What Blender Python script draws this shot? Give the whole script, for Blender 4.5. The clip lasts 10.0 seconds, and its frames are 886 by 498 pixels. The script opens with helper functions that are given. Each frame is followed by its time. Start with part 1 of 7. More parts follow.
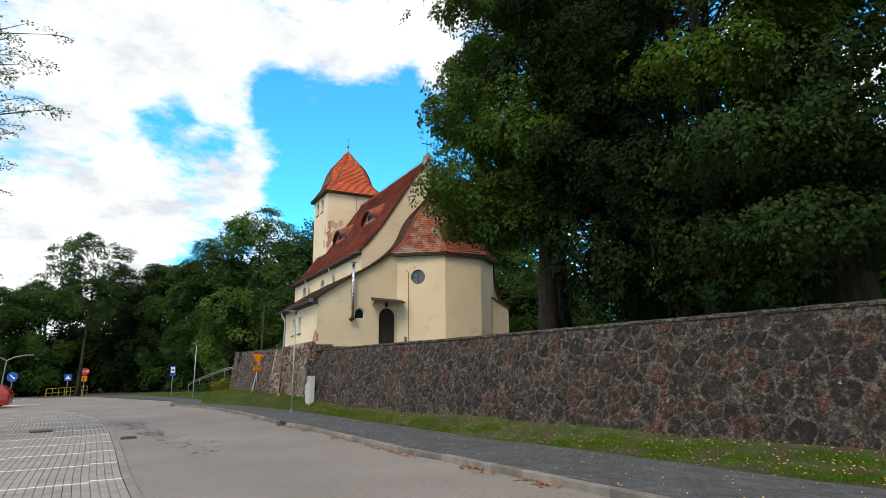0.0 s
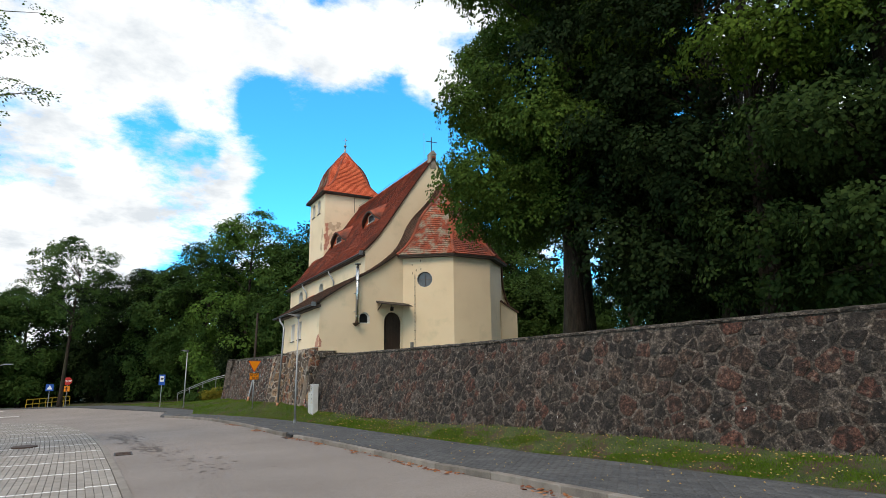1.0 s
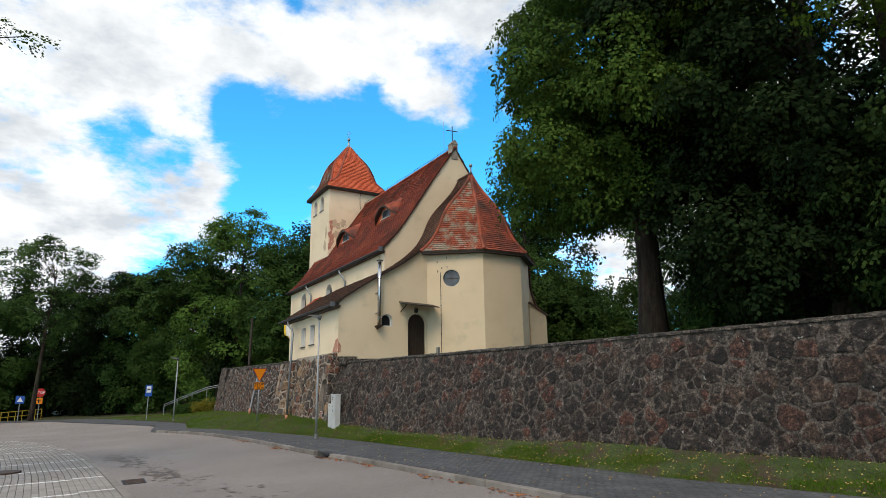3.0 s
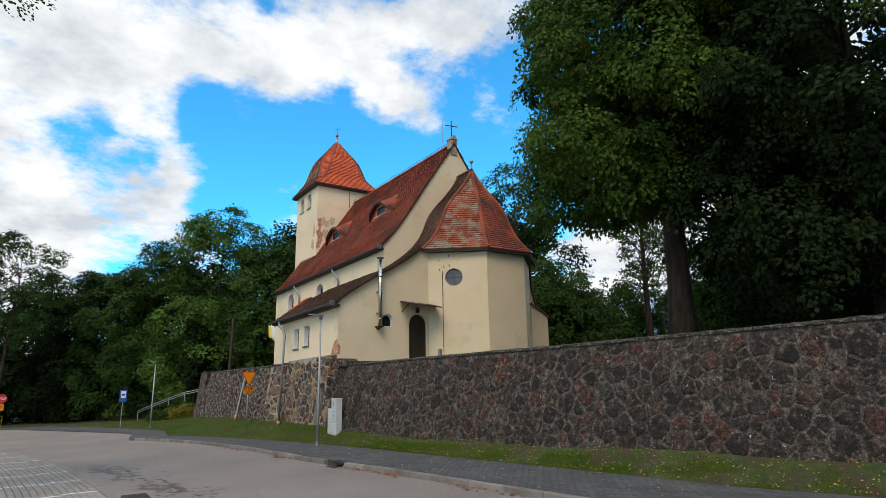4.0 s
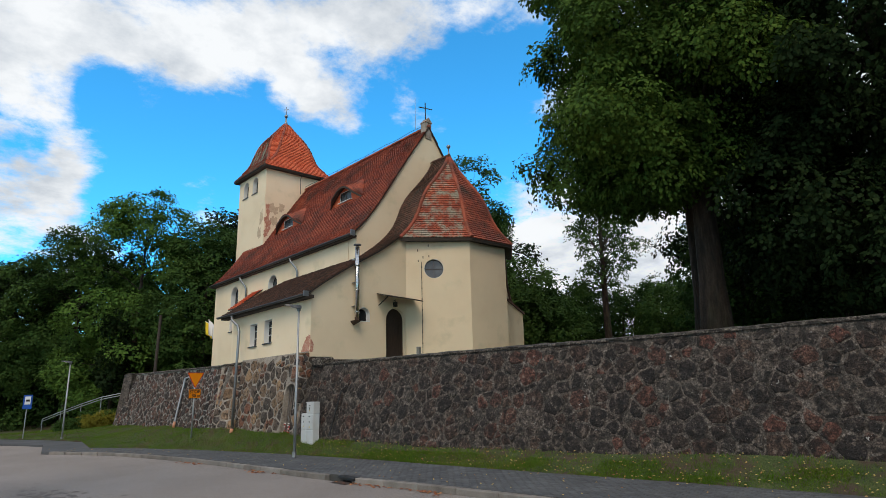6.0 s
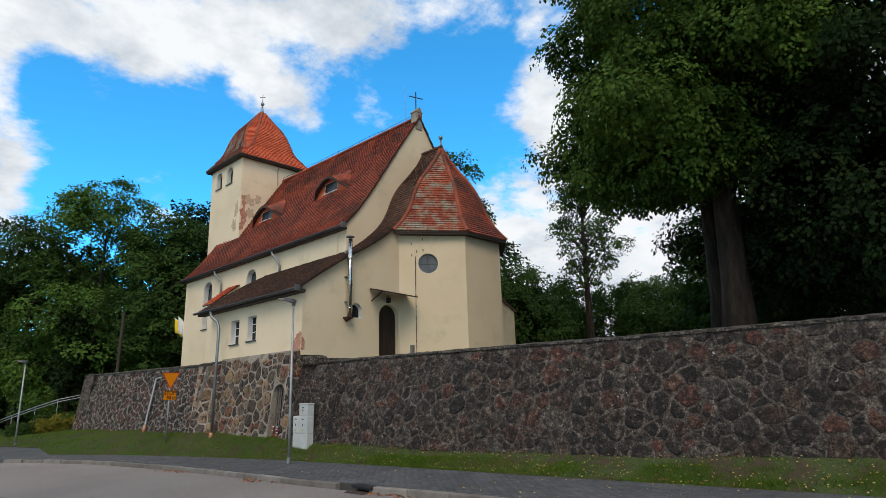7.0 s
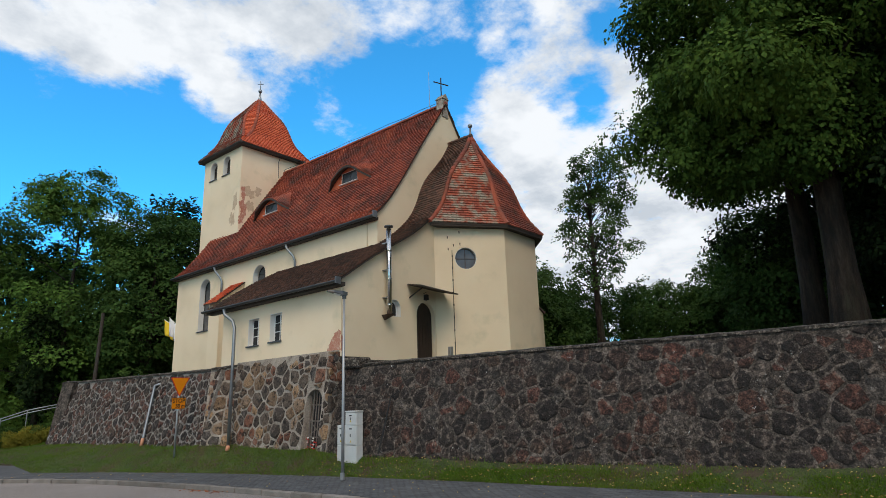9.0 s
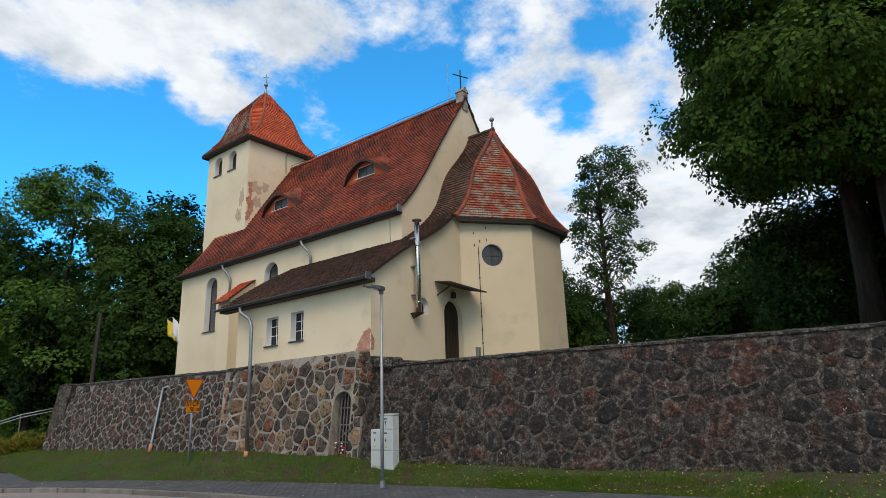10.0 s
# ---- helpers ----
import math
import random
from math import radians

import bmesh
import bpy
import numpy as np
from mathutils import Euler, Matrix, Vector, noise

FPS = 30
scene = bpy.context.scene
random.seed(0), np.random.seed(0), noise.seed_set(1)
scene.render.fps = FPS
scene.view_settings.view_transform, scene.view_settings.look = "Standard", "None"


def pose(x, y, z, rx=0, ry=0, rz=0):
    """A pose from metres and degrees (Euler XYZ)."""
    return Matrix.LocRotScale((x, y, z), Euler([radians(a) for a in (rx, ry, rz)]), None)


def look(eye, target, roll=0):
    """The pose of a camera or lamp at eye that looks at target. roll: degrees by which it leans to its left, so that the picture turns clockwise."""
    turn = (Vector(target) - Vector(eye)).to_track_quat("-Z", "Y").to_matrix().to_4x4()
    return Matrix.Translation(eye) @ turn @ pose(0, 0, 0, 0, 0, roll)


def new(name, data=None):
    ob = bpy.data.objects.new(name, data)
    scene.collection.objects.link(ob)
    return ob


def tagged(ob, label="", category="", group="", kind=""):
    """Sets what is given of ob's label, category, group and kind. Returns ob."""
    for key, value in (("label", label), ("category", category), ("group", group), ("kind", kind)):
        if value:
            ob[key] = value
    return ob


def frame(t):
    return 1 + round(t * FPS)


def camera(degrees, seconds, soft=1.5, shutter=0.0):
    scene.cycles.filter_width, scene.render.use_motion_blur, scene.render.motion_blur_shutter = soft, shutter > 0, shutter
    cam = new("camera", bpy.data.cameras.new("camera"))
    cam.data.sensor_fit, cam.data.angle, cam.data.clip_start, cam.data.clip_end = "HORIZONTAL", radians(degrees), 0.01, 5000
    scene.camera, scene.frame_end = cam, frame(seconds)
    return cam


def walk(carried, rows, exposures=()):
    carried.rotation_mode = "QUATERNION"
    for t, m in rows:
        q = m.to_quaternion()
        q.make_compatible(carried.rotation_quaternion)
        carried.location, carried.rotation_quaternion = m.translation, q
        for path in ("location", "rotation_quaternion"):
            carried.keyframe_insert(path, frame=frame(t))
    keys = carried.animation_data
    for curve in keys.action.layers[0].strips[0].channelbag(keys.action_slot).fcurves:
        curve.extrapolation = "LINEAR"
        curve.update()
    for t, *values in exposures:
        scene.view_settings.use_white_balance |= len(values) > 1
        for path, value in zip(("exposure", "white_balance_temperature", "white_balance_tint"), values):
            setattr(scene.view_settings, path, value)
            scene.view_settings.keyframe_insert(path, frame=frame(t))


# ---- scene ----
cam = camera(74.6, 10.0, soft=0.55)
METRES, EYE, TILT, LEAN, TURN = 18.0, 2.25, 0.0, 0.0, -27.6
ROWS = [
    (0.0, 0.0, 0.0, 0.0, 0.07, 10.92, 0.35),
    (0.5, -0.0324, 0.0398, -0.0013, -0.58, 11.33, 0.53),
    (1.0, -0.0634, 0.0798, -0.0017, -1.27, 11.6, 0.7),
    (1.5, -0.0935, 0.1206, -0.0022, -1.91, 11.81, 0.65),
    (2.0, -0.1258, 0.1605, -0.0033, -2.32, 12.02, 0.7),
    (2.5, -0.1598, 0.2001, -0.0037, -2.65, 12.25, 0.84),
    (4.0, -0.2733, 0.3073, -0.0074, -6.55, 12.89, 1.08),
    (4.5, -0.309, 0.3436, -0.0081, -8.46, 13.02, 1.11),
    (5.0, -0.3445, 0.3783, -0.0085, -11.72, 13.09, 1.14),
    (5.5, -0.3756, 0.4162, -0.0092, -13.31, 13.07, 1.27),
    (7.0, -0.4614, 0.5346, -0.0087, -18.88, 12.96, 1.56),
    (7.5, -0.4916, 0.5746, -0.0096, -20.39, 13.15, 1.58),
    (8.0, -0.5207, 0.6139, -0.0102, -21.54, 13.41, 1.61),
    (8.5, -0.5511, 0.6537, -0.0119, -22.02, 13.52, 1.61),
    (9.0, -0.5786, 0.6936, -0.0134, -22.92, 13.81, 1.8),
    (9.5, -0.6044, 0.7316, -0.0141, -23.62, 14.04, 1.86),
    (10.0, -0.6298, 0.7722, -0.0153, -24.3, 14.22, 1.84),
]
walk(cam, [(t, pose(0, 0, EYE, TILT, LEAN, TURN) @ pose(METRES * x, METRES * y, METRES * z, 90 + pitch, roll, yaw)) for t, x, y, z, yaw, pitch, roll in ROWS],
     exposures=[(0.0, 0.14, 7050, 10), (2.5, 0.03, 6950, 10), (5.0, -0.19, 6800, 10), (7.5, -0.22, 6700, 10), (10.0, -0.22, 6650, 10)])

# ---- world, sun ----
SUN_AZ, SUN_EL = 230.0, 48.0   # compass-like: degrees clockwise from +y
world = bpy.data.worlds.new("sky")
scene.world = world
world.use_nodes = True
wn, wl = world.node_tree.nodes, world.node_tree.links
wn.clear()


def wnode(kind, **kw):
    n = wn.new(kind)
    for key, value in kw.items():
        if key == "op":
            n.operation = value
        else:
            n.inputs[int(key[1:])].default_value = value
    return n


sky = wn.new("ShaderNodeTexSky")
sky.sky_type, sky.sun_disc = "NISHITA", False
sky.sun_elevation, sky.sun_rotation = radians(SUN_EL), radians(SUN_AZ)
sky.air_density, sky.dust_density, sky.ozone_density = 1.0, 0.3, 3.0
tc = wn.new("ShaderNodeTexCoord")
way = tc.outputs["Generated"]
sep = wn.new("ShaderNodeSeparateXYZ")
wl.new(way, sep.inputs[0])
lift = wnode("ShaderNodeMath", op="ADD", i1=0.25)
wl.new(sep.outputs[2], lift.inputs[0])
flat = wnode("ShaderNodeVectorMath", op="DIVIDE")
comb = wn.new("ShaderNodeCombineXYZ")
for i in range(3):
    wl.new(lift.outputs[0], comb.inputs[i])
wl.new(way, flat.inputs[0])
wl.new(comb.outputs[0], flat.inputs[1])
puff = wn.new("ShaderNodeTexNoise")
puff.inputs["Scale"].default_value, puff.inputs["Detail"].default_value, puff.inputs["Roughness"].default_value = 3.4, 12.0, 0.62
puff.inputs["Distortion"].default_value = 0.35
wl.new(flat.outputs[0], puff.inputs["Vector"])
# blue gaps and cloud banks: degrees clockwise from +y, height and half-width in degrees, weight
GAPS = [(14, 23, 6, -0.9), (21, 22.5, 7, -0.95), (27, 21, 7, -0.9), (34, 20, 8, -0.9), (44, 21, 9, -0.9), (48, 29, 7, -0.8), (53, 30, 4, -0.6), (13, 16, 4.5, -0.8), (10, 26, 3, -0.7), (0.5, 21.5, 3, -0.42), (4.5, 20.3, 2.8, -0.4), (71, 33, 4, -0.5), (67, 26.3, 2, -0.5), (53, 22, 4, -0.5), (18, 14, 6, -0.6), (36, 27.5, 3, -0.35)]
BANKS = [(-6, 26, 9, 0.5), (2, 30, 9, 0.55), (12, 31, 5, 0.6), (19, 30, 5, 0.7), (26, 32, 5, 0.7), (34, 34, 5, 0.7), (30, 28.5, 3, 0.4), (40, 34, 4, 0.5), (9.5, 19.5, 3, 0.6), (7, 16.5, 4, 0.6), (0, 14, 6, 0.6), (-6, 14, 8, 0.5), (59, 25, 4.5, 0.8), (63, 22, 5, 0.7), (70, 24, 5, 0.6), (72, 29, 4, 0.6), (58, 14, 8, 0.7), (74, 14, 10, 0.6), (39.5, 25.2, 3.2, 0.3), (44, 26, 3, 0.25), (57, 33, 2, 0.35), (64, 34, 2.5, 0.3), (84, 22, 12, 0.4), (-5, 8, 10, 0.8), (62, 9, 10, 0.8), (50, 10, 6, 0.9), (60, 22, 3.5, 0.5), (6, 22, 3, 0.25), (32, 26, 4.2, 0.5), (27.5, 26.5, 3, 0.4)]
# broad cloud cover over the rest of the sky, added unseen to whiten shadows
WIDE = [(78, 8, 12, 0.6), (210, 45, 75, 0.5), (300, 35, 45, 0.4), (130, 35, 40, 0.35)]
wisp = wn.new("ShaderNodeTexNoise")
wisp.inputs["Scale"].default_value, wisp.inputs["Detail"].default_value, wisp.inputs["Roughness"].default_value = 9.0, 12.0, 0.66
wl.new(flat.outputs[0], wisp.inputs["Vector"])
curl = wnode("ShaderNodeMath", op="MULTIPLY_ADD", i1=2.2, i2=-2.28)
wl.new(wisp.outputs[0], curl.inputs[0])
total = wnode("ShaderNodeMath", op="MULTIPLY_ADD", i1=2.8)
wl.new(puff.outputs[0], total.inputs[0])
wl.new(curl.outputs[0], total.inputs[2])
out = total.outputs[0]
for az, el, wide, weight in GAPS + BANKS + WIDE:
    v = Vector((math.sin(radians(az)) * math.cos(radians(el)), math.cos(radians(az)) * math.cos(radians(el)), math.sin(radians(el))))
    dot = wnode("ShaderNodeVectorMath", op="DOT_PRODUCT", i1=v)
    wl.new(way, dot.inputs[0])
    span = wn.new("ShaderNodeMapRange")
    span.interpolation_type = "SMOOTHSTEP"
    span.inputs[1].default_value, span.inputs[2].default_value = math.cos(radians(wide)), 1.0
    span.inputs[3].default_value, span.inputs[4].default_value = 0.0, weight
    wl.new(dot.outputs["Value"], span.inputs[0])
    add = wnode("ShaderNodeMath", op="ADD")
    wl.new(out, add.inputs[0])
    wl.new(span.outputs[0], add.inputs[1])
    out = add.outputs[0]
cover = wn.new("ShaderNodeMapRange")
cover.interpolation_type = "SMOOTHSTEP"
cover.inputs[1].default_value, cover.inputs[2].default_value = -0.22, 0.8
wl.new(out, cover.inputs[0])
# thick middles of the clouds turn greyer
shade = wn.new("ShaderNodeTexNoise")
shade.inputs["Scale"].default_value, shade.inputs["Detail"].default_value, shade.inputs["Roughness"].default_value = 4.2, 8.0, 0.6
wl.new(flat.outputs[0], shade.inputs["Vector"])
tone = wn.new("ShaderNodeValToRGB")
tone.color_ramp.elements[0].position, tone.color_ramp.elements[0].color = 0.36, (6.7, 7.5, 8.5, 1)
tone.color_ramp.elements[1].position, tone.color_ramp.elements[1].color = 0.58, (10.6, 11.2, 11.9, 1)
wl.new(shade.outputs[0], tone.inputs[0])
tint = wn.new("ShaderNodeMix")
tint.data_type, tint.blend_type = "RGBA", "MULTIPLY"
tint.inputs[0].default_value = 1.0
tint.inputs[7].default_value = (0.54, 2.62, 3.4, 1)
wl.new(sky.outputs[0], tint.inputs[6])
blend = wn.new("ShaderNodeMix")
blend.data_type = "RGBA"
wl.new(cover.outputs[0], blend.inputs[0])
wl.new(tint.outputs[2], blend.inputs[6])
wl.new(tone.outputs[0], blend.inputs[7])
bg = wn.new("ShaderNodeBackground")
bg.inputs[1].default_value = 0.1
wl.new(blend.outputs[2], bg.inputs[0])
wout = wn.new("ShaderNodeOutputWorld")
wl.new(bg.outputs[0], wout.inputs[0])

sun = new("sun", bpy.data.lights.new("sun", "SUN"))
sun.data.energy, sun.data.angle, sun.data.color = 1.7, radians(26), (1.0, 0.83, 0.64)
sun_way = Vector((math.sin(radians(SUN_AZ)) * math.cos(radians(SUN_EL)), math.cos(radians(SUN_AZ)) * math.cos(radians(SUN_EL)), math.sin(radians(SUN_EL))))
sun.matrix_world = look(sun_way * 60, (0, 0, 0))


# ---- materials ----
def surface(name, stops, scale=3.0, rough=0.8, bump=0.0, bump_scale=40.0, metal=0.0, vary="", vary_amount=0.3, fine=0.35, stains=None, stretch=None, spec=None, sharp=1.0):
    """A worn surface. stops: (position, colour) of the ramp over two noises. vary: 'island' or 'object' shifts the ramp piece by piece.
    stains: (colour, scale, from, to) patches of another colour. stretch: scale of the noise along x, y, z."""
    m = bpy.data.materials.new(name)
    m.use_nodes = True
    ns, ls = m.node_tree.nodes, m.node_tree.links
    b = ns["Principled BSDF"]
    b.inputs["Roughness"].default_value, b.inputs["Metallic"].default_value = rough, metal
    if spec is not None:
        b.inputs["Specular IOR Level"].default_value = spec
    g = ns.new("ShaderNodeNewGeometry")
    where = g.outputs["Position"]
    if stretch:
        mp = ns.new("ShaderNodeMapping")
        mp.inputs["Scale"].default_value = stretch
        ls.new(where, mp.inputs[0])
        where = mp.outputs[0]
    big, small = ns.new("ShaderNodeTexNoise"), ns.new("ShaderNodeTexNoise")
    big.inputs["Scale"].default_value, big.inputs["Detail"].default_value = scale, 5.0
    small.inputs["Scale"].default_value, small.inputs["Detail"].default_value, small.inputs["Roughness"].default_value = bump_scale, 7.0, 0.72
    ls.new(where, big.inputs["Vector"])
    ls.new(where, small.inputs["Vector"])
    mix = ns.new("ShaderNodeMix")
    mix.inputs[0].default_value = fine
    ls.new(big.outputs[0], mix.inputs[2])
    ls.new(small.outputs[0], mix.inputs[3])
    value = mix.outputs[0]
    if sharp != 1.0:
        st = ns.new("ShaderNodeMath")
        st.operation = "MULTIPLY_ADD"
        st.inputs[1].default_value, st.inputs[2].default_value = sharp, 0.5 - 0.5 * sharp
        ls.new(value, st.inputs[0])
        value = st.outputs[0]
    if vary:
        if vary == "island":
            chance = g.outputs["Random Per Island"]
        else:
            oi = ns.new("ShaderNodeObjectInfo")
            chance = oi.outputs["Random"]
        mr = ns.new("ShaderNodeMapRange")
        mr.inputs[3].default_value, mr.inputs[4].default_value = -vary_amount, vary_amount
        ls.new(chance, mr.inputs[0])
        add = ns.new("ShaderNodeMath")
        ls.new(value, add.inputs[0])
        ls.new(mr.outputs[0], add.inputs[1])
        value = add.outputs[0]
    ramp = ns.new("ShaderNodeValToRGB")
    while len(ramp.color_ramp.elements) < len(stops):
        ramp.color_ramp.elements.new(0.5)
    for e, (p, c) in zip(ramp.color_ramp.elements, stops):
        e.position, e.color = p, (*c, 1)
    ls.new(value, ramp.inputs[0])
    colour = ramp.outputs[0]
    if stains:
        sc, ss, s0, s1 = stains
        sn = ns.new("ShaderNodeTexNoise")
        sn.inputs["Scale"].default_value, sn.inputs["Detail"].default_value, sn.inputs["Roughness"].default_value = ss, 6.0, 0.6
        ls.new(where, sn.inputs["Vector"])
        sr = ns.new("ShaderNodeMapRange")
        sr.inputs[1].default_value, sr.inputs[2].default_value = s0, s1
        ls.new(sn.outputs[0], sr.inputs[0])
        sm = ns.new("ShaderNodeMix")
        sm.data_type = "RGBA"
        sm.inputs[7].default_value = (*sc, 1)
        ls.new(sr.outputs[0], sm.inputs[0])
        ls.new(colour, sm.inputs[6])
        colour = sm.outputs[2]
    ls.new(colour, b.inputs["Base Color"])
    if bump:
        bp = ns.new("ShaderNodeBump")
        bp.inputs["Strength"].default_value, bp.inputs["Distance"].default_value = 1.0, bump
        ls.new(mix.outputs[0], bp.inputs["Height"])
        ls.new(bp.outputs[0], b.inputs["Normal"])
    return m


def leafy(name, stops, glow=0.27):
    m = surface(name, stops, scale=0.35, rough=0.6, bump_scale=3.0, vary="island", vary_amount=0.13, spec=0.04)
    ns, ls = m.node_tree.nodes, m.node_tree.links
    b, o = ns["Principled BSDF"], ns["Material Output"]
    colour = b.inputs["Base Color"].links[0].from_socket
    tr = ns.new("ShaderNodeBsdfTranslucent")
    ls.new(colour, tr.inputs[0])
    mx = ns.new("ShaderNodeMixShader")
    mx.inputs[0].default_value = glow
    ls.new(b.outputs[0], mx.inputs[1])
    ls.new(tr.outputs[0], mx.inputs[2])
    ls.new(mx.outputs[0], o.inputs[0])
    return m




def stonework(name, tints, vary, grain):
    """Field stones: each takes one of the tints, mottled by grain, dark moss and small pale lichen spots."""
    m = surface(name, grain, 8.0, 0.93, 0.1, 24.0, fine=0.7, sharp=3.0)
    ns, ls = m.node_tree.nodes, m.node_tree.links
    b = ns["Principled BSDF"]
    mottle = b.inputs["Base Color"].links[0].from_socket
    g = ns.new("ShaderNodeNewGeometry")
    if vary == "island":
        chance = g.outputs["Random Per Island"]
    else:
        chance = ns.new("ShaderNodeObjectInfo").outputs["Random"]
    ramp = ns.new("ShaderNodeValToRGB")
    ramp.color_ramp.interpolation = "CONSTANT"
    while len(ramp.color_ramp.elements) < len(tints):
        ramp.color_ramp.elements.new(0.5)
    for k, (e, c) in enumerate(zip(ramp.color_ramp.elements, tints)):
        e.position, e.color = k / len(tints), (*c, 1)
    ls.new(chance, ramp.inputs[0])
    mul = ns.new("ShaderNodeMix")
    mul.data_type, mul.blend_type = "RGBA", "MULTIPLY"
    mul.inputs[0].default_value = 1.0
    ls.new(ramp.outputs[0], mul.inputs[6])
    ls.new(mottle, mul.inputs[7])
    colour = mul.outputs[2]
    for tone_c, scale, lo, hi in (((0.19, 0.15, 0.12), 8.0, 0.56, 0.64), ((0.01, 0.008, 0.007), 6.0, 0.545, 0.575), ((0.3, 0.265, 0.23), 15.0, 0.64, 0.68), ((0.55, 0.54, 0.51), 5.0, 0.66, 0.672), ((0.012, 0.009, 0.008), 28.0, 0.6, 0.64)):
        sn = ns.new("ShaderNodeTexNoise")
        sn.inputs["Scale"].default_value, sn.inputs["Detail"].default_value, sn.inputs["Roughness"].default_value = scale, 8.0, 0.7
        ls.new(g.outputs["Position"], sn.inputs["Vector"])
        sr = ns.new("ShaderNodeMapRange")
        sr.inputs[1].default_value, sr.inputs[2].default_value = lo, hi
        sr.inputs[4].default_value = 0.85
        ls.new(sn.outputs[0], sr.inputs[0])
        sm = ns.new("ShaderNodeMix")
        sm.data_type = "RGBA"
        sm.inputs[7].default_value = (*tone_c, 1)
        ls.new(sr.outputs[0], sm.inputs[0])
        ls.new(colour, sm.inputs[6])
        colour = sm.outputs[2]
    ls.new(colour, b.inputs["Base Color"])
    return m


GRAIN = [(0.15, (0.06, 0.06, 0.06)), (0.4, (0.5, 0.48, 0.46)), (0.58, (1.0, 1.0, 1.0)), (0.74, (1.8, 1.75, 1.7)), (0.9, (3.6, 3.6, 3.6))]
TINTS = [(0.056, 0.042, 0.036), (0.036, 0.028, 0.025), (0.082, 0.07, 0.061), (0.12, 0.05, 0.036), (0.06, 0.036, 0.027), (0.05, 0.035, 0.028), (0.112, 0.09, 0.076), (0.042, 0.032, 0.028), (0.1, 0.048, 0.035), (0.058, 0.047, 0.04), (0.03, 0.023, 0.02), (0.088, 0.056, 0.042), (0.066, 0.04, 0.031)]
PALES = [(0.234, 0.15, 0.09), (0.234, 0.1, 0.0612), (0.1111, 0.095, 0.0855), (0.0702, 0.054, 0.0441), (0.3978, 0.25, 0.1395), (0.1755, 0.12, 0.0855), (0.2691, 0.13, 0.0855), (0.1404, 0.105, 0.081), (0.0877, 0.068, 0.0558), (0.3276, 0.22, 0.144)]
MILD = [(0.1, (0.3, 0.3, 0.3)), (0.4, (0.75, 0.74, 0.73)), (0.6, (1.0, 1.0, 1.0)), (0.9, (1.6, 1.6, 1.6))]
stone_part = stonework("field_stone", TINTS, "object", GRAIN)
stone_rest = stonework("field_stone_rest", TINTS, "island", GRAIN)
grey_part = stonework("grey_field_stone", [(c[0] * 1.25, c[1] * 1.28, c[2] * 1.3) for c in TINTS], "object", GRAIN)
pale_part = stonework("pale_field_stone", PALES, "object", MILD)
mortar = surface("mortar", [(0.15, (0.012, 0.01, 0.008)), (0.42, (0.068, 0.055, 0.046)), (0.6, (0.12, 0.098, 0.082)), (0.88, (0.3, 0.25, 0.21))], 8.0, 0.95, 0.09, 24.0, fine=0.68, stains=((0.02, 0.017, 0.014), 2.6, 0.52, 0.66), sharp=3.0)
grey_mortar = surface("grey_mortar", [(0.2, (0.07, 0.062, 0.054)), (0.5, (0.22, 0.2, 0.178)), (0.8, (0.44, 0.405, 0.37))], 5.0, 0.95, 0.06, 24.0, fine=0.6, sharp=2.0)
pale_mortar = surface("pale_mortar", [(0.22, (0.1, 0.08, 0.064)), (0.5, (0.31, 0.265, 0.22)), (0.78, (0.5, 0.44, 0.38))], 3.0, 0.95, 0.05, 22.0, fine=0.55, sharp=1.6)
coping_mat = surface("coping_concrete", [(0.3, (0.008, 0.006, 0.005)), (0.5, (0.05, 0.04, 0.033)), (0.72, (0.22, 0.19, 0.16))], 9.0, 0.95, 0.05, 24.0, fine=0.7, sharp=2.6, stains=((0.022, 0.02, 0.015), 4.0, 0.5, 0.62))
plaster = surface("cream_plaster", [(0.25, (0.71, 0.578, 0.4)), (0.5, (0.79, 0.65, 0.46)), (0.75, (0.82, 0.688, 0.5))], 0.7, 0.92, 0.004, 60.0, fine=0.25, stains=((0.6, 0.52, 0.35), 0.9, 0.58, 0.8))
reveal = surface("white_reveal", [(0.3, (0.66, 0.65, 0.62)), (0.7, (0.8, 0.79, 0.76))], 2.0, 0.9, 0.002, 50.0)
bare_brick = surface("bare_brick_scar", [(0.3, (0.36, 0.13, 0.085)), (0.5, (0.48, 0.22, 0.15)), (0.7, (0.62, 0.5, 0.4))], 6.0, 0.95, 0.02, 18.0, fine=0.6)
grey_scar = surface("weathered_plaster", [(0.25, (0.36, 0.24, 0.16)), (0.5, (0.54, 0.41, 0.28)), (0.75, (0.68, 0.55, 0.38))], 5.0, 0.95, 0.015, 18.0, fine=0.6)
TILES = [(0.15, (0.11, 0.034, 0.026)), (0.38, (0.24, 0.054, 0.032)), (0.58, (0.36, 0.08, 0.04)), (0.82, (0.46, 0.13, 0.065))]
tile_mat = surface("red_clay_tile", TILES, 0.8, 0.85, 0.006, 30.0, vary="island", vary_amount=0.14, fine=0.35, sharp=1.5, stains=((0.085, 0.048, 0.036), 1.1, 0.46, 0.72))
tile_bright = surface("bright_clay_tile", [(0.2, (0.36, 0.06, 0.026)), (0.5, (0.6, 0.115, 0.045)), (0.8, (0.7, 0.18, 0.075))], 0.9, 0.85, 0.006, 30.0, vary="island", vary_amount=0.12, fine=0.3)
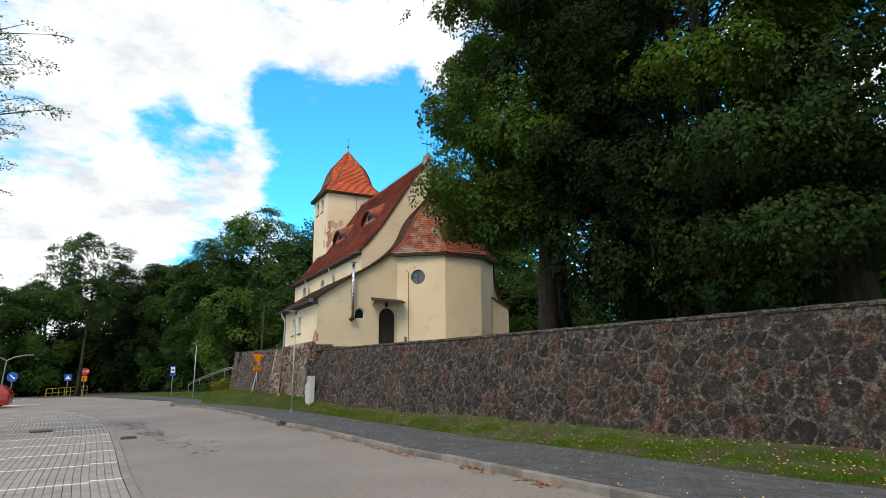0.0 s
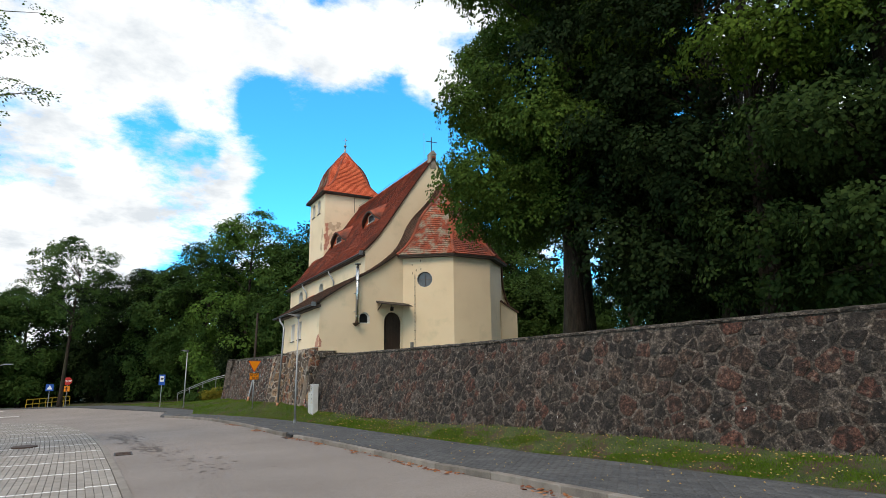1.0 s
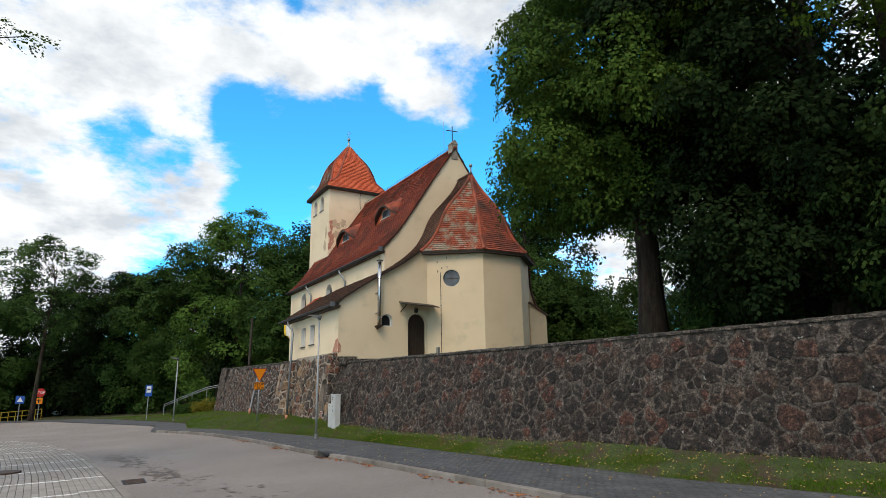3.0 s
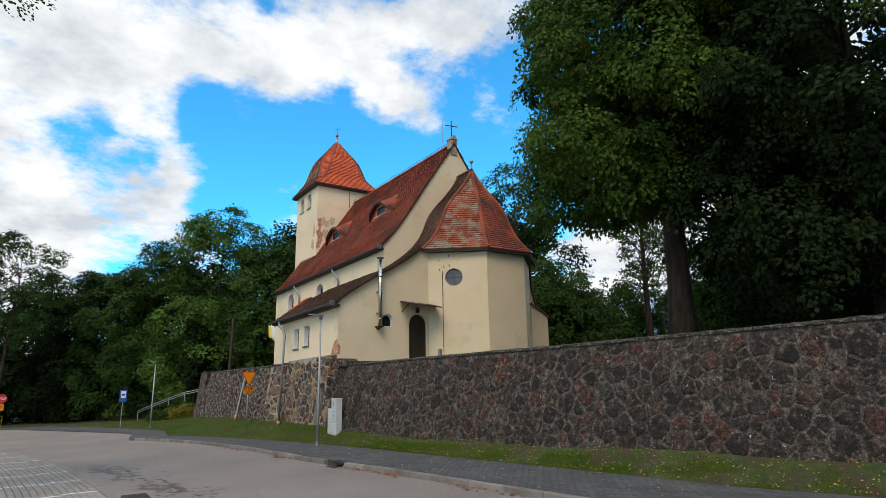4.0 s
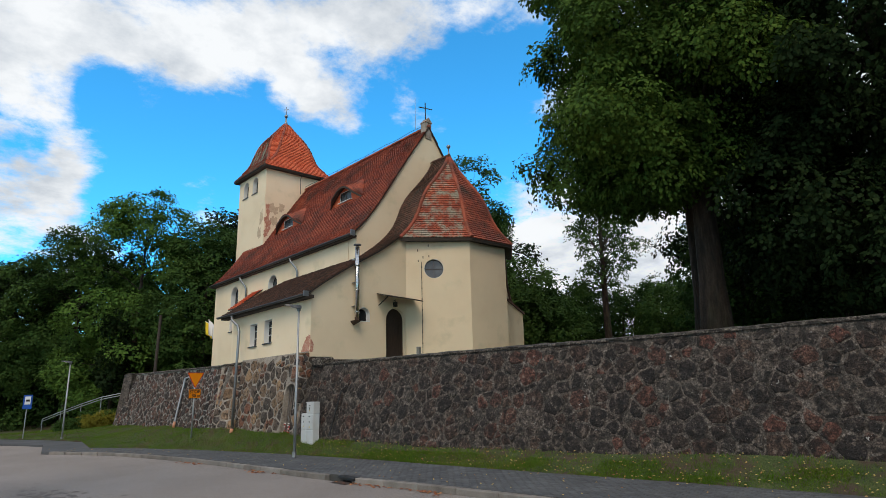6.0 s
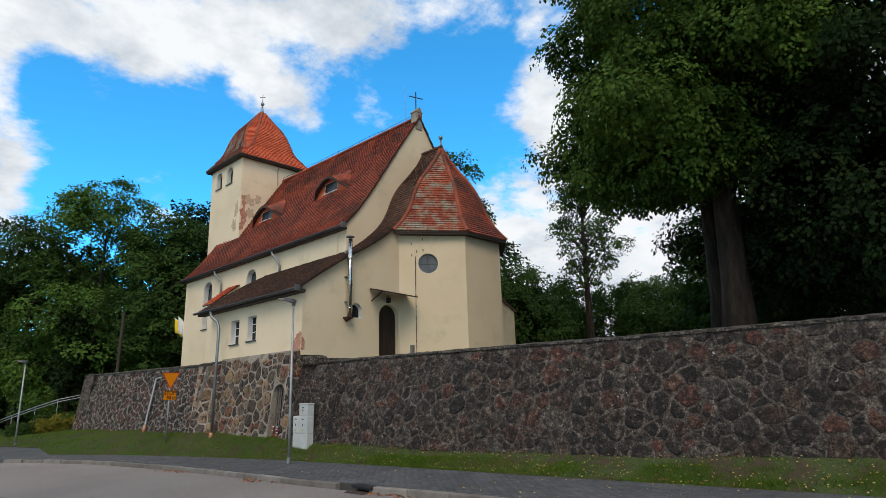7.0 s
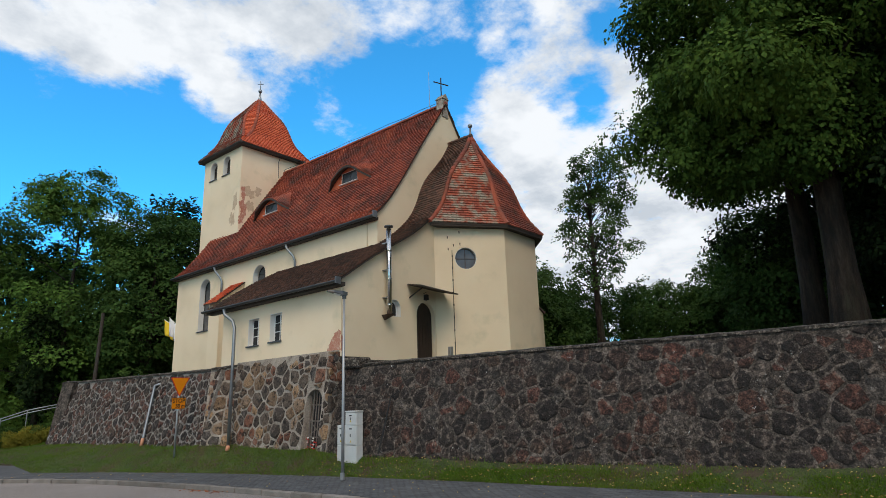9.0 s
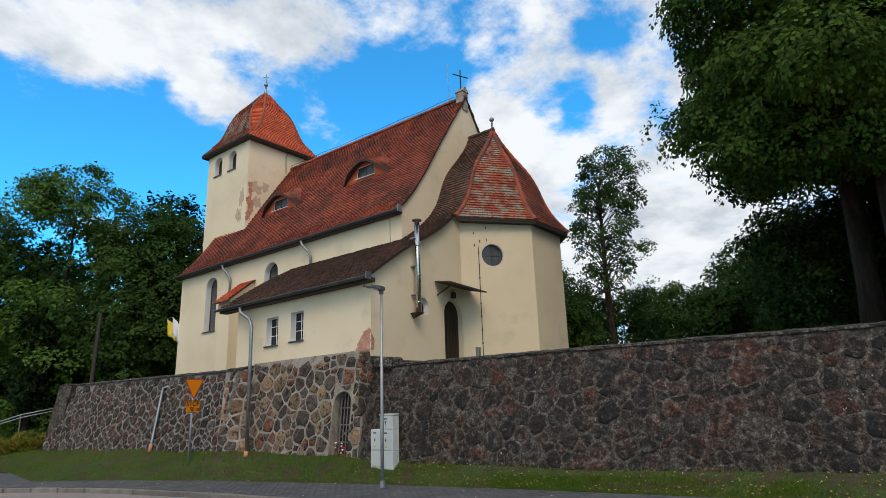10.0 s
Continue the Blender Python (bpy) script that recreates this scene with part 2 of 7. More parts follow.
tile_lichen = surface("lichen_clay_tile", TILES, 0.9, 0.9, 0.006, 30.0, vary="island", vary_amount=0.14, fine=0.3, stains=((0.3, 0.27, 0.21), 2.4, 0.44, 0.6))
tile_brown = surface("mossy_brown_tile", [(0.2, (0.05, 0.03, 0.022)), (0.5, (0.115, 0.058, 0.04)), (0.8, (0.2, 0.095, 0.06))], 1.0, 0.9, 0.008, 30.0, vary="island", vary_amount=0.2, fine=0.35, stains=((0.05, 0.048, 0.035), 1.4, 0.55, 0.72))
soffit_mat = surface("dark_timber", [(0.3, (0.025, 0.018, 0.014)), (0.7, (0.06, 0.045, 0.035))], 4.0, 0.8, 0.004, 30.0, stretch=(1, 1, 8))
door_wood = surface("door_wood", [(0.3, (0.022, 0.013, 0.009)), (0.7, (0.05, 0.03, 0.02))], 5.0, 0.6, 0.004, 30.0, stretch=(6, 6, 1))
zinc = surface("zinc", [(0.3, (0.2, 0.22, 0.24)), (0.7, (0.34, 0.36, 0.38))], 2.0, 0.42, 0.001, 30.0, metal=0.8)
gutter_mat = surface("dark_gutter", [(0.3, (0.045, 0.05, 0.055)), (0.7, (0.1, 0.105, 0.11))], 2.0, 0.45, 0.001, 30.0, metal=0.5)
steel = surface("stainless_steel", [(0.3, (0.5, 0.5, 0.5)), (0.7, (0.66, 0.66, 0.66))], 2.0, 0.22, 0.0005, 30.0, metal=1.0)
galv = surface("galvanised_steel", [(0.3, (0.28, 0.29, 0.3)), (0.7, (0.42, 0.43, 0.44))], 5.0, 0.5, 0.0008, 40.0, metal=0.7)
black_iron = surface("black_iron", [(0.3, (0.012, 0.012, 0.013)), (0.7, (0.03, 0.03, 0.03))], 5.0, 0.6, 0.001, 40.0, metal=0.3)
rust_grey = surface("grey_rusted_bar", [(0.3, (0.12, 0.1, 0.088)), (0.7, (0.24, 0.21, 0.19))], 6.0, 0.75, 0.002, 40.0, metal=0.2)
rust_iron = surface("rusty_iron", [(0.3, (0.05, 0.035, 0.028)), (0.7, (0.13, 0.08, 0.06))], 6.0, 0.75, 0.002, 40.0, metal=0.3)
glass = surface("window_glass", [(0.3, (0.012, 0.013, 0.015)), (0.7, (0.028, 0.03, 0.033))], 1.0, 0.1, 0.0, 20.0, spec=0.25)
lead_glass = surface("leaded_glass", [(0.3, (0.04, 0.042, 0.045)), (0.7, (0.1, 0.102, 0.106))], 3.0, 0.15, 0.001, 9.0, spec=0.8)
pale_glass = surface("sky_lit_glass", [(0.3, (0.05, 0.055, 0.06)), (0.7, (0.09, 0.098, 0.105))], 3.0, 0.25, 0.001, 9.0, spec=0.3)
white_paint = surface("white_paint", [(0.3, (0.7, 0.7, 0.69)), (0.7, (0.82, 0.82, 0.81))], 3.0, 0.5, 0.0006, 40.0)
cabinet_mat = surface("grey_white_plastic", [(0.3, (0.5, 0.51, 0.5)), (0.7, (0.62, 0.63, 0.62))], 3.0, 0.55, 0.0008, 40.0)
asphalt = surface("asphalt", [(0.2, (0.14, 0.121, 0.11)), (0.5, (0.25, 0.219, 0.2)), (0.8, (0.365, 0.325, 0.3))], 0.3, 0.92, 0.02, 34.0, fine=0.78, sharp=2.0, stains=((0.19, 0.162, 0.147), 0.35, 0.6, 0.85))
tar = surface("damp_tar", [(0.3, (0.11, 0.093, 0.084)), (0.7, (0.18, 0.153, 0.138))], 3.0, 0.9, 0.004, 60.0)
SETT = [(0.2, (0.04, 0.042, 0.046)), (0.5, (0.072, 0.075, 0.08)), (0.8, (0.115, 0.119, 0.124))]
sett_part = surface("grey_paving_sett", SETT, 1.2, 0.9, 0.004, 60.0, vary="object", vary_amount=0.12, fine=0.4)
sett_rest = surface("grey_paving_sett_rest", SETT, 1.2, 0.9, 0.004, 60.0, vary="island", vary_amount=0.12, fine=0.4)
joint_sand = surface("joint_sand", [(0.3, (0.042, 0.042, 0.04)), (0.7, (0.085, 0.083, 0.078))], 6.0, 0.95, 0.004, 60.0)
kerb_mat = surface("concrete_kerb", [(0.28, (0.1, 0.088, 0.077)), (0.5, (0.2, 0.178, 0.157)), (0.72, (0.3, 0.272, 0.245))], 2.5, 0.93, 0.006, 50.0, vary="object", vary_amount=0.1, fine=0.45)
block_mat = surface("parking_block", [(0.2, (0.21, 0.192, 0.17)), (0.5, (0.3, 0.275, 0.248)), (0.8, (0.37, 0.342, 0.31))], 1.0, 0.92, 0.005, 60.0, vary="island", vary_amount=0.12, fine=0.4)
block_white = surface("white_parking_block", [(0.3, (0.7, 0.7, 0.69)), (0.7, (0.82, 0.82, 0.81))], 2.0, 0.85, 0.004, 60.0)
block_joint = surface("block_joint", [(0.3, (0.05, 0.045, 0.038)), (0.7, (0.11, 0.1, 0.085))], 6.0, 0.95, 0.004, 60.0)
soil_grass = surface("turf", [(0.15, (0.012, 0.018, 0.006)), (0.4, (0.036, 0.056, 0.012)), (0.6, (0.062, 0.086, 0.02)), (0.85, (0.11, 0.1, 0.045))], 2.2, 0.95, 0.05, 26.0, fine=0.66, sharp=2.2, stains=((0.066, 0.044, 0.028), 1.6, 0.47, 0.58))
blade_mat = leafy("grass_blade", [(0.2, (0.055, 0.105, 0.012)), (0.5, (0.1, 0.185, 0.018)), (0.68, (0.15, 0.17, 0.04)), (0.88, (0.3, 0.24, 0.1))], 0.3)
bark = surface("bark", [(0.3, (0.01, 0.006, 0.004)), (0.5, (0.023, 0.014, 0.009)), (0.75, (0.052, 0.035, 0.023))], 6.0, 0.95, 0.1, 14.0, fine=0.55, sharp=2.2, stretch=(1, 1, 0.2), stains=((0.03, 0.035, 0.016), 1.5, 0.52, 0.66))
leaf_linden = leafy("linden_leaf", [(0.2, (0.026, 0.052, 0.014)), (0.5, (0.056, 0.104, 0.02)), (0.8, (0.115, 0.18, 0.03))])
# near-black leaves: the shade of deep, backlit crowns is put into the colour
leaf_shade_dark = leafy("shade_dark_leaf", [(0.2, (0.006, 0.014, 0.006)), (0.5, (0.014, 0.028, 0.01)), (0.8, (0.034, 0.056, 0.017))])
leaf_wood = leafy("woodland_leaf", [(0.2, (0.021, 0.046, 0.013)), (0.5, (0.046, 0.092, 0.023)), (0.8, (0.09, 0.155, 0.035))])
leaf_ash = leafy("bright_ash_leaf", [(0.2, (0.04, 0.08, 0.018)), (0.5, (0.078, 0.15, 0.03)), (0.8, (0.13, 0.22, 0.042))])
# paler green with the sunlight on the outer maple boughs put into it
leaf_sunlit = leafy("sunlit_leaf", [(0.2, (0.038, 0.072, 0.012)), (0.5, (0.076, 0.128, 0.018)), (0.8, (0.13, 0.19, 0.026))])
# maple leaves with less of that shade put into the colour
leaf_maple_shaded = leafy("shaded_maple_leaf", [(0.2, (0.01, 0.022, 0.008)), (0.5, (0.024, 0.046, 0.013)), (0.8, (0.056, 0.09, 0.022))])
leaf_yellow = leafy("yellowing_leaf", [(0.2, (0.1, 0.12, 0.02)), (0.5, (0.19, 0.18, 0.03)), (0.8, (0.32, 0.24, 0.03))])
leaf_fallen = surface("fallen_leaf", [(0.2, (0.3, 0.14, 0.04)), (0.5, (0.5, 0.33, 0.1)), (0.8, (0.5, 0.38, 0.12))], 2.0, 0.8, vary="island", vary_amount=0.35)
leaf_rust = surface("rusty_fallen_leaf", [(0.2, (0.12, 0.04, 0.02)), (0.5, (0.25, 0.08, 0.03)), (0.8, (0.36, 0.16, 0.06))], 2.0, 0.8, vary="island", vary_amount=0.35)
sign_orange = surface("orange_sign", [(0.3, (0.8, 0.24, 0.0)), (0.7, (0.88, 0.29, 0.004))], 2.0, 0.4)
sign_red = surface("red_sign", [(0.3, (0.5, 0.02, 0.015)), (0.7, (0.6, 0.03, 0.02))], 2.0, 0.4)
sign_blue = surface("blue_sign", [(0.3, (0.01, 0.08, 0.4)), (0.7, (0.014, 0.11, 0.48))], 2.0, 0.4)
sign_white = surface("white_sign", [(0.3, (0.78, 0.78, 0.78)), (0.7, (0.86, 0.86, 0.86))], 2.0, 0.4)
sign_black = surface("black_print", [(0.3, (0.01, 0.01, 0.01)), (0.7, (0.02, 0.02, 0.02))], 2.0, 0.5)
yellow_paint = surface("yellow_paint", [(0.3, (0.5, 0.36, 0.03)), (0.7, (0.62, 0.46, 0.05))], 2.0, 0.5)
pipe_pink = surface("clay_pipe_end", [(0.3, (0.5, 0.2, 0.1)), (0.7, (0.6, 0.3, 0.18))], 2.0, 0.7)
car_paint = surface("red_car_paint", [(0.3, (0.3, 0.018, 0.012)), (0.7, (0.36, 0.024, 0.016))], 2.0, 0.25, spec=0.6)
rubber = surface("tyre_rubber", [(0.3, (0.012, 0.012, 0.012)), (0.7, (0.025, 0.025, 0.025))], 8.0, 0.8)
flag_yellow = surface("yellow_cloth", [(0.3, (0.75, 0.5, 0.02)), (0.7, (0.85, 0.6, 0.04))], 4.0, 0.85)
flag_white = surface("white_cloth", [(0.3, (0.72, 0.72, 0.74)), (0.7, (0.82, 0.82, 0.84))], 4.0, 0.85)


# ---- mesh helpers ----
def thing(name, label, category, group="", kind="", at=(0, 0, 0)):
    ob = new(name)
    ob.location = at
    return tagged(ob, label, category, group, kind)


def finish(ob, parent, label):
    if parent is not None:
        ob.parent = parent
        ob.matrix_parent_inverse = Matrix.Translation(-parent.location) if parent.type == "EMPTY" else Matrix()
    if label:
        ob["label"] = label
    return ob


def part(name, bm, material, parent, label="", smooth=False):
    me = bpy.data.meshes.new(name)
    bmesh.ops.recalc_face_normals(bm, faces=bm.faces)
    bm.to_mesh(me)
    bm.free()
    if smooth:
        me.polygons.foreach_set("use_smooth", [True] * len(me.polygons))
    me.materials.append(material)
    return finish(new(name, me), parent, label)


def raw(name, verts, faces, material, parent=None, label="", smooth=False):
    me = bpy.data.meshes.new(name)
    me.from_pydata([tuple(v) for v in verts], [], faces)
    if smooth:
        me.polygons.foreach_set("use_smooth", [True] * len(me.polygons))
    me.materials.append(material)
    return finish(new(name, me), parent, label)


def box(bm, x0, x1, y0, y1, z0, z1, bevel=0.0, m=None):
    vs = [bm.verts.new((x, y, z)) for x in (x0, x1) for y in (y0, y1) for z in (z0, z1)]
    fs = [bm.faces.new([vs[i] for i in f]) for f in ((0, 1, 3, 2), (4, 6, 7, 5), (0, 4, 5, 1), (2, 3, 7, 6), (0, 2, 6, 4), (1, 5, 7, 3))]
    if m is not None:
        bmesh.ops.transform(bm, matrix=m, verts=vs)
    if bevel:
        bmesh.ops.bevel(bm, geom=list({e for f in fs for e in f.edges}), offset=bevel, segments=1, affect="EDGES")
    return vs


def tube(bm, pts, radii, n=10, caps=True):
    pts = [Vector(p) for p in pts]
    if not hasattr(radii, "__len__"):
        radii = [radii] * len(pts)
    rings, side = [], None
    for i, p in enumerate(pts):
        d = (pts[min(i + 1, len(pts) - 1)] - pts[max(i - 1, 0)]).normalized()
        if side is None:
            side = d.orthogonal().normalized()
        side = (side - d * side.dot(d)).normalized()
        up = d.cross(side)
        rings.append([bm.verts.new(p + radii[i] * (math.cos(a) * side + math.sin(a) * up)) for a in (2 * math.pi * k / n for k in range(n))])
    for a, b in zip(rings, rings[1:]):
        for k in range(n):
            bm.faces.new((a[k], a[(k + 1) % n], b[(k + 1) % n], b[k]))
    if caps:
        bm.faces.new(rings[0][::-1])
        bm.faces.new(rings[-1])


def pierced(loops, origin, u, v, depth):
    """A slab with openings: loops[0] is the outline in (u, v), the rest the openings; it is as thick as the vector depth."""
    from mathutils.geometry import tessellate_polygon
    o, u, v, d = Vector(origin), Vector(u), Vector(v), Vector(depth)
    flat_pts = [p for loop in loops for p in loop]
    tris = tessellate_polygon([[Vector((a, b, 0)) for a, b in loop] for loop in loops])
    n = len(flat_pts)
    verts = [o + u * a + v * b for a, b in flat_pts]
    verts += [p + d for p in verts]
    faces = [tuple(t) for t in tris] + [tuple(i + n for i in reversed(t)) for t in tris]
    start = 0
    for loop in loops:
        k = len(loop)
        for i in range(k):
            a, b = start + i, start + (i + 1) % k
            faces.append((a, b, b + n, a + n))
        start += k
    bm = bmesh.new()
    vs = [bm.verts.new(p) for p in verts]
    for f in faces:
        try:
            bm.faces.new([vs[i] for i in f])
        except ValueError:
            pass
    return bm


def arch(u0, u1, v0, v1, n=10, flat_top=False):
    """Outline of an opening with a round head, from v0 up to v1."""
    if flat_top:
        return [(u0, v0), (u1, v0), (u1, v1), (u0, v1)]
    r = (u1 - u0) / 2
    rise = min(r, v1 - v0)
    pts = [(u0, v0), (u1, v0)]
    return pts + [((u0 + u1) / 2 + r * math.cos(math.pi * k / n), v1 - rise + rise * math.sin(math.pi * k / n)) for k in range(n + 1)]


def along(table, y):
    """Straight-line value of a table of (y, value) rows."""
    ys = [r[0] for r in table]
    return float(np.interp(y, ys, [r[1] for r in table]))


# ---- plan of the ground ----
def road_z(y):
    return -0.02 * (max(-80.0, min(y, 90.0)) - 22.0)


def side_z(y):
    """Height of the gutter on the church side, where the road rises towards the south."""
    far = float(np.interp(y, (40, 44, 48.5, 53.5, 58, 64, 70), (0.0, 0.1, 0.22, 0.3, 0.24, 0.1, 0.0)))
    return road_z(y) + 0.03 * max(0.0, 13.0 - max(y, 2.0)) + far


KERB = [(-80, 9.0), (-20, 6.2), (0, 5.5), (5, 5.5), (8, 5.56), (11, 5.66), (14, 5.56), (16.5, 5.46), (18.5, 5.32), (20, 5.2), (22, 5.0), (24, 4.86), (27.5, 4.76), (30, 4.6), (33, 4.3), (36, 3.76), (38, 3.1), (40.4, 2.15)]
INNER = [(-80, 11.5), (-20, 8.7), (0, 7.95), (5, 7.9), (7, 8.05), (9.5, 8.22), (11.3, 8.27), (13.5, 8.2), (16, 8.02), (18.6, 7.78), (21, 7.6), (24, 7.42), (26, 7.2), (28.5, 6.92), (33, 6.15), (36, 5.35), (38, 4.72), (40.2, 3.86), (40.5, 3.9), (44.4, 4.38)]
WALL_FOOT = [(-80, 17.6), (29.2, 7.56), (33.85, 7.5), (34.62, 6.8), (38, 6.74), (47.8, 6.58), (53, 7.5), (60, 6.0), (75, 2.0), (110, -4.0), (300, -20.0)]
FOOT_Z = [(-80, 2.4), (5, 0.9), (9, 0.78), (14, 0.7), (20, 0.5), (23.5, 0.45), (28, 0.47), (34, 0.54), (39, 0.48), (47.8, 0.27), (60, -0.4), (90, -1.0), (300, -1.0)]

# ---- ground ----
def grass_edge(y):
    """Where the grass begins beyond the pavement."""
    if y <= 44.4:
        return along(INNER, y)
    return along([(44.4, 4.38), (46.5, 3.72), (48.8, 2.55), (53.5, 0.6), (56, -0.2), (61, -0.8), (75, -6.0), (110, -22.0), (300, -120.0)], y)


TOP_Z = 2.62
BANK_TOP = [(-80, TOP_Z + 1.2), (5, TOP_Z), (46, TOP_Z), (60, 2.4), (110, 2.0), (300, 2.0)]


def ground_row(y):
    e, w, fz, rz = grass_edge(y), along(WALL_FOOT, y), along(FOOT_Z, y), road_z(y)
    ez = side_z(y) + 0.115
    w = max(w, e + 0.4)
    top, bank = along(BANK_TOP, y), 0.95 if y < 46 else min(9.0, 0.95 + (y - 46) * 1.5)
    row = [(-260, rz - 0.5), (-120, rz - 0.12), (-60, rz - 0.08), (-30, rz - 0.06), (-12, rz - 0.06), (-2, rz - 0.06), (e - 0.8, rz - 0.06), (e - 0.02, rz - 0.06), (e, ez)]
    for k in range(1, 7):
        s = k / 6
        row.append((e + (w - e) * s, ez + (fz - ez) * s ** 1.15 + 0.025 * math.sin(7 * s + y * 1.3)))
    row += [(w + 0.6, fz + 0.02), (w + bank, top * 0.5 + fz * 0.5), (w + bank * 1.2, top), (w + bank * 1.2 + 2, top), (w + 10, top + 0.1), (w + 20, top + 0.4), (60, top + 1.2), (120, top + 3), (260, top + 6)]
    return row


def ground_z(x, y):
    row = ground_row(y)
    return float(np.interp(x, [p[0] for p in row], [p[1] for p in row]))


ys = sorted([33.84, 33.95, 34.1, 34.34, 34.62, 40.2, 40.5, 44.4] + [-260, -140, -80, -50, -30, -20, -14] + [-10 + 0.75 * k for k in range(80)] + [50.5, 52, 54, 56, 58, 61, 64, 68, 72, 76, 80, 86, 92, 100, 110, 125, 150, 200, 300])
verts, faces = [], []
for y in ys:
    row = ground_row(y)
    verts += [(x, y, z) for x, z in row]
n = len(row)
for j in range(len(ys) - 1):
    faces += [(j * n + i, j * n + i + 1, (j + 1) * n + i + 1, (j + 1) * n + i) for i in range(n - 1)]
tagged(raw("ground", verts, faces, soil_grass, smooth=False), "sloping grass verge, churchyard and open ground", "ground", kind="structure")

# road sheet from the parking bay to the kerb, and on round the bend
FAR_EDGE = [(39.9, 2.33), (40.4, 2.15), (43.9, 2.75), (45.2, 2.3), (49.2, -0.06), (52, -1.5), (55, -2.6), (58, -4.0), (62, -6.6), (66, -10.5), (70, -17.0)]
verts, faces = [], []
rows = [-60, -40, -20, -10, 0] + [2.0 * k for k in range(1, 21)] + [40.4, 42, 43.9, 45.2, 47, 49.2, 52, 55, 58, 62, 66, 70]
cols = 14
for y in rows:
    right = along(KERB, y) if y <= 40.4 else along(FAR_EDGE, y)
    for k in range(cols):
        s = (k / (cols - 1)) ** 0.5
        x = -70 + (right + 70) * s
        verts.append((x, y, road_z(y) + (side_z(y) - road_z(y)) * max(0.0, (x - right + 4.0) / 4.0)))
for j in range(len(rows) - 1):
    faces += [(j * cols + i, j * cols + i + 1, (j + 1) * cols + i + 1, (j + 1) * cols + i) for i in range(cols - 1)]
tagged(raw("road", verts, faces, asphalt), "worn pinkish-grey asphalt road bending away past the church", "road", kind="structure")

# painted marks at the far junction
bm = bmesh.new()
for k in range(6):
    x0 = -13.0 + k * 1.0
    box(bm, x0, x0 + 0.5, 57.0, 60.5, road_z(58.5) + 0.0, road_z(58.5) + 0.04)
box(bm, -9.5, -4.5, 50.0, 50.3, road_z(50) - 0.01, road_z(50) + 0.012)
part("crossing_mark", bm, white_paint, None)
tagged(bpy.data.objects["crossing_mark"], "white painted crossing stripes on the road", "road marking", kind="structure")

# pavement: bed, then setts
bm = bmesh.new()
rows = [-60, -30, -15] + [-10 + 1.0 * k for k in range(53)]
prev = None
for y in rows:
    if y > 40.4:
        break
    k, i, z = along(KERB, y) + 0.15, grass_edge(y), side_z(y)
    cur = [bm.verts.new(p) for p in ((k, y, z + 0.1195), (i, y, z + 0.1195), (k, y, z - 0.1), (i, y, z - 0.1))]
    if prev:
        bm.faces.new((prev[0], prev[1], cur[1], cur[0]))
        bm.faces.new((prev[1], prev[3], cur[3], cur[1]))
        bm.faces.new((prev[0], cur[0], cur[2], prev[2]))
    prev = cur
pavement = part("pavement", bm, joint_sand, None)
tagged(pavement, "dark grey sett pavement beside the kerb with fallen leaves", "pavement", kind="structure")
# far pavement round the bend
verts, faces = [], []
for j, (y, x) in enumerate([(y, along(FAR_EDGE, y)) for y in (39.9, 40.4, 42, 43.9, 44.4, 45.2, 46.5, 48, 49.2, 51, 53, 55, 57, 59, 61, 63, 65, 67, 69)]):
    e = max(grass_edge(y), x + 0.8)
    z = side_z(y) + (0.11 if y < 44 else 0.07)
    verts += [(x + 0.02, y, z - 0.2), (x + 0.02, y, z), (e + 0.1, y, z)]
    if j:
        faces += [(3 * j - 3, 3 * j - 2, 3 * j + 1, 3 * j), (3 * j - 2, 3 * j - 1, 3 * j + 2, 3 * j + 1)]
tagged(raw("pavement_far", verts, faces, sett_rest), "grey pavement sweeping round the bend", "pavement", kind="structure")

# kerb: one-metre stones
kerb = thing("kerb", "row of weathered concrete kerb stones along the road", "kerb", kind="structure")
y = -9.0
stone_me = {}
while y < 39.6:
    x0, x1 = along(KERB, y), along(KERB, y + 1.0)
    bm = bmesh.new()
    low = -0.02
    high = 0.115
    ang = math.atan2(x0 - x1, 1.0)
    box(bm, 0.0, 0.15, 0.005, math.hypot(1, x1 - x0) - 0.005, low - 0.1, high, 0.012)
    if "k" not in stone_me:
        me = bpy.data.meshes.new("kerb_stone")
        bm.to_mesh(me)
        me.materials.append(kerb_mat)
        stone_me["k"] = me
    bm.free()
    if not 21.8 < y + 0.5 < 22.6:
        ob = new("kerb_stone", stone_me["k"])
        ob.parent = kerb
        ob.matrix_basis = Matrix.Translation((x0, y, side_z(y) + random.uniform(-0.006, 0.006))) @ Matrix.Rotation(ang, 4, "Z") @ Matrix.Rotation(math.atan(side_z(y + 1.0) - side_z(y)), 4, "X")
    y += 1.0
# rain gully in the kerb line
gully = thing("kerb_gully", "black iron rain gully set in the kerb", "drain")
bm = bmesh.new()
gx, gy, gz = along(KERB, 22.2), 22.2, road_z(22.2)
box(bm, gx - 0.22, gx + 0.16, gy - 0.28, gy + 0.28, gz - 0.15, gz + 0.006)
box(bm, gx - 0.02, gx + 0.17, gy - 0.32, gy + 0.32, gz + 0.06, gz + 0.125, 0.01)
part("frame", bm, black_iron, gully)
for k in range(6):
    bm = bmesh.new()
    box(bm, gx - 0.2, gx, gy - 0.25 + k * 0.09, gy - 0.2 + k * 0.09, gz + 0.004, gz + 0.02)
    part("bar", bm, rust_iron, gully)
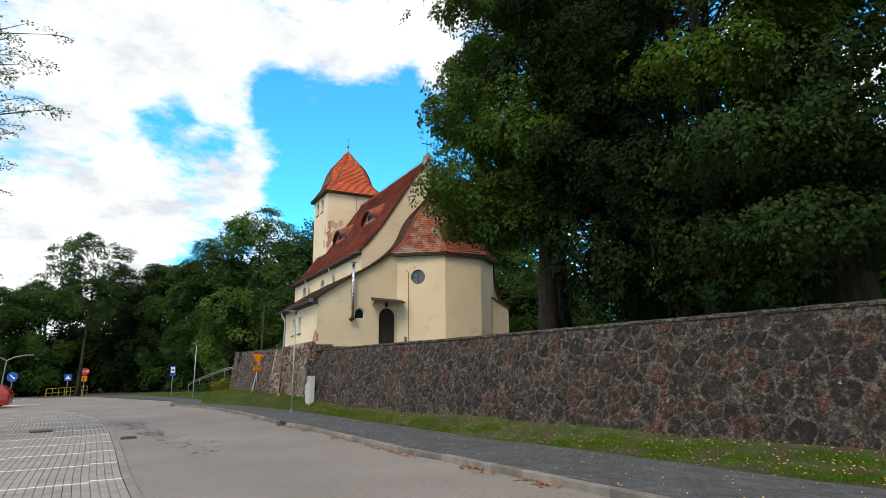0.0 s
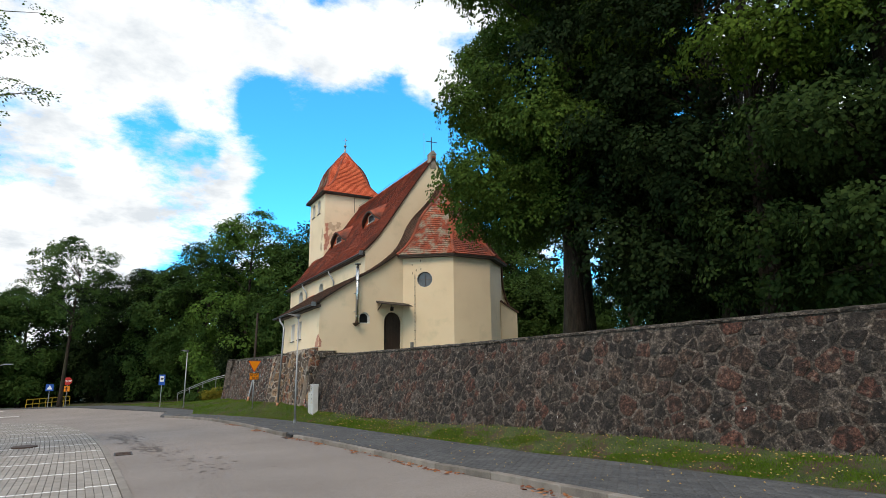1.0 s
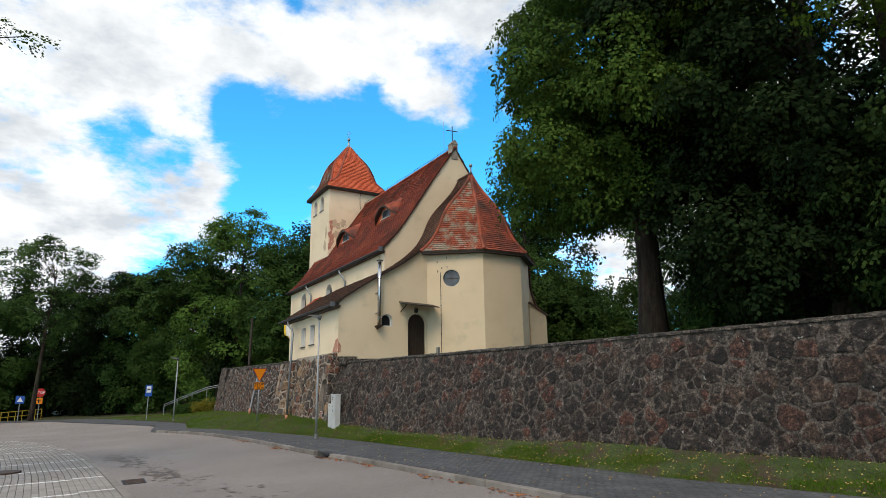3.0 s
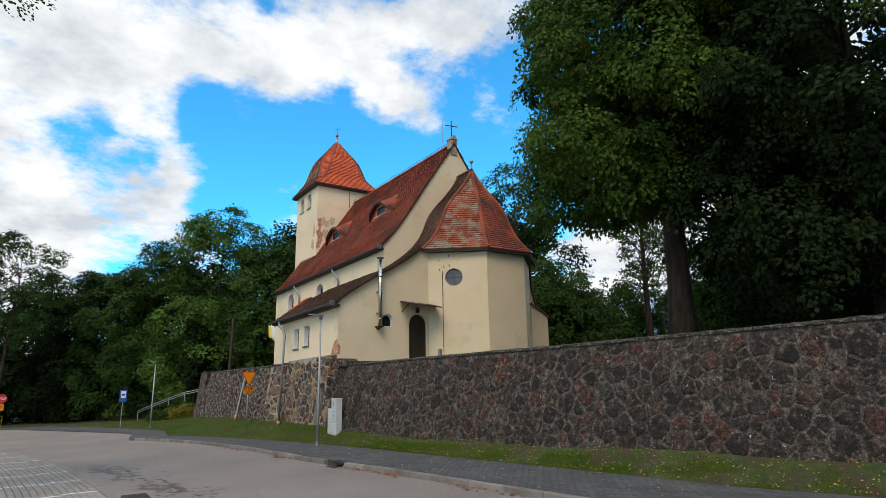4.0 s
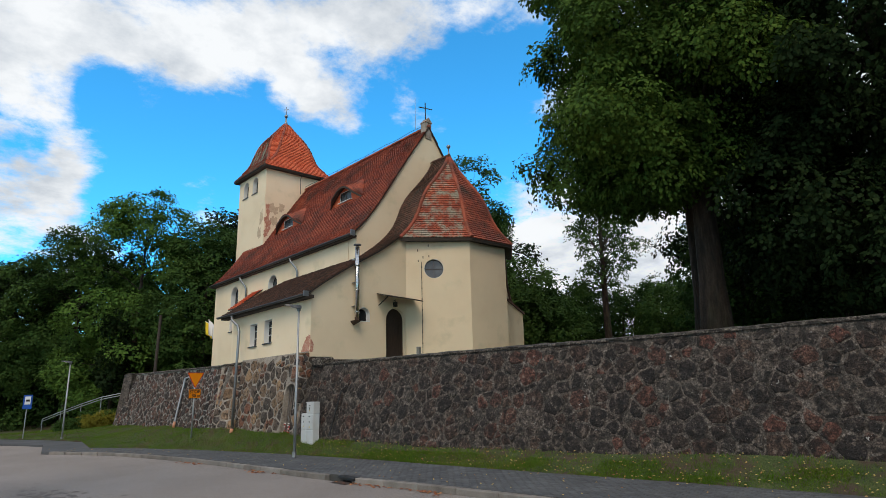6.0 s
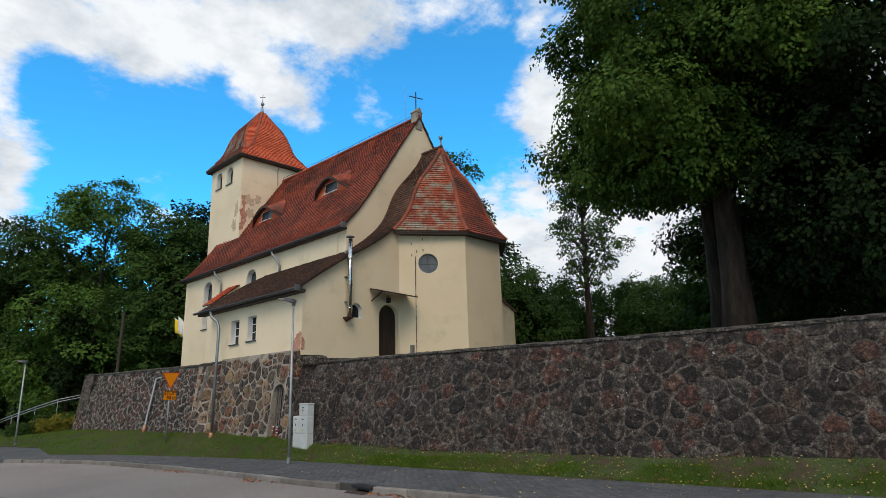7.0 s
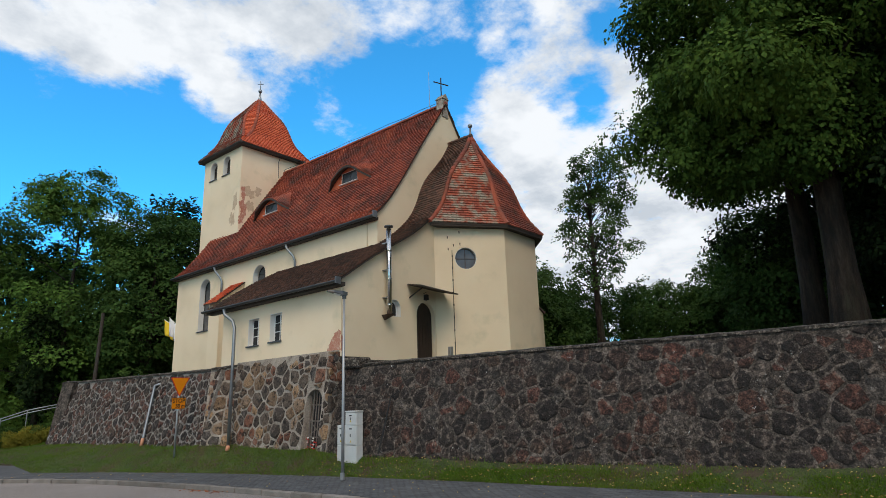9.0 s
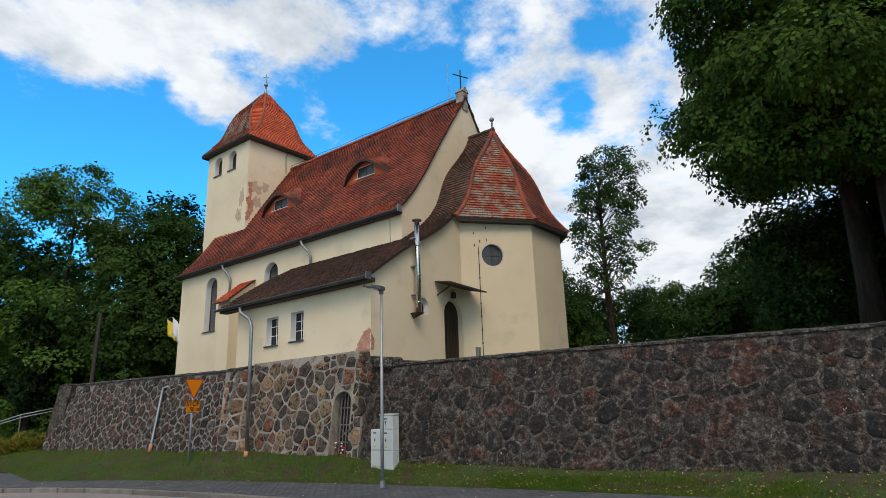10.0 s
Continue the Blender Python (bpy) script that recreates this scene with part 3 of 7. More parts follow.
# parking bay: bed, edging, grate
PARK = [(-20, 2.2), (5, 0.75), (10.5, 0.27), (13, 0.1), (17.4, -0.1), (23, -0.4), (27, -0.72), (30.5, -1.1), (34, -1.75), (37, -2.5), (39.5, -3.6), (41.2, -5.2), (42.2, -7.5), (42.6, -12.0), (42.7, -30)]
verts, faces = [], []
edge = [(x, y) for y, x in PARK]
n = len(edge)
for x, y in edge:
    verts += [(x, y, road_z(y) + 0.012), (-30, y, road_z(y) + 0.012)]
for j in range(n - 1):
    faces.append((2 * j, 2 * j + 1, 2 * j + 3, 2 * j + 2))
parking = tagged(raw("parking_floor", verts, faces, block_joint), "parking bay of pale grooved concrete blocks with white lines", "parking", kind="structure")
bm = bmesh.new()
for (xa, ya), (xb, yb) in zip(edge, edge[1:]):
    d = Vector((xb - xa, yb - ya, 0)).normalized()
    s = Vector((d.y, -d.x, 0)) * 0.14
    a, b = Vector((xa, ya, road_z(ya))), Vector((xb, yb, road_z(yb)))
    q = [a - s, a, b, b - s]
    lo = [bm.verts.new(p - Vector((0, 0, 0.1))) for p in q]
    hi = [bm.verts.new(p + Vector((0, 0, 0.03))) for p in q]
    bm.faces.new(hi)
    for i in range(4):
        bm.faces.new((lo[i], lo[(i + 1) % 4], hi[(i + 1) % 4], hi[i]))
tagged(part("parking_edging", bm, kerb_mat, None), "flush concrete edging along the parking bay", "kerb", kind="structure")
grate = thing("road_grate", "rusty square rain grate in the asphalt", "drain")
bm = bmesh.new()
box(bm, -0.19, 0.26, 20.3, 21.05, road_z(20.7) - 0.05, road_z(20.7) + 0.012)
part("frame", bm, black_iron, grate)
for k in range(7):
    bm = bmesh.new()
    box(bm, -0.15, 0.22, 20.36 + k * 0.095, 20.41 + k * 0.095, road_z(20.7) + 0.008, road_z(20.7) + 0.022)
    part("bar", bm, rust_iron, grate)
cover_ob = thing("manhole_cover", "round iron manhole cover in the parking bay", "manhole cover")
bm = bmesh.new()
tube(bm, [(-2.6, 24.5, road_z(24.5) - 0.03), (-2.6, 24.5, road_z(24.5) + 0.075)], 0.34, 28)
part("lid", bm, rust_iron, cover_ob)
# damp tar stains on the asphalt beside the bay
rng = random.Random(5)
verts, faces = [], []
STAIN_WAY = [(17.0, 1.75), (18.5, 1.3), (20.2, 0.95), (22.2, 0.7), (25.0, 0.3), (27.5, 0.0)]
for k in range(260):
    if k < 110:
        cy, spread = rng.gauss(25.5, 1.3), 0.38
    elif k < 190:
        cy, spread = rng.gauss(21.6, 0.8), 0.26
    else:
        cy, spread = rng.uniform(14.5, 21.0), 0.45
    cx = along(STAIN_WAY, cy) + rng.gauss(0, spread)
    if cx < along(PARK, cy) + 0.2:
        continue
    r = rng.uniform(0.025, 0.1) * (1.0 if k < 190 else 0.6)
    base = len(verts)
    m = 8
    for i in range(m):
        a = 2 * math.pi * i / m
        rr = r * rng.uniform(0.4, 1.2)
        px, py = cx + rr * math.cos(a) * 1.3, cy + rr * math.sin(a) * 1.2
        verts.append((px, py, road_z(py) + 0.004 + k * 0.00002))
    faces.append(tuple(range(base, base + m)))
tagged(raw("road_stain", verts, faces, tar), "dark damp stains on the asphalt", "road stain", kind="stuff")

# ---- churchyard wall ----
BATTER = 0.25


def batter_of(a):
    """The base under the vestry stands steeper than the rest."""
    return {(7.56, 29.2): 0.13, (8.4, 29.19): 0.0}.get(a, BATTER)


def wall_point(a, b, s, z, out_by=0.0):
    """A point on the battered face of the wall from plan point a to b: s metres along, at height z, out_by metres in front."""
    d = Vector((b[0] - a[0], b[1] - a[1], 0)).normalized()
    back = Vector((d.y, -d.x, 0))
    lean = batter_of(a)
    return Vector((a[0], a[1], 0)) + d * s + back * (lean * (z - 0.55)) + Vector((0, 0, z)) - (back - Vector((0, 0, lean))).normalized() * out_by


def wall_core(name, a, b, top, material, label, low=-0.4, thick=0.75, hole=None):
    """top: list of (s, z). hole: (s0, s1, z0, z1) of an arched gateway."""
    L = math.hypot(b[0] - a[0], b[1] - a[1])
    d = Vector((b[0] - a[0], b[1] - a[1], 0)).normalized()
    back = Vector((d.y, -d.x, 0))
    lean = batter_of(a)
    o = Vector((a[0], a[1], 0)) + back * (lean * (0 - 0.55))
    outline = [(0, low), (L, low)] + [(s, z) for s, z in reversed(top)]
    loops = [outline]
    if hole:
        loops.append(arch(*hole))
    bm = pierced(loops, o, d, Vector((0, 0, 1)) + back * lean, back * thick)
    ob = part(name, bm, material, None)
    return tagged(ob, label, "stone wall", kind="structure")


def voronoi_cells(L, z_lo, z_hi, size, rng, keep=None, flat_rows=0.74):
    """Irregular stone outlines on a face L long: jittered points, each cell cut by its neighbours."""
    pts, reach = [], []
    # big boulders first, then middling ones, then small filling stones in what is left
    P = np.zeros((0, 2))
    Rr = np.zeros(0)
    area = (L + 2 * size) * (z_hi - z_lo + 2 * size)
    for share, lo, hi in ((0.8, 0.6, 0.76), (3.0, 0.4, 0.54), (6.0, 0.26, 0.36), (5.0, 0.16, 0.22)):
        for _ in range(int(area / (size * size) * share)):
            r = rng.uniform(lo, hi) * size
            x, z = rng.uniform(-size, L + size), rng.uniform(z_lo - size, z_hi + size)
            if len(pts) and np.min(np.hypot((P[:, 0] - x) * flat_rows, P[:, 1] - z) - 0.7 * (Rr + r)) < 0:
                continue
            pts.append((x, z))
            reach.append(r)
            P = np.array(pts)
            Rr = np.array(reach)
    wt = [0.7 * r * r for r in reach]
    cells = []
    for i, (px, pz) in enumerate(pts):
        if not (0 <= px <= L and z_lo <= pz <= z_hi):
            continue
        poly = [(px - size * 1.1, pz - size * 1.0), (px + size * 1.1, pz - size * 1.0), (px + size * 1.1, pz + size * 1.0), (px - size * 1.1, pz + size * 1.0)]
        near = np.argsort((P[:, 0] - px) ** 2 + (P[:, 1] - pz) ** 2)[1:20]
        cuts = []
        for j in near:
            ex, ez = P[j, 0] - px, P[j, 1] - pz
            f = 0.5 + (wt[i] - wt[j]) / (2 * (ex * ex + ez * ez) + 1e-6)
            cuts.append((px + ex * f, pz + ez * f, ex, ez))
        cuts += [(0, 0, -1, 0), (L, 0, 1, 0), (0, z_lo, 0, -1), (0, z_hi, 0, 1)]
        for mx, mz, nx, nz in cuts:
            res = []
            for k in range(len(poly)):
                p, q = poly[k], poly[(k + 1) % len(poly)]
                dp, dq = (p[0] - mx) * nx + (p[1] - mz) * nz, (q[0] - mx) * nx + (q[1] - mz) * nz
                if dp <= 0:
                    res.append(p)
                if dp * dq < 0:
                    t = dp / (dp - dq)
                    res.append((p[0] + t * (q[0] - p[0]), p[1] + t * (q[1] - p[1])))
            poly = res
            if len(poly) < 3:
                break
        if len(poly) < 3 or (keep and not keep(px, pz)):
            continue
        cells.append(((px, pz), poly))
    return cells


def stone_mesh(poly, gap, rng, n=9):
    """Ring points of one stone in the face: a rounded outline with n points, drawn in by the joint."""
    cx, cz = sum(p[0] for p in poly) / len(poly), sum(p[1] for p in poly) / len(poly)
    out_pts = []
    ang0 = rng.random() * 0.6
    angs = [ang0 + 2 * math.pi * k / n for k in range(n)] + [math.atan2(z - cz, x - cx) % (2 * math.pi) for x, z in poly]
    angs = sorted(a % (2 * math.pi) for a in angs)
    angs = [a for i, a in enumerate(angs) if i == 0 or a - angs[i - 1] > 0.12]
    n = len(angs)
    for a in angs:
        dx, dz = math.cos(a), math.sin(a)
        best = 9.0
        for i in range(len(poly)):
            (x1, z1), (x2, z2) = poly[i], poly[(i + 1) % len(poly)]
            ex, ez = x2 - x1, z2 - z1
            den = dx * ez - dz * ex
            if abs(den) < 1e-9:
                continue
            t = ((x1 - cx) * ez - (z1 - cz) * ex) / den
            u = ((x1 - cx) * dz - (z1 - cz) * dx) / den
            if t > 0 and -1e-6 <= u <= 1 + 1e-6:
                best = min(best, t)
        out_pts.append(best)
    # soften the corners, keep off the joint
    sm = [0.06 * out_pts[k - 1] + 0.88 * out_pts[k] + 0.06 * out_pts[(k + 1) % n] for k in range(n)]
    rad = [max(0.02, min(a, b) * rng.uniform(0.93, 1.0) - gap * rng.uniform(0.5, 1.5)) for a, b in zip(sm, out_pts)]
    return cx, cz, [(r * math.cos(a), r * math.sin(a)) for r, a in zip(rad, angs)]


def lay_stones(wall_ob, a, b, top, low, size, gap, rng, part_mat, rest_mat, near, limit, dome=0.05, hole=None):
    L = math.hypot(b[0] - a[0], b[1] - a[1])
    z_hi = max(z for s, z in top)
    def keep(s, z):
        if z > along(top, s) - 0.03:
            return False
        if hole and hole[0] < s < hole[1] and z < hole[3]:
            return False
        return z > along(FOOT_Z, a[1] + (b[1] - a[1]) * s / L) - 0.15
    made, rest_v, rest_f = 0, [], []
    cells = voronoi_cells(L, low, z_hi, size, rng, keep)
    for (px, pz), poly in cells:
        poly = [(u, min(w, along(top, u) - 0.02)) for u, w in poly]
        if hole and min(w for u, w in poly) < hole[3]:
            if px <= hole[0]:
                poly = [(min(u, hole[0] - 0.01), w) for u, w in poly]
            elif px >= hole[1]:
                poly = [(max(u, hole[1] + 0.01), w) for u, w in poly]
            else:
                poly = [(u, max(w, hole[3] + 0.01)) for u, w in poly]
        cx, cz, ring = stone_mesh(poly, gap, rng)
        h = dome * rng.uniform(0.25, 1.4)
        vs, n = [], len(ring)
        for f, o in ((1.0, -0.03), (0.93, h * 0.7), (0.7, h)):
            for du, dw in ring:
                vs.append(wall_point(a, b, cx + du * f, cz + dw * f, o + (rng.uniform(-0.008, 0.008) if f < 1 else 0)))
        vs.append(wall_point(a, b, cx, cz, h * rng.uniform(0.95, 1.15)))
        fs = []
        for r in (0, 1):
            fs += [(r * n + k, r * n + (k + 1) % n, (r + 1) * n + (k + 1) % n, (r + 1) * n + k) for k in range(n)]
        fs += [(2 * n + k, 2 * n + (k + 1) % n, 3 * n) for k in range(n)]
        y = a[1] + (b[1] - a[1]) * cx / L
        if near[0] < y < near[1] and made < limit:
            made += 1
            ob = raw("stone", vs, [f[::-1] for f in fs], part_mat, wall_ob)
            ob.data.polygons.foreach_set("use_smooth", [i >= n for i in range(len(fs))])
        else:
            base = len(rest_v)
            rest_v += vs
            rest_f += [tuple(i + base for i in f[::-1]) for f in fs]
    if rest_v:
        ob = raw("stones", rest_v, rest_f, rest_mat, wall_ob, smooth=False)
        ob["kind"] = "stuff"


MAIN_A, MAIN_B = (11.5, -13.4), (7.56, 29.2)
def main_s(y):
    return (y - MAIN_A[1]) / (MAIN_B[1] - MAIN_A[1]) * math.hypot(MAIN_B[0] - MAIN_A[0], MAIN_B[1] - MAIN_A[1])


MAIN_TOP = [(main_s(y), z) for y, z in ((-13.4, 3.25), (5, 3.1), (10, 3.04), (14, 2.98), (18, 2.92), (23, 2.88), (29.2, 2.8))]
SUB_A, SUB_B = (7.56, 29.2), (7.5, 34.3)
SUB_TOP = [(0, 3.3), (5.12, 3.2)]
JOG_A, JOG_B = (7.5, 33.85), (6.82, 34.62)
JOG_TOP = [(0, 3.08), (1.03, 2.98)]
FAR_A, FAR_B = (6.82, 34.62), (6.6, 47.8)
FAR_TOP = [(0, 2.98), (4.0, 2.98), (13.19, 2.95)]
END_A, END_B = (6.6, 47.8), (11.5, 49.2)
END_TOP = [(0, 2.94), (5.1, 2.9)]
GATE = (0.42, 1.14, 0.3, 2.2)
wall_main = wall_core("wall_churchyard", MAIN_A, MAIN_B, MAIN_TOP, mortar, "battered fieldstone churchyard wall of dark rounded boulders")
wall_sub = wall_core("wall_vestry_base", SUB_A, SUB_B, SUB_TOP, pale_mortar, "pale-jointed fieldstone base with an arched gateway under the vestry", hole=GATE, thick=0.9)
wall_jog = wall_core("wall_buttress", JOG_A, JOG_B, JOG_TOP, pale_mortar, "pale-jointed fieldstone buttress of the wall")
wall_far = wall_core("wall_nave_base", FAR_A, FAR_B, FAR_TOP, grey_mortar, "battered grey fieldstone retaining wall with pale joints below the nave")
wall_end = wall_core("wall_end", END_A, END_B, END_TOP, mortar, "return end of the fieldstone retaining wall")


def coping(name, a, b, top, width, over, thick, label):
    """Weathered slab on the top of the wall, from plan point a to b."""
    L = math.hypot(b[0] - a[0], b[1] - a[1])
    d = Vector((b[0] - a[0], b[1] - a[1], 0)).normalized()
    back = Vector((d.y, -d.x, 0))
    rng2 = random.Random(len(name))
    bm = bmesh.new()
    prev = None
    steps = int(L / 0.16) + 1
    for k in range(steps + 1):
        s = L * k / steps
        z = along(top, s) - 0.005
        p = wall_point(a, b, s, z)
        j = lambda m: rng2.uniform(-m, m)
        ring = [p - back * (over + j(0.022)), p - back * (over + j(0.022)) + Vector((0, 0, thick * 0.7 + j(0.02))), p - back * (over - 0.05) + Vector((0, 0, thick + j(0.016))), p + back * (width * 0.5) + Vector((0, 0, thick + 0.05 + j(0.01))), p + back * width + Vector((0, 0, thick)), p + back * width]
        cur = [bm.verts.new(q) for q in ring]
        if prev:
            for i in range(6):
                bm.faces.new((prev[i], prev[(i + 1) % 6], cur[(i + 1) % 6], cur[i]))
        else:
            bm.faces.new(cur)
        prev = cur
    bm.faces.new(prev[::-1])
    return tagged(part(name, bm, coping_mat, None), label, "wall coping", kind="structure")


coping("coping_churchyard", MAIN_A, (7.57, 29.1), MAIN_TOP, 0.75, 0.04, 0.06, "mossy concrete coping along the churchyard wall")
coping("coping_nave_base", FAR_A, FAR_B, FAR_TOP, 0.7, 0.07, 0.06, "thin weathered slabs on the retaining wall")
coping("coping_end", END_A, END_B, END_TOP, 0.7, 0.07, 0.06, "thin weathered slabs on the wall's return")
coping("coping_buttress", (7.5, 33.83), JOG_B, [(0, 3.1), (1.05, 2.99)], 1.1, 0.06, 0.07, "sloping slab on the wall buttress")
# broken plinth stub where the vestry meets the wall top
bm = bmesh.new()
box(bm, 8.02, 8.6, 28.45, 29.1, 2.75, 3.06, 0.06)
box(bm, 8.75, 9.9, 28.85, 29.13, 2.75, 3.02, 0.04)
tagged(part("plinth_stub", bm, coping_mat, None), "weathered grey concrete plinth at the vestry corner", "plinth", kind="structure")

# arched gateway: reveal, bars
gate = thing("iron_gate", "grey barred iron gate in an arched opening in the stone wall", "gate")
gd = Vector((SUB_B[0] - SUB_A[0], SUB_B[1] - SUB_A[1], 0)).normalized()
gb = Vector((gd.y, -gd.x, 0))
def gate_point(s, z, deep):
    return wall_point(SUB_A, SUB_B, s, z) + gb * deep
for k in range(6):
    s = GATE[0] + 0.06 + k * 0.12
    top_z = 1.84 + math.sqrt(max(0.0, 0.36 ** 2 - (s - 0.78) ** 2))
    bm = bmesh.new()
    tube(bm, [gate_point(s, 0.5, 0.22), gate_point(s, top_z, 0.14)], 0.017, 6)
    part("bar", bm, rust_grey, gate)
for z in (0.85, 1.3, 1.75):
    bm = bmesh.new()
    tube(bm, [gate_point(GATE[0], z, 0.2), gate_point(GATE[1], z, 0.2)], 0.02, 6)
    part("rail", bm, rust_grey, gate)
for za, zb in ((0.85, 1.3), (1.3, 0.85)):
    bm = bmesh.new()
    tube(bm, [gate_point(GATE[0], za, 0.21), gate_point(GATE[1], zb, 0.21)], 0.012, 6)
    part("brace", bm, rust_grey, gate)
# black sheet added behind the bars in place of the recess's shade
bm = bmesh.new()
vs = [bm.verts.new(gate_point(s, z, 0.34)) for s, z in ((GATE[0] - 0.3, 0.2), (GATE[1] + 0.3, 0.2), (GATE[1] + 0.3, 2.4), (GATE[0] - 0.3, 2.4))]
bm.faces.new(vs)
ext = bmesh.ops.extrude_face_region(bm, geom=bm.faces[:])
bmesh.ops.translate(bm, vec=gb * 0.05, verts=[v for v in ext["geom"] if isinstance(v, bmesh.types.BMVert)])
tagged(part("gateway_back", bm, black_iron, None), "black panel standing in for the shade inside the gateway", "wall", kind="structure")

flowers = thing("flower_bunch", "small bunch of red and white flowers behind the gate", "flowers", at=tuple(gate_point(0.8, 0.6, 0.1)))
frng = random.Random(4)
for nm, mt, cnt in (("red_flower", sign_red, 14), ("white_flower", white_paint, 8)):
    for k in range(cnt):
        c = gate_point(frng.uniform(0.55, 1.08), frng.uniform(0.52, 0.85), frng.uniform(0.05, 0.16))
        bm = bmesh.new()
        bmesh.ops.create_icosphere(bm, subdivisions=1, radius=frng.uniform(0.022, 0.038), matrix=Matrix.Translation(c) @ Matrix.Diagonal((1, 1, 0.7, 1)))
        part(nm, bm, mt, flowers)

# ---- church ----
church = thing("church", "cream plastered village church with red clay tile roofs", "church", at=(11.14, 30.5, 2.6))
BASE = 2.45


def tiled(name, path, material, parent, label="", course=0.13, width=0.165, seed=1, under=soffit_mat, thick=0.05):
    """A roof slope laid with plain tiles. path(s, t): s 0..1 along the eaves, t 0..1 from eaves to ridge, gives a point."""
    rng = random.Random(seed)
    mids = [path(0.5, k / 40) for k in range(41)]
    rise = sum((b - a).length for a, b in zip(mids, mids[1:]))
    rows = max(2, int(rise / course))
    verts, faces = [], []
    def normal(s, t):
        e = 0.004
        s2, t2 = min(max(s, e), 1 - e), min(max(t, e), 1 - e)
        du = path(s2 + e, t2) - path(s2 - e, t2)
        dv = path(s2, t2 + e) - path(s2, t2 - e)
        nn = du.cross(dv)
        return nn.normalized() if nn.length > 1e-9 else Vector((0, 0, 1))
    sign = 1 if normal(0.5, 0.5).z >= 0 else -1
    for r in range(rows):
        t0, t1 = r / rows, min(1.0, (r + 1.25) / rows)
        run = (path(1, t0) - path(0, t0)).length
        if run < 0.08:
            continue
        count = max(1, int(run / width))
        shift = 0.5 * (r % 2)
        for c in range(-1, count + 1):
            a, b = (c + shift) / count, (c + shift + 0.97) / count
            a, b = max(0.0, a), min(1.0, b)
            if b - a < 0.25 / count:
                continue
            n0 = normal((a + b) / 2, t0) * sign
            lift = 0.05 + rng.uniform(-0.006, 0.01)
            slip = rng.uniform(-0.05, 0.05) / rows
            lo_a, lo_b = path(a, max(0, t0 + 0.2 / rows + slip)), path(b, max(0, t0 + 0.2 / rows + slip))
            m1, m2, m3 = (path(a + (b - a) * f, max(0.0, t0 + g / rows + slip)) for f, g in ((0.25, 0.04), (0.5, 0.0), (0.75, 0.04)))
            hi_a, hi_b = path(a, t1), path(b, t1)
            base = len(verts)
            verts += [lo_a + n0 * lift, m1 + n0 * lift, m2 + n0 * lift, m3 + n0 * lift, lo_b + n0 * lift, hi_b + n0 * 0.008, hi_a + n0 * 0.008]
            verts += [p + n0 * (lift - 0.042) for p in (lo_a, m1, m2, m3, lo_b)]
            faces.append(tuple(base + i for i in range(7)))
            faces += [(base + i, base + 7 + i, base + 8 + i, base + 1 + i) for i in range(4)]
    ob = raw(name, verts, faces, material, parent, label)
    # boarding under the tiles
    gs, gt = 10, 24
    verts, faces = [], []
    for lay in (0, 1):
        for j in range(gt + 1):
            for i in range(gs + 1):
                verts.append(path(i / gs, j / gt) - Vector((0, 0, thick)) * lay)
    n = (gs + 1) * (gt + 1)
    for j in range(gt):
        for i in range(gs):
            q = (j * (gs + 1) + i, j * (gs + 1) + i + 1, (j + 1) * (gs + 1) + i + 1, (j + 1) * (gs + 1) + i)
            faces += [q, tuple(k + n for k in reversed(q))]
    for i in range(gs):
        faces += [(i, i + n, i + 1 + n, i + 1), (gt * (gs + 1) + i, gt * (gs + 1) + i + 1, gt * (gs + 1) + i + 1 + n, gt * (gs + 1) + i + n)]
    for j in range(gt):
        for i in (0, gs):
            q, w = j * (gs + 1) + i, (j + 1) * (gs + 1) + i
            faces.append((q, w, w + n, q + n))
    raw("boarding", verts, faces, under, ob)
    return ob


def poly_at(pts, t):
    """The point at the share t of the length of a polyline."""
    pts = [Vector(p) for p in pts]
    seg = [(b - a).length for a, b in zip(pts, pts[1:])]
    d = t * sum(seg)
    for (a, b), l in zip(zip(pts, pts[1:]), seg):
        if d <= l or (a, b) == (pts[-2], pts[-1]):
            return a.lerp(b, min(1.0, d / l))
        d -= l
    return pts[-1]


def smooth_line(pts, rounds=2):
    for _ in range(rounds):
        res = [pts[0]]
        for a, b in zip(pts, pts[1:]):
            res += [tuple(x * 0.75 + y * 0.25 for x, y in zip(a, b)), tuple(x * 0.25 + y * 0.75 for x, y in zip(a, b))]
        pts = res + [pts[-1]]
    return pts


def ridge_tiles(name, pts, parent, r=0.085, length=0.33, material=tile_bright):
    """Half-round hip or ridge tiles along a line, each a part."""
    pts = [Vector(p) for p in pts]
    total_l = sum((b - a).length for a, b in zip(pts, pts[1:]))
    count = max(2, int(total_l / length))
    for k in range(count):
        a, b = poly_at(pts, k / count), poly_at(pts, min(1.0, (k + 1.12) / count))
        d = (b - a).normalized()
        side = d.cross(Vector((0, 0, 1)))
        side = side.normalized() if side.length > 1e-6 else Vector((1, 0, 0))
        up = side.cross(d)
        verts = []
        for p, rr in ((a, r * 1.12), (b, r * 0.92)):
            for i in range(7):
                w = math.pi * (-0.1 + 1.2 * i / 6)
                verts.append(p + rr * (math.cos(w) * side + math.sin(w) * up))
        faces = [(i, i + 1, 8 + i, 7 + i) for i in range(6)] + [tuple(range(7))]
        raw("ridge_tile", verts, faces, material, parent)


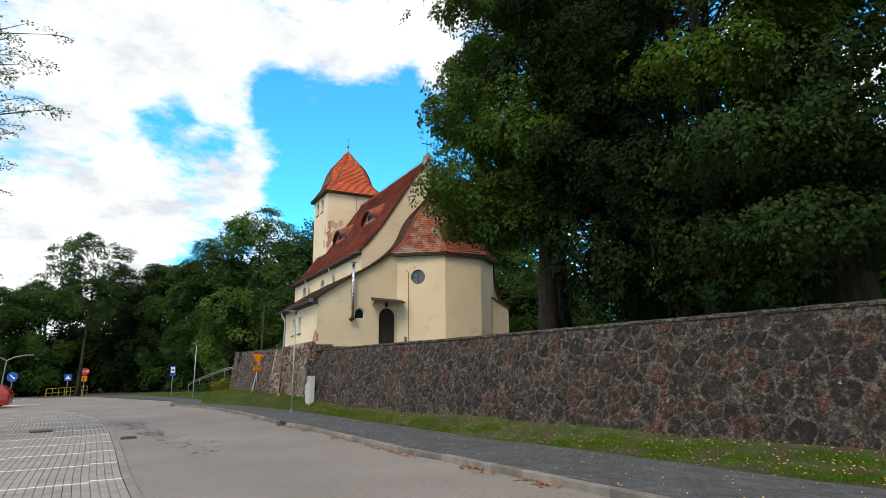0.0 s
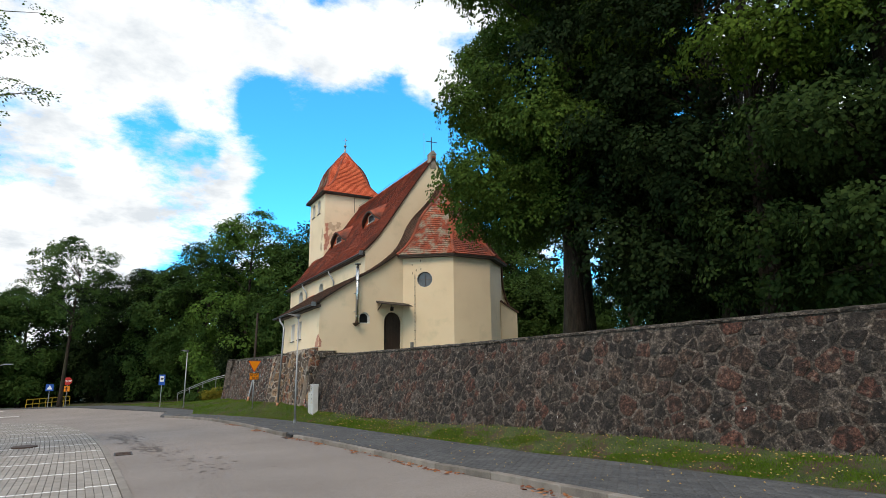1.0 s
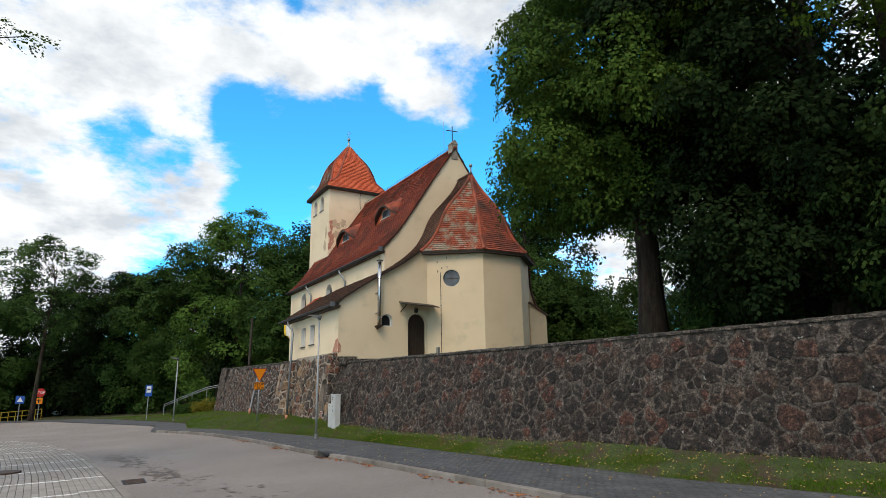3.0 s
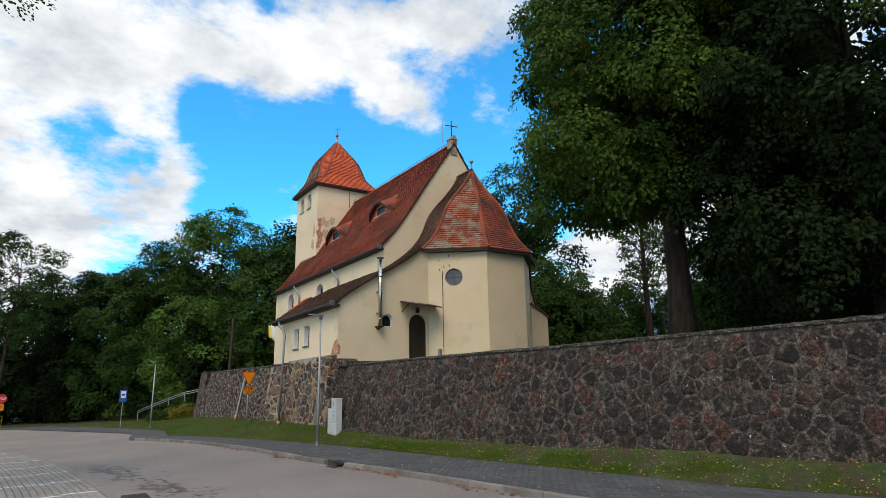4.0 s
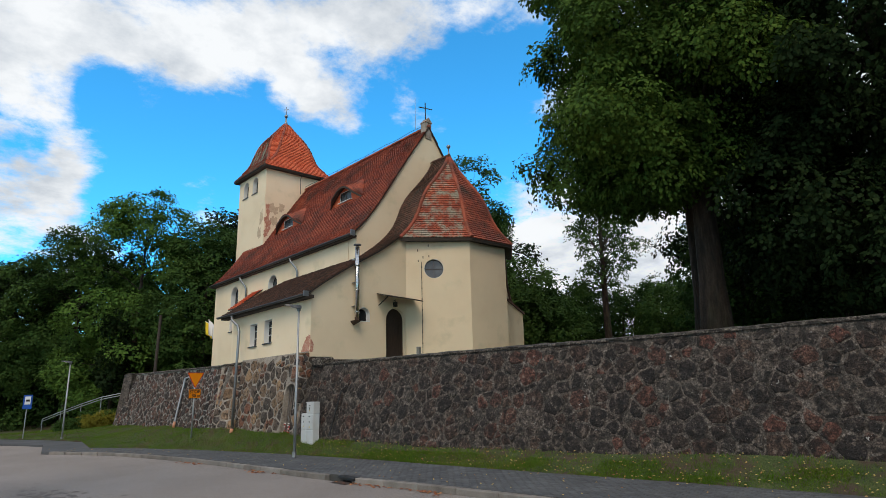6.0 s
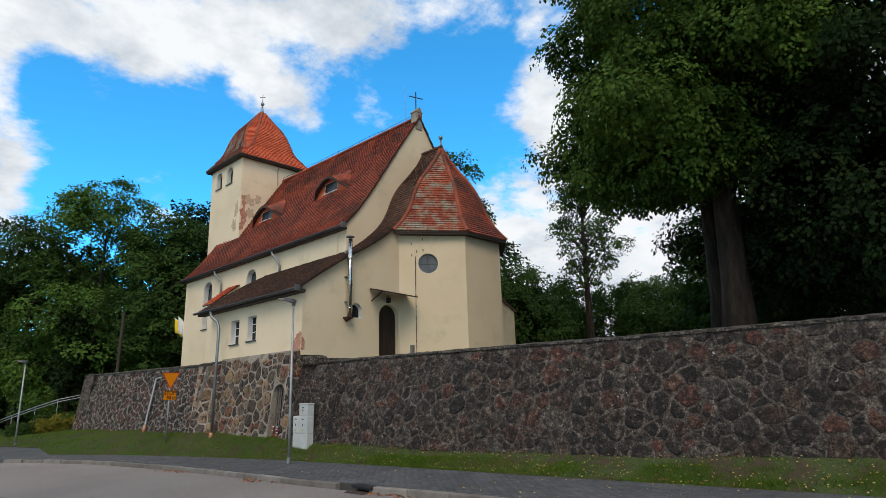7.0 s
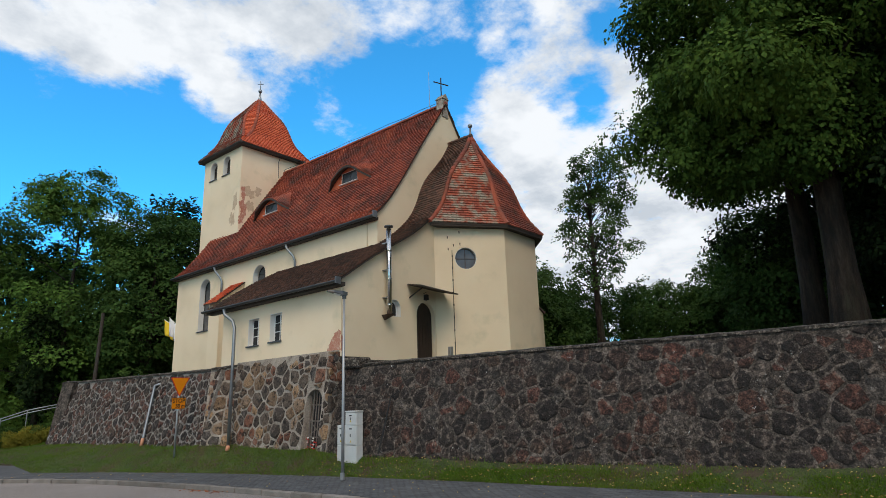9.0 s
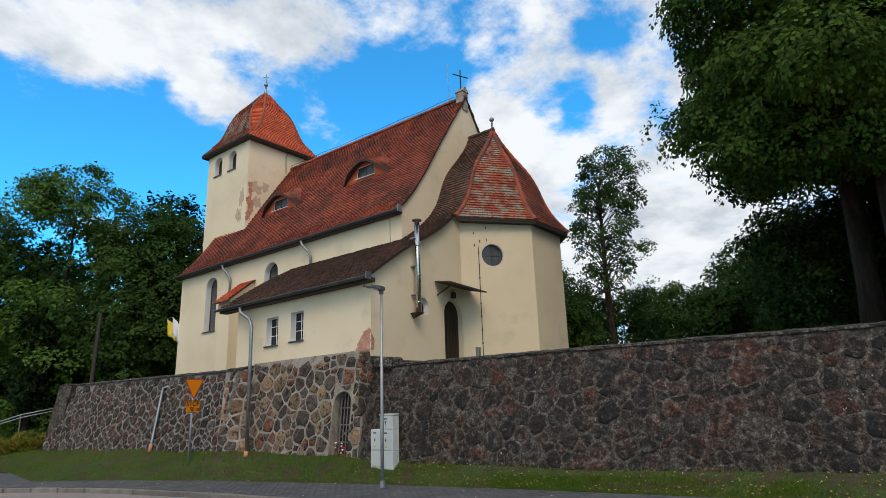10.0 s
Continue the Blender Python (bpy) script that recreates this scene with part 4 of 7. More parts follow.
def window(parent, name, outline, origin, u, v, inward, deep, bars_u, bars_v, sill=True, pane=glass, frame_mat=white_paint, frame_w=0.05):
    """A window set deep in its opening: glazing, frame, bars and sill. outline in (u, v)."""
    o, u, v, w = Vector(origin), Vector(u), Vector(v), Vector(inward)
    us, vs_ = [p[0] for p in outline], [p[1] for p in outline]
    cu, cv = (min(us) + max(us)) / 2, (min(vs_) + max(vs_)) / 2
    def shrink(f):
        hu, hv = (max(us) - min(us)) / 2, (max(vs_) - min(vs_)) / 2
        return [(cu + (a - cu) * (hu - f) / hu, cv + (b - cv) * (hv - f) / hv) for a, b in outline]
    frame_ob = part(name, pierced([outline, shrink(frame_w)], o + w * deep, u, v, w * 0.06), frame_mat, parent, "window frame")
    bm = pierced([shrink(frame_w * 0.6)], o + w * (deep + 0.025), u, v, w * 0.012)
    part("pane", bm, pane, frame_ob)
    for share in bars_u:
        a = min(us) + (max(us) - min(us)) * share
        bm = pierced([[(a - 0.011, min(vs_) + 0.01), (a + 0.011, min(vs_) + 0.01), (a + 0.011, max(vs_) - 0.02), (a - 0.011, max(vs_) - 0.02)]], o + w * (deep + 0.008), u, v, w * 0.03)
        part("bar", bm, frame_mat, frame_ob)
    for share in bars_v:
        b = min(vs_) + (max(vs_) - min(vs_)) * share
        bm = pierced([[(min(us) + 0.02, b - 0.01), (max(us) - 0.02, b - 0.01), (max(us) - 0.02, b + 0.01), (min(us) + 0.02, b + 0.01)]], o + w * (deep + 0.01), u, v, w * 0.028)
        part("bar", bm, frame_mat, frame_ob)
    # white reveal just inside the opening
    bm = pierced([outline, shrink(0.012)], o + w * 0.004, u, v, w * (deep - 0.006))
    part("reveal", bm, reveal, frame_ob, "white painted reveal")
    if sill:
        bm = bmesh.new()
        e = [o + u * a + v * (min(vs_) + b) for a, b in ((min(us) - 0.03, -0.045), (max(us) + 0.03, -0.045), (max(us) + 0.03, 0.0), (min(us) - 0.03, 0.0))]
        front = [bm.verts.new(p - w * 0.06) for p in e]
        rear = [bm.verts.new(p + w * (deep - 0.01)) for p in e]
        bm.faces.new(front)
        bm.faces.new(rear[::-1])
        for i in range(4):
            bm.faces.new((front[i], rear[i], rear[(i + 1) % 4], front[(i + 1) % 4]))
        part("sill", bm, gutter_mat, frame_ob, "dark metal sill")
    return frame_ob


# profiles (x, z) of the nave and choir slopes on the road side
NAVE = smooth_line([(10.56, 8.28), (11.3, 9.0), (12.2, 10.25), (13.4, 12.1), (14.98, 14.36)], 2)
CHOIR = smooth_line([(7.68, 5.3), (8.6, 5.93), (9.48, 6.5), (10.56, 7.1), (11.3, 7.56), (12.04, 8.12), (12.6, 8.68), (12.97, 9.3), (13.2, 9.9), (13.58, 10.52), (14.22, 11.2), (14.84, 11.94), (15.15, 12.5)], 1)
RIDGE_X, CHOIR_X, NAVE_X = 14.98, 15.15, 10.8
GABLE_Y, NAVE_W = 30.45, 44.25
ANNEX_X, ANNEX_Y, ANNEX_W = 8.0, 29.15, 35.4
APSE = [(12.4, 29.15), (14.46, 27.42), (16.7, 27.42), (18.6, 29.15)]


def chx(z):
    """x of the choir slope at height z."""
    return float(np.interp(z, [p[1] for p in CHOIR], [p[0] for p in CHOIR]))


def chz(x):
    return float(np.interp(x, [p[0] for p in CHOIR], [p[1] for p in CHOIR]))


def navez(x):
    return float(np.interp(x, [p[0] for p in NAVE], [p[1] for p in NAVE]))


X, Y, Z = Vector((1, 0, 0)), Vector((0, 1, 0)), Vector((0, 0, 1))
# nave, road side
win_1 = arch(41.3, 42.2, 5.42, 7.88)
win_2 = arch(37.05, 37.95, 6.1, 7.8)
part("wall", pierced([[(30.98, BASE), (NAVE_W - 0.48, BASE), (NAVE_W - 0.48, 8.42), (30.98, 8.42)], win_1, win_2], (NAVE_X, 0, 0), Y, Z, X * 0.5), plaster, church)
window(church, "window", win_1, (NAVE_X, 0, 0), Y, Z, X, 0.26, (0.5,), (0.2, 0.36, 0.52, 0.68, 0.84), pane=lead_glass, frame_mat=black_iron, frame_w=0.03)
window(church, "window", win_2, (NAVE_X, 0, 0), Y, Z, X, 0.26, (0.5,), (0.3, 0.6, 0.8), pane=lead_glass, frame_mat=black_iron, frame_w=0.03)
part("wall", pierced([[(30.98, BASE), (NAVE_W - 0.48, BASE), (NAVE_W - 0.48, 8.42), (30.98, 8.42)]], (2 * RIDGE_X - NAVE_X, 0, 0), Y, Z, X * -0.5), plaster, church)
# gables
gable = [(NAVE_X, BASE), (2 * RIDGE_X - NAVE_X, BASE), (2 * RIDGE_X - NAVE_X, navez(NAVE_X) - 0.06)] + [(2 * RIDGE_X - x, z - 0.06) for x, z in NAVE if x > 10.9] + [(x, z - 0.06) for x, z in reversed(NAVE) if x > 10.9] + [(NAVE_X, navez(NAVE_X) - 0.06)]
part("gable", pierced([gable], (0, GABLE_Y - 0.02, 0), X, Z, Y * 0.5), plaster, church)
part("gable", pierced([gable], (0, NAVE_W + 0.02, 0), X, Z, Y * -0.5), plaster, church)
# nave roof
eave_y0, eave_y1 = GABLE_Y - 0.1, NAVE_W + 0.15
tiled("roof", lambda s, t: (lambda p: Vector((p[0], eave_y0 + (eave_y1 - eave_y0) * s, p[1])))(poly_at([(x, z, 0) for x, z in NAVE], t)), tile_mat, church, "steep red clay tile nave roof", seed=3)
tiled("roof", lambda s, t: (lambda p: Vector((2 * RIDGE_X - p[0], eave_y1 - (eave_y1 - eave_y0) * s, p[1])))(poly_at([(x, z, 0) for x, z in NAVE], t)), tile_mat, church, "red clay tile nave roof, far slope", course=0.5, width=0.6, seed=4)
ridge_tiles("ridge", [(RIDGE_X, eave_y0, 14.38), (RIDGE_X, 42.3, 14.38)], church, 0.1, 0.34, tile_mat)
# stub and cross on the gable top
bm = bmesh.new()
box(bm, RIDGE_X - 0.22, RIDGE_X + 0.18, GABLE_Y - 0.06, GABLE_Y + 0.3, 13.72, 14.62, 0.02)
vs = [bm.verts.new(p) for p in ((RIDGE_X - 0.25, GABLE_Y - 0.09, 14.60), (RIDGE_X + 0.21, GABLE_Y - 0.09, 14.60), (RIDGE_X + 0.21, GABLE_Y + 0.33, 14.60), (RIDGE_X - 0.25, GABLE_Y + 0.33, 14.60), (RIDGE_X - 0.02, GABLE_Y - 0.09, 14.86), (RIDGE_X - 0.02, GABLE_Y + 0.33, 14.86))]
for f in ((0, 1, 4), (2, 3, 5), (0, 4, 5, 3), (1, 2, 5, 4), (0, 3, 2, 1)):
    bm.faces.new([vs[i] for i in f])
part("gable_stub", bm, pale_mortar, church, "weathered gable-top stub")
bm = bmesh.new()
cx, cy = RIDGE_X - 0.02, GABLE_Y + 0.15
tube(bm, [(cx, cy, 14.77), (cx, cy, 15.74)], 0.026, 8)
tube(bm, [(cx - 0.21, cy + 0.25, 15.56), (cx + 0.21, cy - 0.25, 15.34)], 0.026, 8)
part("gable_cross", bm, black_iron, church, "thin iron gable cross")
bm = bmesh.new()
tube(bm, [(cx - 0.22, cy + 0.5, 14.42), (cx - 0.22, cy + 0.5, 16.12)], 0.012, 6)
part("lightning_rod", bm, galv, church)
# gutters
def gutter(pts, r, parent):
    bm = bmesh.new()
    a, b = Vector(pts[0]), Vector(pts[1])
    prev = None
    for p in (a, b):
        ring = []
        for i in range(9):
            w = math.pi + math.pi * i / 8
            ring.append(p + Vector((r * math.cos(w), 0, r * math.sin(w))))
        for i in range(8, -1, -1):
            w = math.pi + math.pi * i / 8
            ring.append(p + Vector(((r - 0.008) * math.cos(w), 0, (r - 0.008) * math.sin(w))))
        cur = [bm.verts.new(q) for q in ring]
        if prev:
            for i in range(len(cur)):
                bm.faces.new((prev[i], prev[(i + 1) % len(cur)], cur[(i + 1) % len(cur)], cur[i]))
        prev = cur
    return part("gutter", bm, gutter_mat, parent, "dark metal gutter", smooth=True)


gutter([(10.5, eave_y0 - 0.05, 8.28), (10.5, eave_y1, 8.28)], 0.085, church)
bm = bmesh.new()
box(bm, 10.56, 10.79, eave_y0 + 0.02, eave_y1, 8.16, 8.26)
part("soffit", bm, soffit_mat, church, "dark timber eaves")
bm = bmesh.new()
box(bm, 10.41, 10.62, eave_y0 - 0.1, eave_y0 - 0.07, 8.18, 8.42)
part("gutter_end", bm, zinc, church)
for gy, zb in ((40.57, 6.8), (35.32, 7.0)):
    bm = bmesh.new()
    tube(bm, [(10.5, gy, 8.2), (10.52, gy - 0.05, 8.02), (10.66, gy - 0.28, 7.7), (10.72, gy - 0.34, 7.5), (10.72, gy - 0.34, zb)], 0.05, 10)
    part("downpipe", bm, zinc, church, "grey zinc downpipe", smooth=True)

# vestry: lean-to along the nave
vw_a, vw_b = arch(33.22, 33.84, 3.84, 4.76, flat_top=True), arch(32.0, 32.62, 3.87, 4.79, flat_top=True)
part("vestry_wall", pierced([[(ANNEX_Y + 0.4, 2.9), (ANNEX_W, 2.9), (ANNEX_W, 5.36), (ANNEX_Y + 0.4, 5.36)], vw_a, vw_b], (ANNEX_X, 0, 0), Y, Z, X * 0.4), plaster, church)
for o in (vw_a, vw_b):
    window(church, "window", o, (ANNEX_X, 0, 0), Y, Z, X, 0.17, (0.5,), (0.36, 0.68), frame_w=0.035)
part("vestry_wall", pierced([[(ANNEX_X + 0.4, 2.9), (10.79, 2.9), (10.79, 7.1), (ANNEX_X + 0.4, 5.55)]], (0, ANNEX_W, 0), X, Z, Y * -0.4), plaster, church)
door_hole = arch(11.36, 12.32, 2.6, 5.08)
half_win = arch(10.02, 10.58, 4.46, 5.02)
east = [(ANNEX_X, 3.12), (8.9, 3.12), (8.95, BASE), (12.4, BASE), (12.4, 8.0), (11.9, 7.95)] + [(x, z - 0.05) for x, z in reversed(CHOIR) if 8.1 < x < 11.8] + [(ANNEX_X, 5.4)]
part("vestry_wall", pierced([east, door_hole, half_win], (0, ANNEX_Y, 0), X, Z, Y * 0.4), plaster, church)
window(church, "window", half_win, (0, ANNEX_Y, 0), X, Z, Y, 0.16, (), (), sill=False, pane=glass)
# door
dd = part("door", pierced([arch(11.36, 12.32, 2.6, 5.08)], (0, ANNEX_Y + 0.16, 0), X, Z, Y * 0.07), door_wood, church, "dark arched wooden door")
for k in range(1, 6):
    a = 11.36 + 0.16 * k
    bm = bmesh.new()
    box(bm, a - 0.012, a + 0.012, ANNEX_Y + 0.145, ANNEX_Y + 0.162, 2.6, 4.6 + 0.42 * math.sqrt(max(0, 1 - ((a - 11.84) / 0.48) ** 2)))
    part("batten", bm, door_wood, dd)
bm = bmesh.new()
tube(bm, [(11.48, ANNEX_Y + 0.1, 3.62), (11.6, ANNEX_Y + 0.1, 3.62)], 0.014, 6)
box(bm, 11.45, 11.51, ANNEX_Y + 0.12, ANNEX_Y + 0.16, 3.5, 3.72)
part("handle", bm, black_iron, dd)
# canopy over the door, a tilted board roof
bm = bmesh.new()
q = [(10.9, ANNEX_Y - 0.02, 5.62), (12.62, ANNEX_Y - 0.02, 5.55), (12.5, ANNEX_Y - 0.95, 5.33), (10.55, ANNEX_Y - 0.95, 5.42)]
hi = [bm.verts.new(p) for p in q]
lo = [bm.verts.new((p[0], p[1], p[2] - 0.045)) for p in q]
bm.faces.new(hi)
bm.faces.new(lo[::-1])
for i in range(4):
    bm.faces.new((lo[i], lo[(i + 1) % 4], hi[(i + 1) % 4], hi[i]))
part("canopy", bm, soffit_mat, church, "small dark board canopy over the door")
for xx in (11.0,):
    bm = bmesh.new()
    tube(bm, [(xx, ANNEX_Y - 0.01, 5.15), (xx, ANNEX_Y - 0.6, 5.42)], 0.025, 6)
    part("bracket", bm, soffit_mat, church)
bm = bmesh.new()
box(bm, 11.66, 11.8, ANNEX_Y - 0.2, ANNEX_Y - 0.06, 5.12, 5.32, 0.015)
tube(bm, [(11.73, ANNEX_Y, 5.36), (11.73, ANNEX_Y - 0.13, 5.4), (11.73, ANNEX_Y - 0.13, 5.3)], 0.012, 6)
part("door_lantern", bm, black_iron, church, "small black wall lantern")
# flue pipe
bm = bmesh.new()
tube(bm, [(9.82, 28.93, 4.45), (9.82, 28.93, 7.3)], 0.085, 16)
for z in (4.75, 5.6, 6.55):
    tube(bm, [(9.82, 28.93, z), (9.82, 28.93, z + 0.04)], 0.1, 16)
tube(bm, [(9.82, 28.93, 7.3), (9.82, 28.93, 7.36)], 0.05, 10)
part("flue", bm, steel, church, "stainless steel flue pipe", smooth=True)
bm = bmesh.new()
tube(bm, [(9.82, 28.93, 7.36), (9.82, 28.93, 7.4)], 0.15, 16)
part("flue_cap", bm, gutter_mat, church)
bm = bmesh.new()
vs = [bm.verts.new(p) for p in ((9.66, 28.82, 4.46), (9.98, 28.82, 4.46), (9.98, 29.14, 4.46), (9.66, 29.14, 4.46), (9.8, 29.14, 4.3), (9.84, 29.14, 4.3))]
for f in ((0, 1, 2, 3), (0, 4, 5, 1), (0, 3, 4), (1, 5, 2), (2, 5, 4, 3)):
    bm.faces.new([vs[i] for i in f])
part("flue_bracket", bm, rust_iron, church)
for z in (5.0, 5.9, 6.8):
    bm = bmesh.new()
    box(bm, 9.72, 9.92, 28.93, 29.15, z, z + 0.03)
    part("flue_clamp", bm, galv, church)
# meter box by the door
bm = bmesh.new()
box(bm, 12.7, 12.94, 28.78, 28.93, 3.2, 3.55, 0.01, None)
part("meter_box", bm, galv, church, "small grey meter box")

# apse walls
def apse_wall(a, b, top, hole=None):
    d = Vector((b[0] - a[0], b[1] - a[1], 0))
    L = d.length
    d.normalize()
    inn = Vector((-d.y, d.x, 0))
    loops = [[(0, BASE), (L, BASE), (L, top), (0, top)]]
    if hole:
        loops.append(hole)
    return part("apse_wall", pierced(loops, (a[0], a[1], 0), d, Z, inn * 0.4), plaster, church), d, inn


oculus = [(1.17 + 0.41 * math.cos(2 * math.pi * k / 28), 6.76 + 0.41 * math.sin(2 * math.pi * k / 28)) for k in range(28)]
_, ad, ai = apse_wall(APSE[0], APSE[1], 8.0, oculus)
window(church, "window", oculus, (*APSE[0], 0), ad, Z, ai, 0.12, (0.5,), (0.5,), sill=False, pane=lead_glass, frame_mat=rust_iron, frame_w=0.03)
apse_wall(APSE[1], APSE[2], 8.0)
apse_wall(APSE[2], APSE[3], 8.0)
# far side of the choir with its swept shoulder
part("vestry_wall", pierced([[(18.6, BASE), (19.1, BASE), (19.1, 5.6), (18.85, 6.05), (18.66, 6.75), (18.62, 8.0), (18.6, 8.0)]], (0, ANNEX_Y + 0.02, 0), X, Z, Y * 0.4), plaster, church)
part("vestry_wall", pierced([[(18.3, BASE), (19.4, BASE), (19.4, 5.3), (18.3, 5.86)]], (0, ANNEX_Y - 0.35, 0), X, Z, Y * 0.36), plaster, church)
for edge_pts, y0, y1 in ((((19.16, 5.62), (18.92, 6.08), (18.74, 6.77), (18.69, 8.0)), ANNEX_Y - 0.06, 30.4), (((19.5, 5.28), (18.3, 5.9)), ANNEX_Y - 0.42, ANNEX_Y + 0.3)):
    bm = bmesh.new()
    prev = None
    for x, z in edge_pts:
        cur = [bm.verts.new(p) for p in ((x, y0, z + 0.03), (x, y1, z + 0.03), (x - 0.05, y1, z - 0.04), (x - 0.05, y0, z - 0.04))]
        if prev:
            for i in range(4):
                bm.faces.new((prev[i], prev[(i + 1) % 4], cur[(i + 1) % 4], cur[i]))
        else:
            bm.faces.new(cur)
        prev = cur
    bm.faces.new(prev[::-1])
    part("roof", bm, tile_brown, church, "tiled shoulder of the far vestry")
# vestry roof: low part runs along the nave, the upper part sweeps up to the choir ridge
LOW = [p for p in CHOIR if p[0] < 10.7] + [(10.79, chz(10.79))]
tiled("roof", lambda s, t: (lambda p: Vector((p[0], ANNEX_Y - 0.18 + (ANNEX_W + 0.75 - ANNEX_Y + 0.18) * s, p[1])))(poly_at([(x, z, 0) for x, z in LOW], t)), tile_brown, church, "mossy brown tiled vestry roof", seed=7)
HIGH = [(10.79, chz(10.79))] + [p for p in CHOIR if p[0] > 10.9]
tiled("roof", lambda s, t: (lambda p: Vector((p[0], (ANNEX_Y - 0.2 + 0.3 * t) * (1 - s) + (GABLE_Y - 0.02) * s, p[1])))(poly_at([(x, z, 0) for x, z in HIGH], t)), tile_brown, church, "brown tiled slope sweeping up to the choir ridge", seed=8)
gutter([(7.6, ANNEX_Y - 0.25, 5.3), (7.6, ANNEX_W + 0.75, 5.3)], 0.075, church)
bm = bmesh.new()
box(bm, 7.72, 8.02, ANNEX_Y - 0.15, ANNEX_W + 0.7, 5.18, 5.3)
part("soffit", bm, soffit_mat, church, "dark timber eaves")
bm = bmesh.new()
box(bm, 7.51, 7.72, ANNEX_Y - 0.3, ANNEX_Y - 0.27, 5.2, 5.4)
part("gutter_end", bm, zinc, church)
bm = bmesh.new()
tube(bm, [(7.6, 34.75, 5.22), (7.61, 34.7, 5.02), (7.68, 34.3, 4.76), (7.69, 34.18, 4.5), (7.4, 33.72, 0.62)], 0.055, 10)
part("downpipe", bm, zinc, church, "grey zinc downpipe running down the stone wall", smooth=True)
bm = bmesh.new()
tube(bm, [(7.4, 33.72, 0.66), (7.36, 33.7, 0.5)], 0.065, 10)
part("pipe_end", bm, pipe_pink, church, "terracotta pipe end", smooth=True)

# apse roof: hip faces drawn in towards the apex
APEX = Vector((15.2, 29.3, 12.46))
EAVE = [Vector((12.03, 29.02, 8.05)), Vector((14.38, 27.2, 8.06)), Vector((16.85, 27.15, 8.0)), Vector((18.9, 28.93, 8.02))]


def hip_line(corner):
    def f(t):
        z = 8.0 + (APEX.z - 8.0) * t
        r = (CHOIR_X - chx(z)) / (CHOIR_X - chx(8.02))
        p = APEX.lerp(corner, r)
        return Vector((p.x, p.y, z + 0.02))
    return f


hips = [hip_line(c) for c in EAVE]
for i, m in ((0, tile_lichen), (1, tile_mat), (2, tile_mat)):
    tiled("roof", lambda s, t, i=i: hips[i](t).lerp(hips[i + 1](t), s), m, church, "flared clay tile apse roof" + (" with pale lichen" if i == 0 else ""), seed=11 + i)
for h in hips[:3]:
    ridge_tiles("hip", [h(k / 24) + Vector((0, 0, 0.02)) for k in range(25)], church, 0.09, 0.27, tile_mat)
ridge_tiles("ridge", [(15.15, 29.2, 12.52), (15.15, 30.5, 12.52)], church, 0.09, 0.3, tile_brown)
bm = bmesh.new()
for a, b in zip(EAVE, EAVE[1:]):
    q = [a, b, b.lerp(APEX, 0.13), a.lerp(APEX, 0.13)]
    v1 = [bm.verts.new((p.x, p.y, 7.98)) for p in q]
    v2 = [bm.verts.new((p.x, p.y, 7.9)) for p in q]
    bm.faces.new(v1)
    bm.faces.new(v2[::-1])
    for i in range(4):
        bm.faces.new((v1[i], v1[(i + 1) % 4], v2[(i + 1) % 4], v2[i]))
part("soffit", bm, soffit_mat, church, "dark timber eaves")
bm = bmesh.new()
tube(bm, [APEX, APEX + Vector((0, 0, 0.12)), APEX + Vector((0, 0, 0.5))], [0.11, 0.05, 0.03], 10)
bmesh.ops.create_uvsphere(bm, u_segments=12, v_segments=8, radius=0.1, matrix=Matrix.Translation(APEX + Vector((0, 0, 0.56))))
part("finial", bm, zinc, church, "zinc ball finial", smooth=True)

before_tower = set(church.children_recursive)
# tower
TX0, TX1, TY0, TY1, TZ = 12.0, 16.16, 41.75, 45.45, 15.02
bel = [arch(44.12, 44.82, 13.66, 14.7), arch(42.82, 43.52, 13.66, 14.7)]
part("tower_wall", pierced([[(TY0, 7.0), (TY1, 7.0), (TY1, TZ), (TY0, TZ)], *bel], (TX0, 0, 0), Y, Z, X * 0.45), plaster, church)
for o in bel:
    window(church, "window", o, (TX0, 0, 0), Y, Z, X, 0.24, (0.5,), (0.3, 0.6), pane=soffit_mat, frame_mat=soffit_mat)
part("tower_wall", pierced([[(TX0 + 0.45, 7.0), (TX1, 7.0), (TX1, TZ), (TX0 + 0.45, TZ)]], (0, TY0, 0), X, Z, Y * 0.45), plaster, church)
part("tower_wall", pierced([[(TX0 + 0.45, 7.0), (TX1, 7.0), (TX1, TZ), (TX0 + 0.45, TZ)]], (0, TY1, 0), X, Z, Y * -0.45), plaster, church)
part("tower_wall", pierced([[(TY0 + 0.45, 7.0), (TY1 - 0.45, 7.0), (TY1 - 0.45, TZ), (TY0 + 0.45, TZ)]], (TX1, 0, 0), Y, Z, X * -0.45), plaster, church)
TC = Vector(((TX0 + TX1) / 2, (TY0 + TY1) / 2, 0))
TP = smooth_line([(0.0, 1.0, 0.02), (0.1, 0.87, 0.05), (0.2, 0.745, 0.12), (0.28, 0.7, 0.2), (0.4, 0.66, 0.28), (0.55, 0.58, 0.33), (0.65, 0.49, 0.35), (0.76, 0.335, 0.36), (0.88, 0.185, 0.36), (1.0, 0.04, 0.36)], 1)
HX, HY, TH = 2.38, 2.17, 3.98


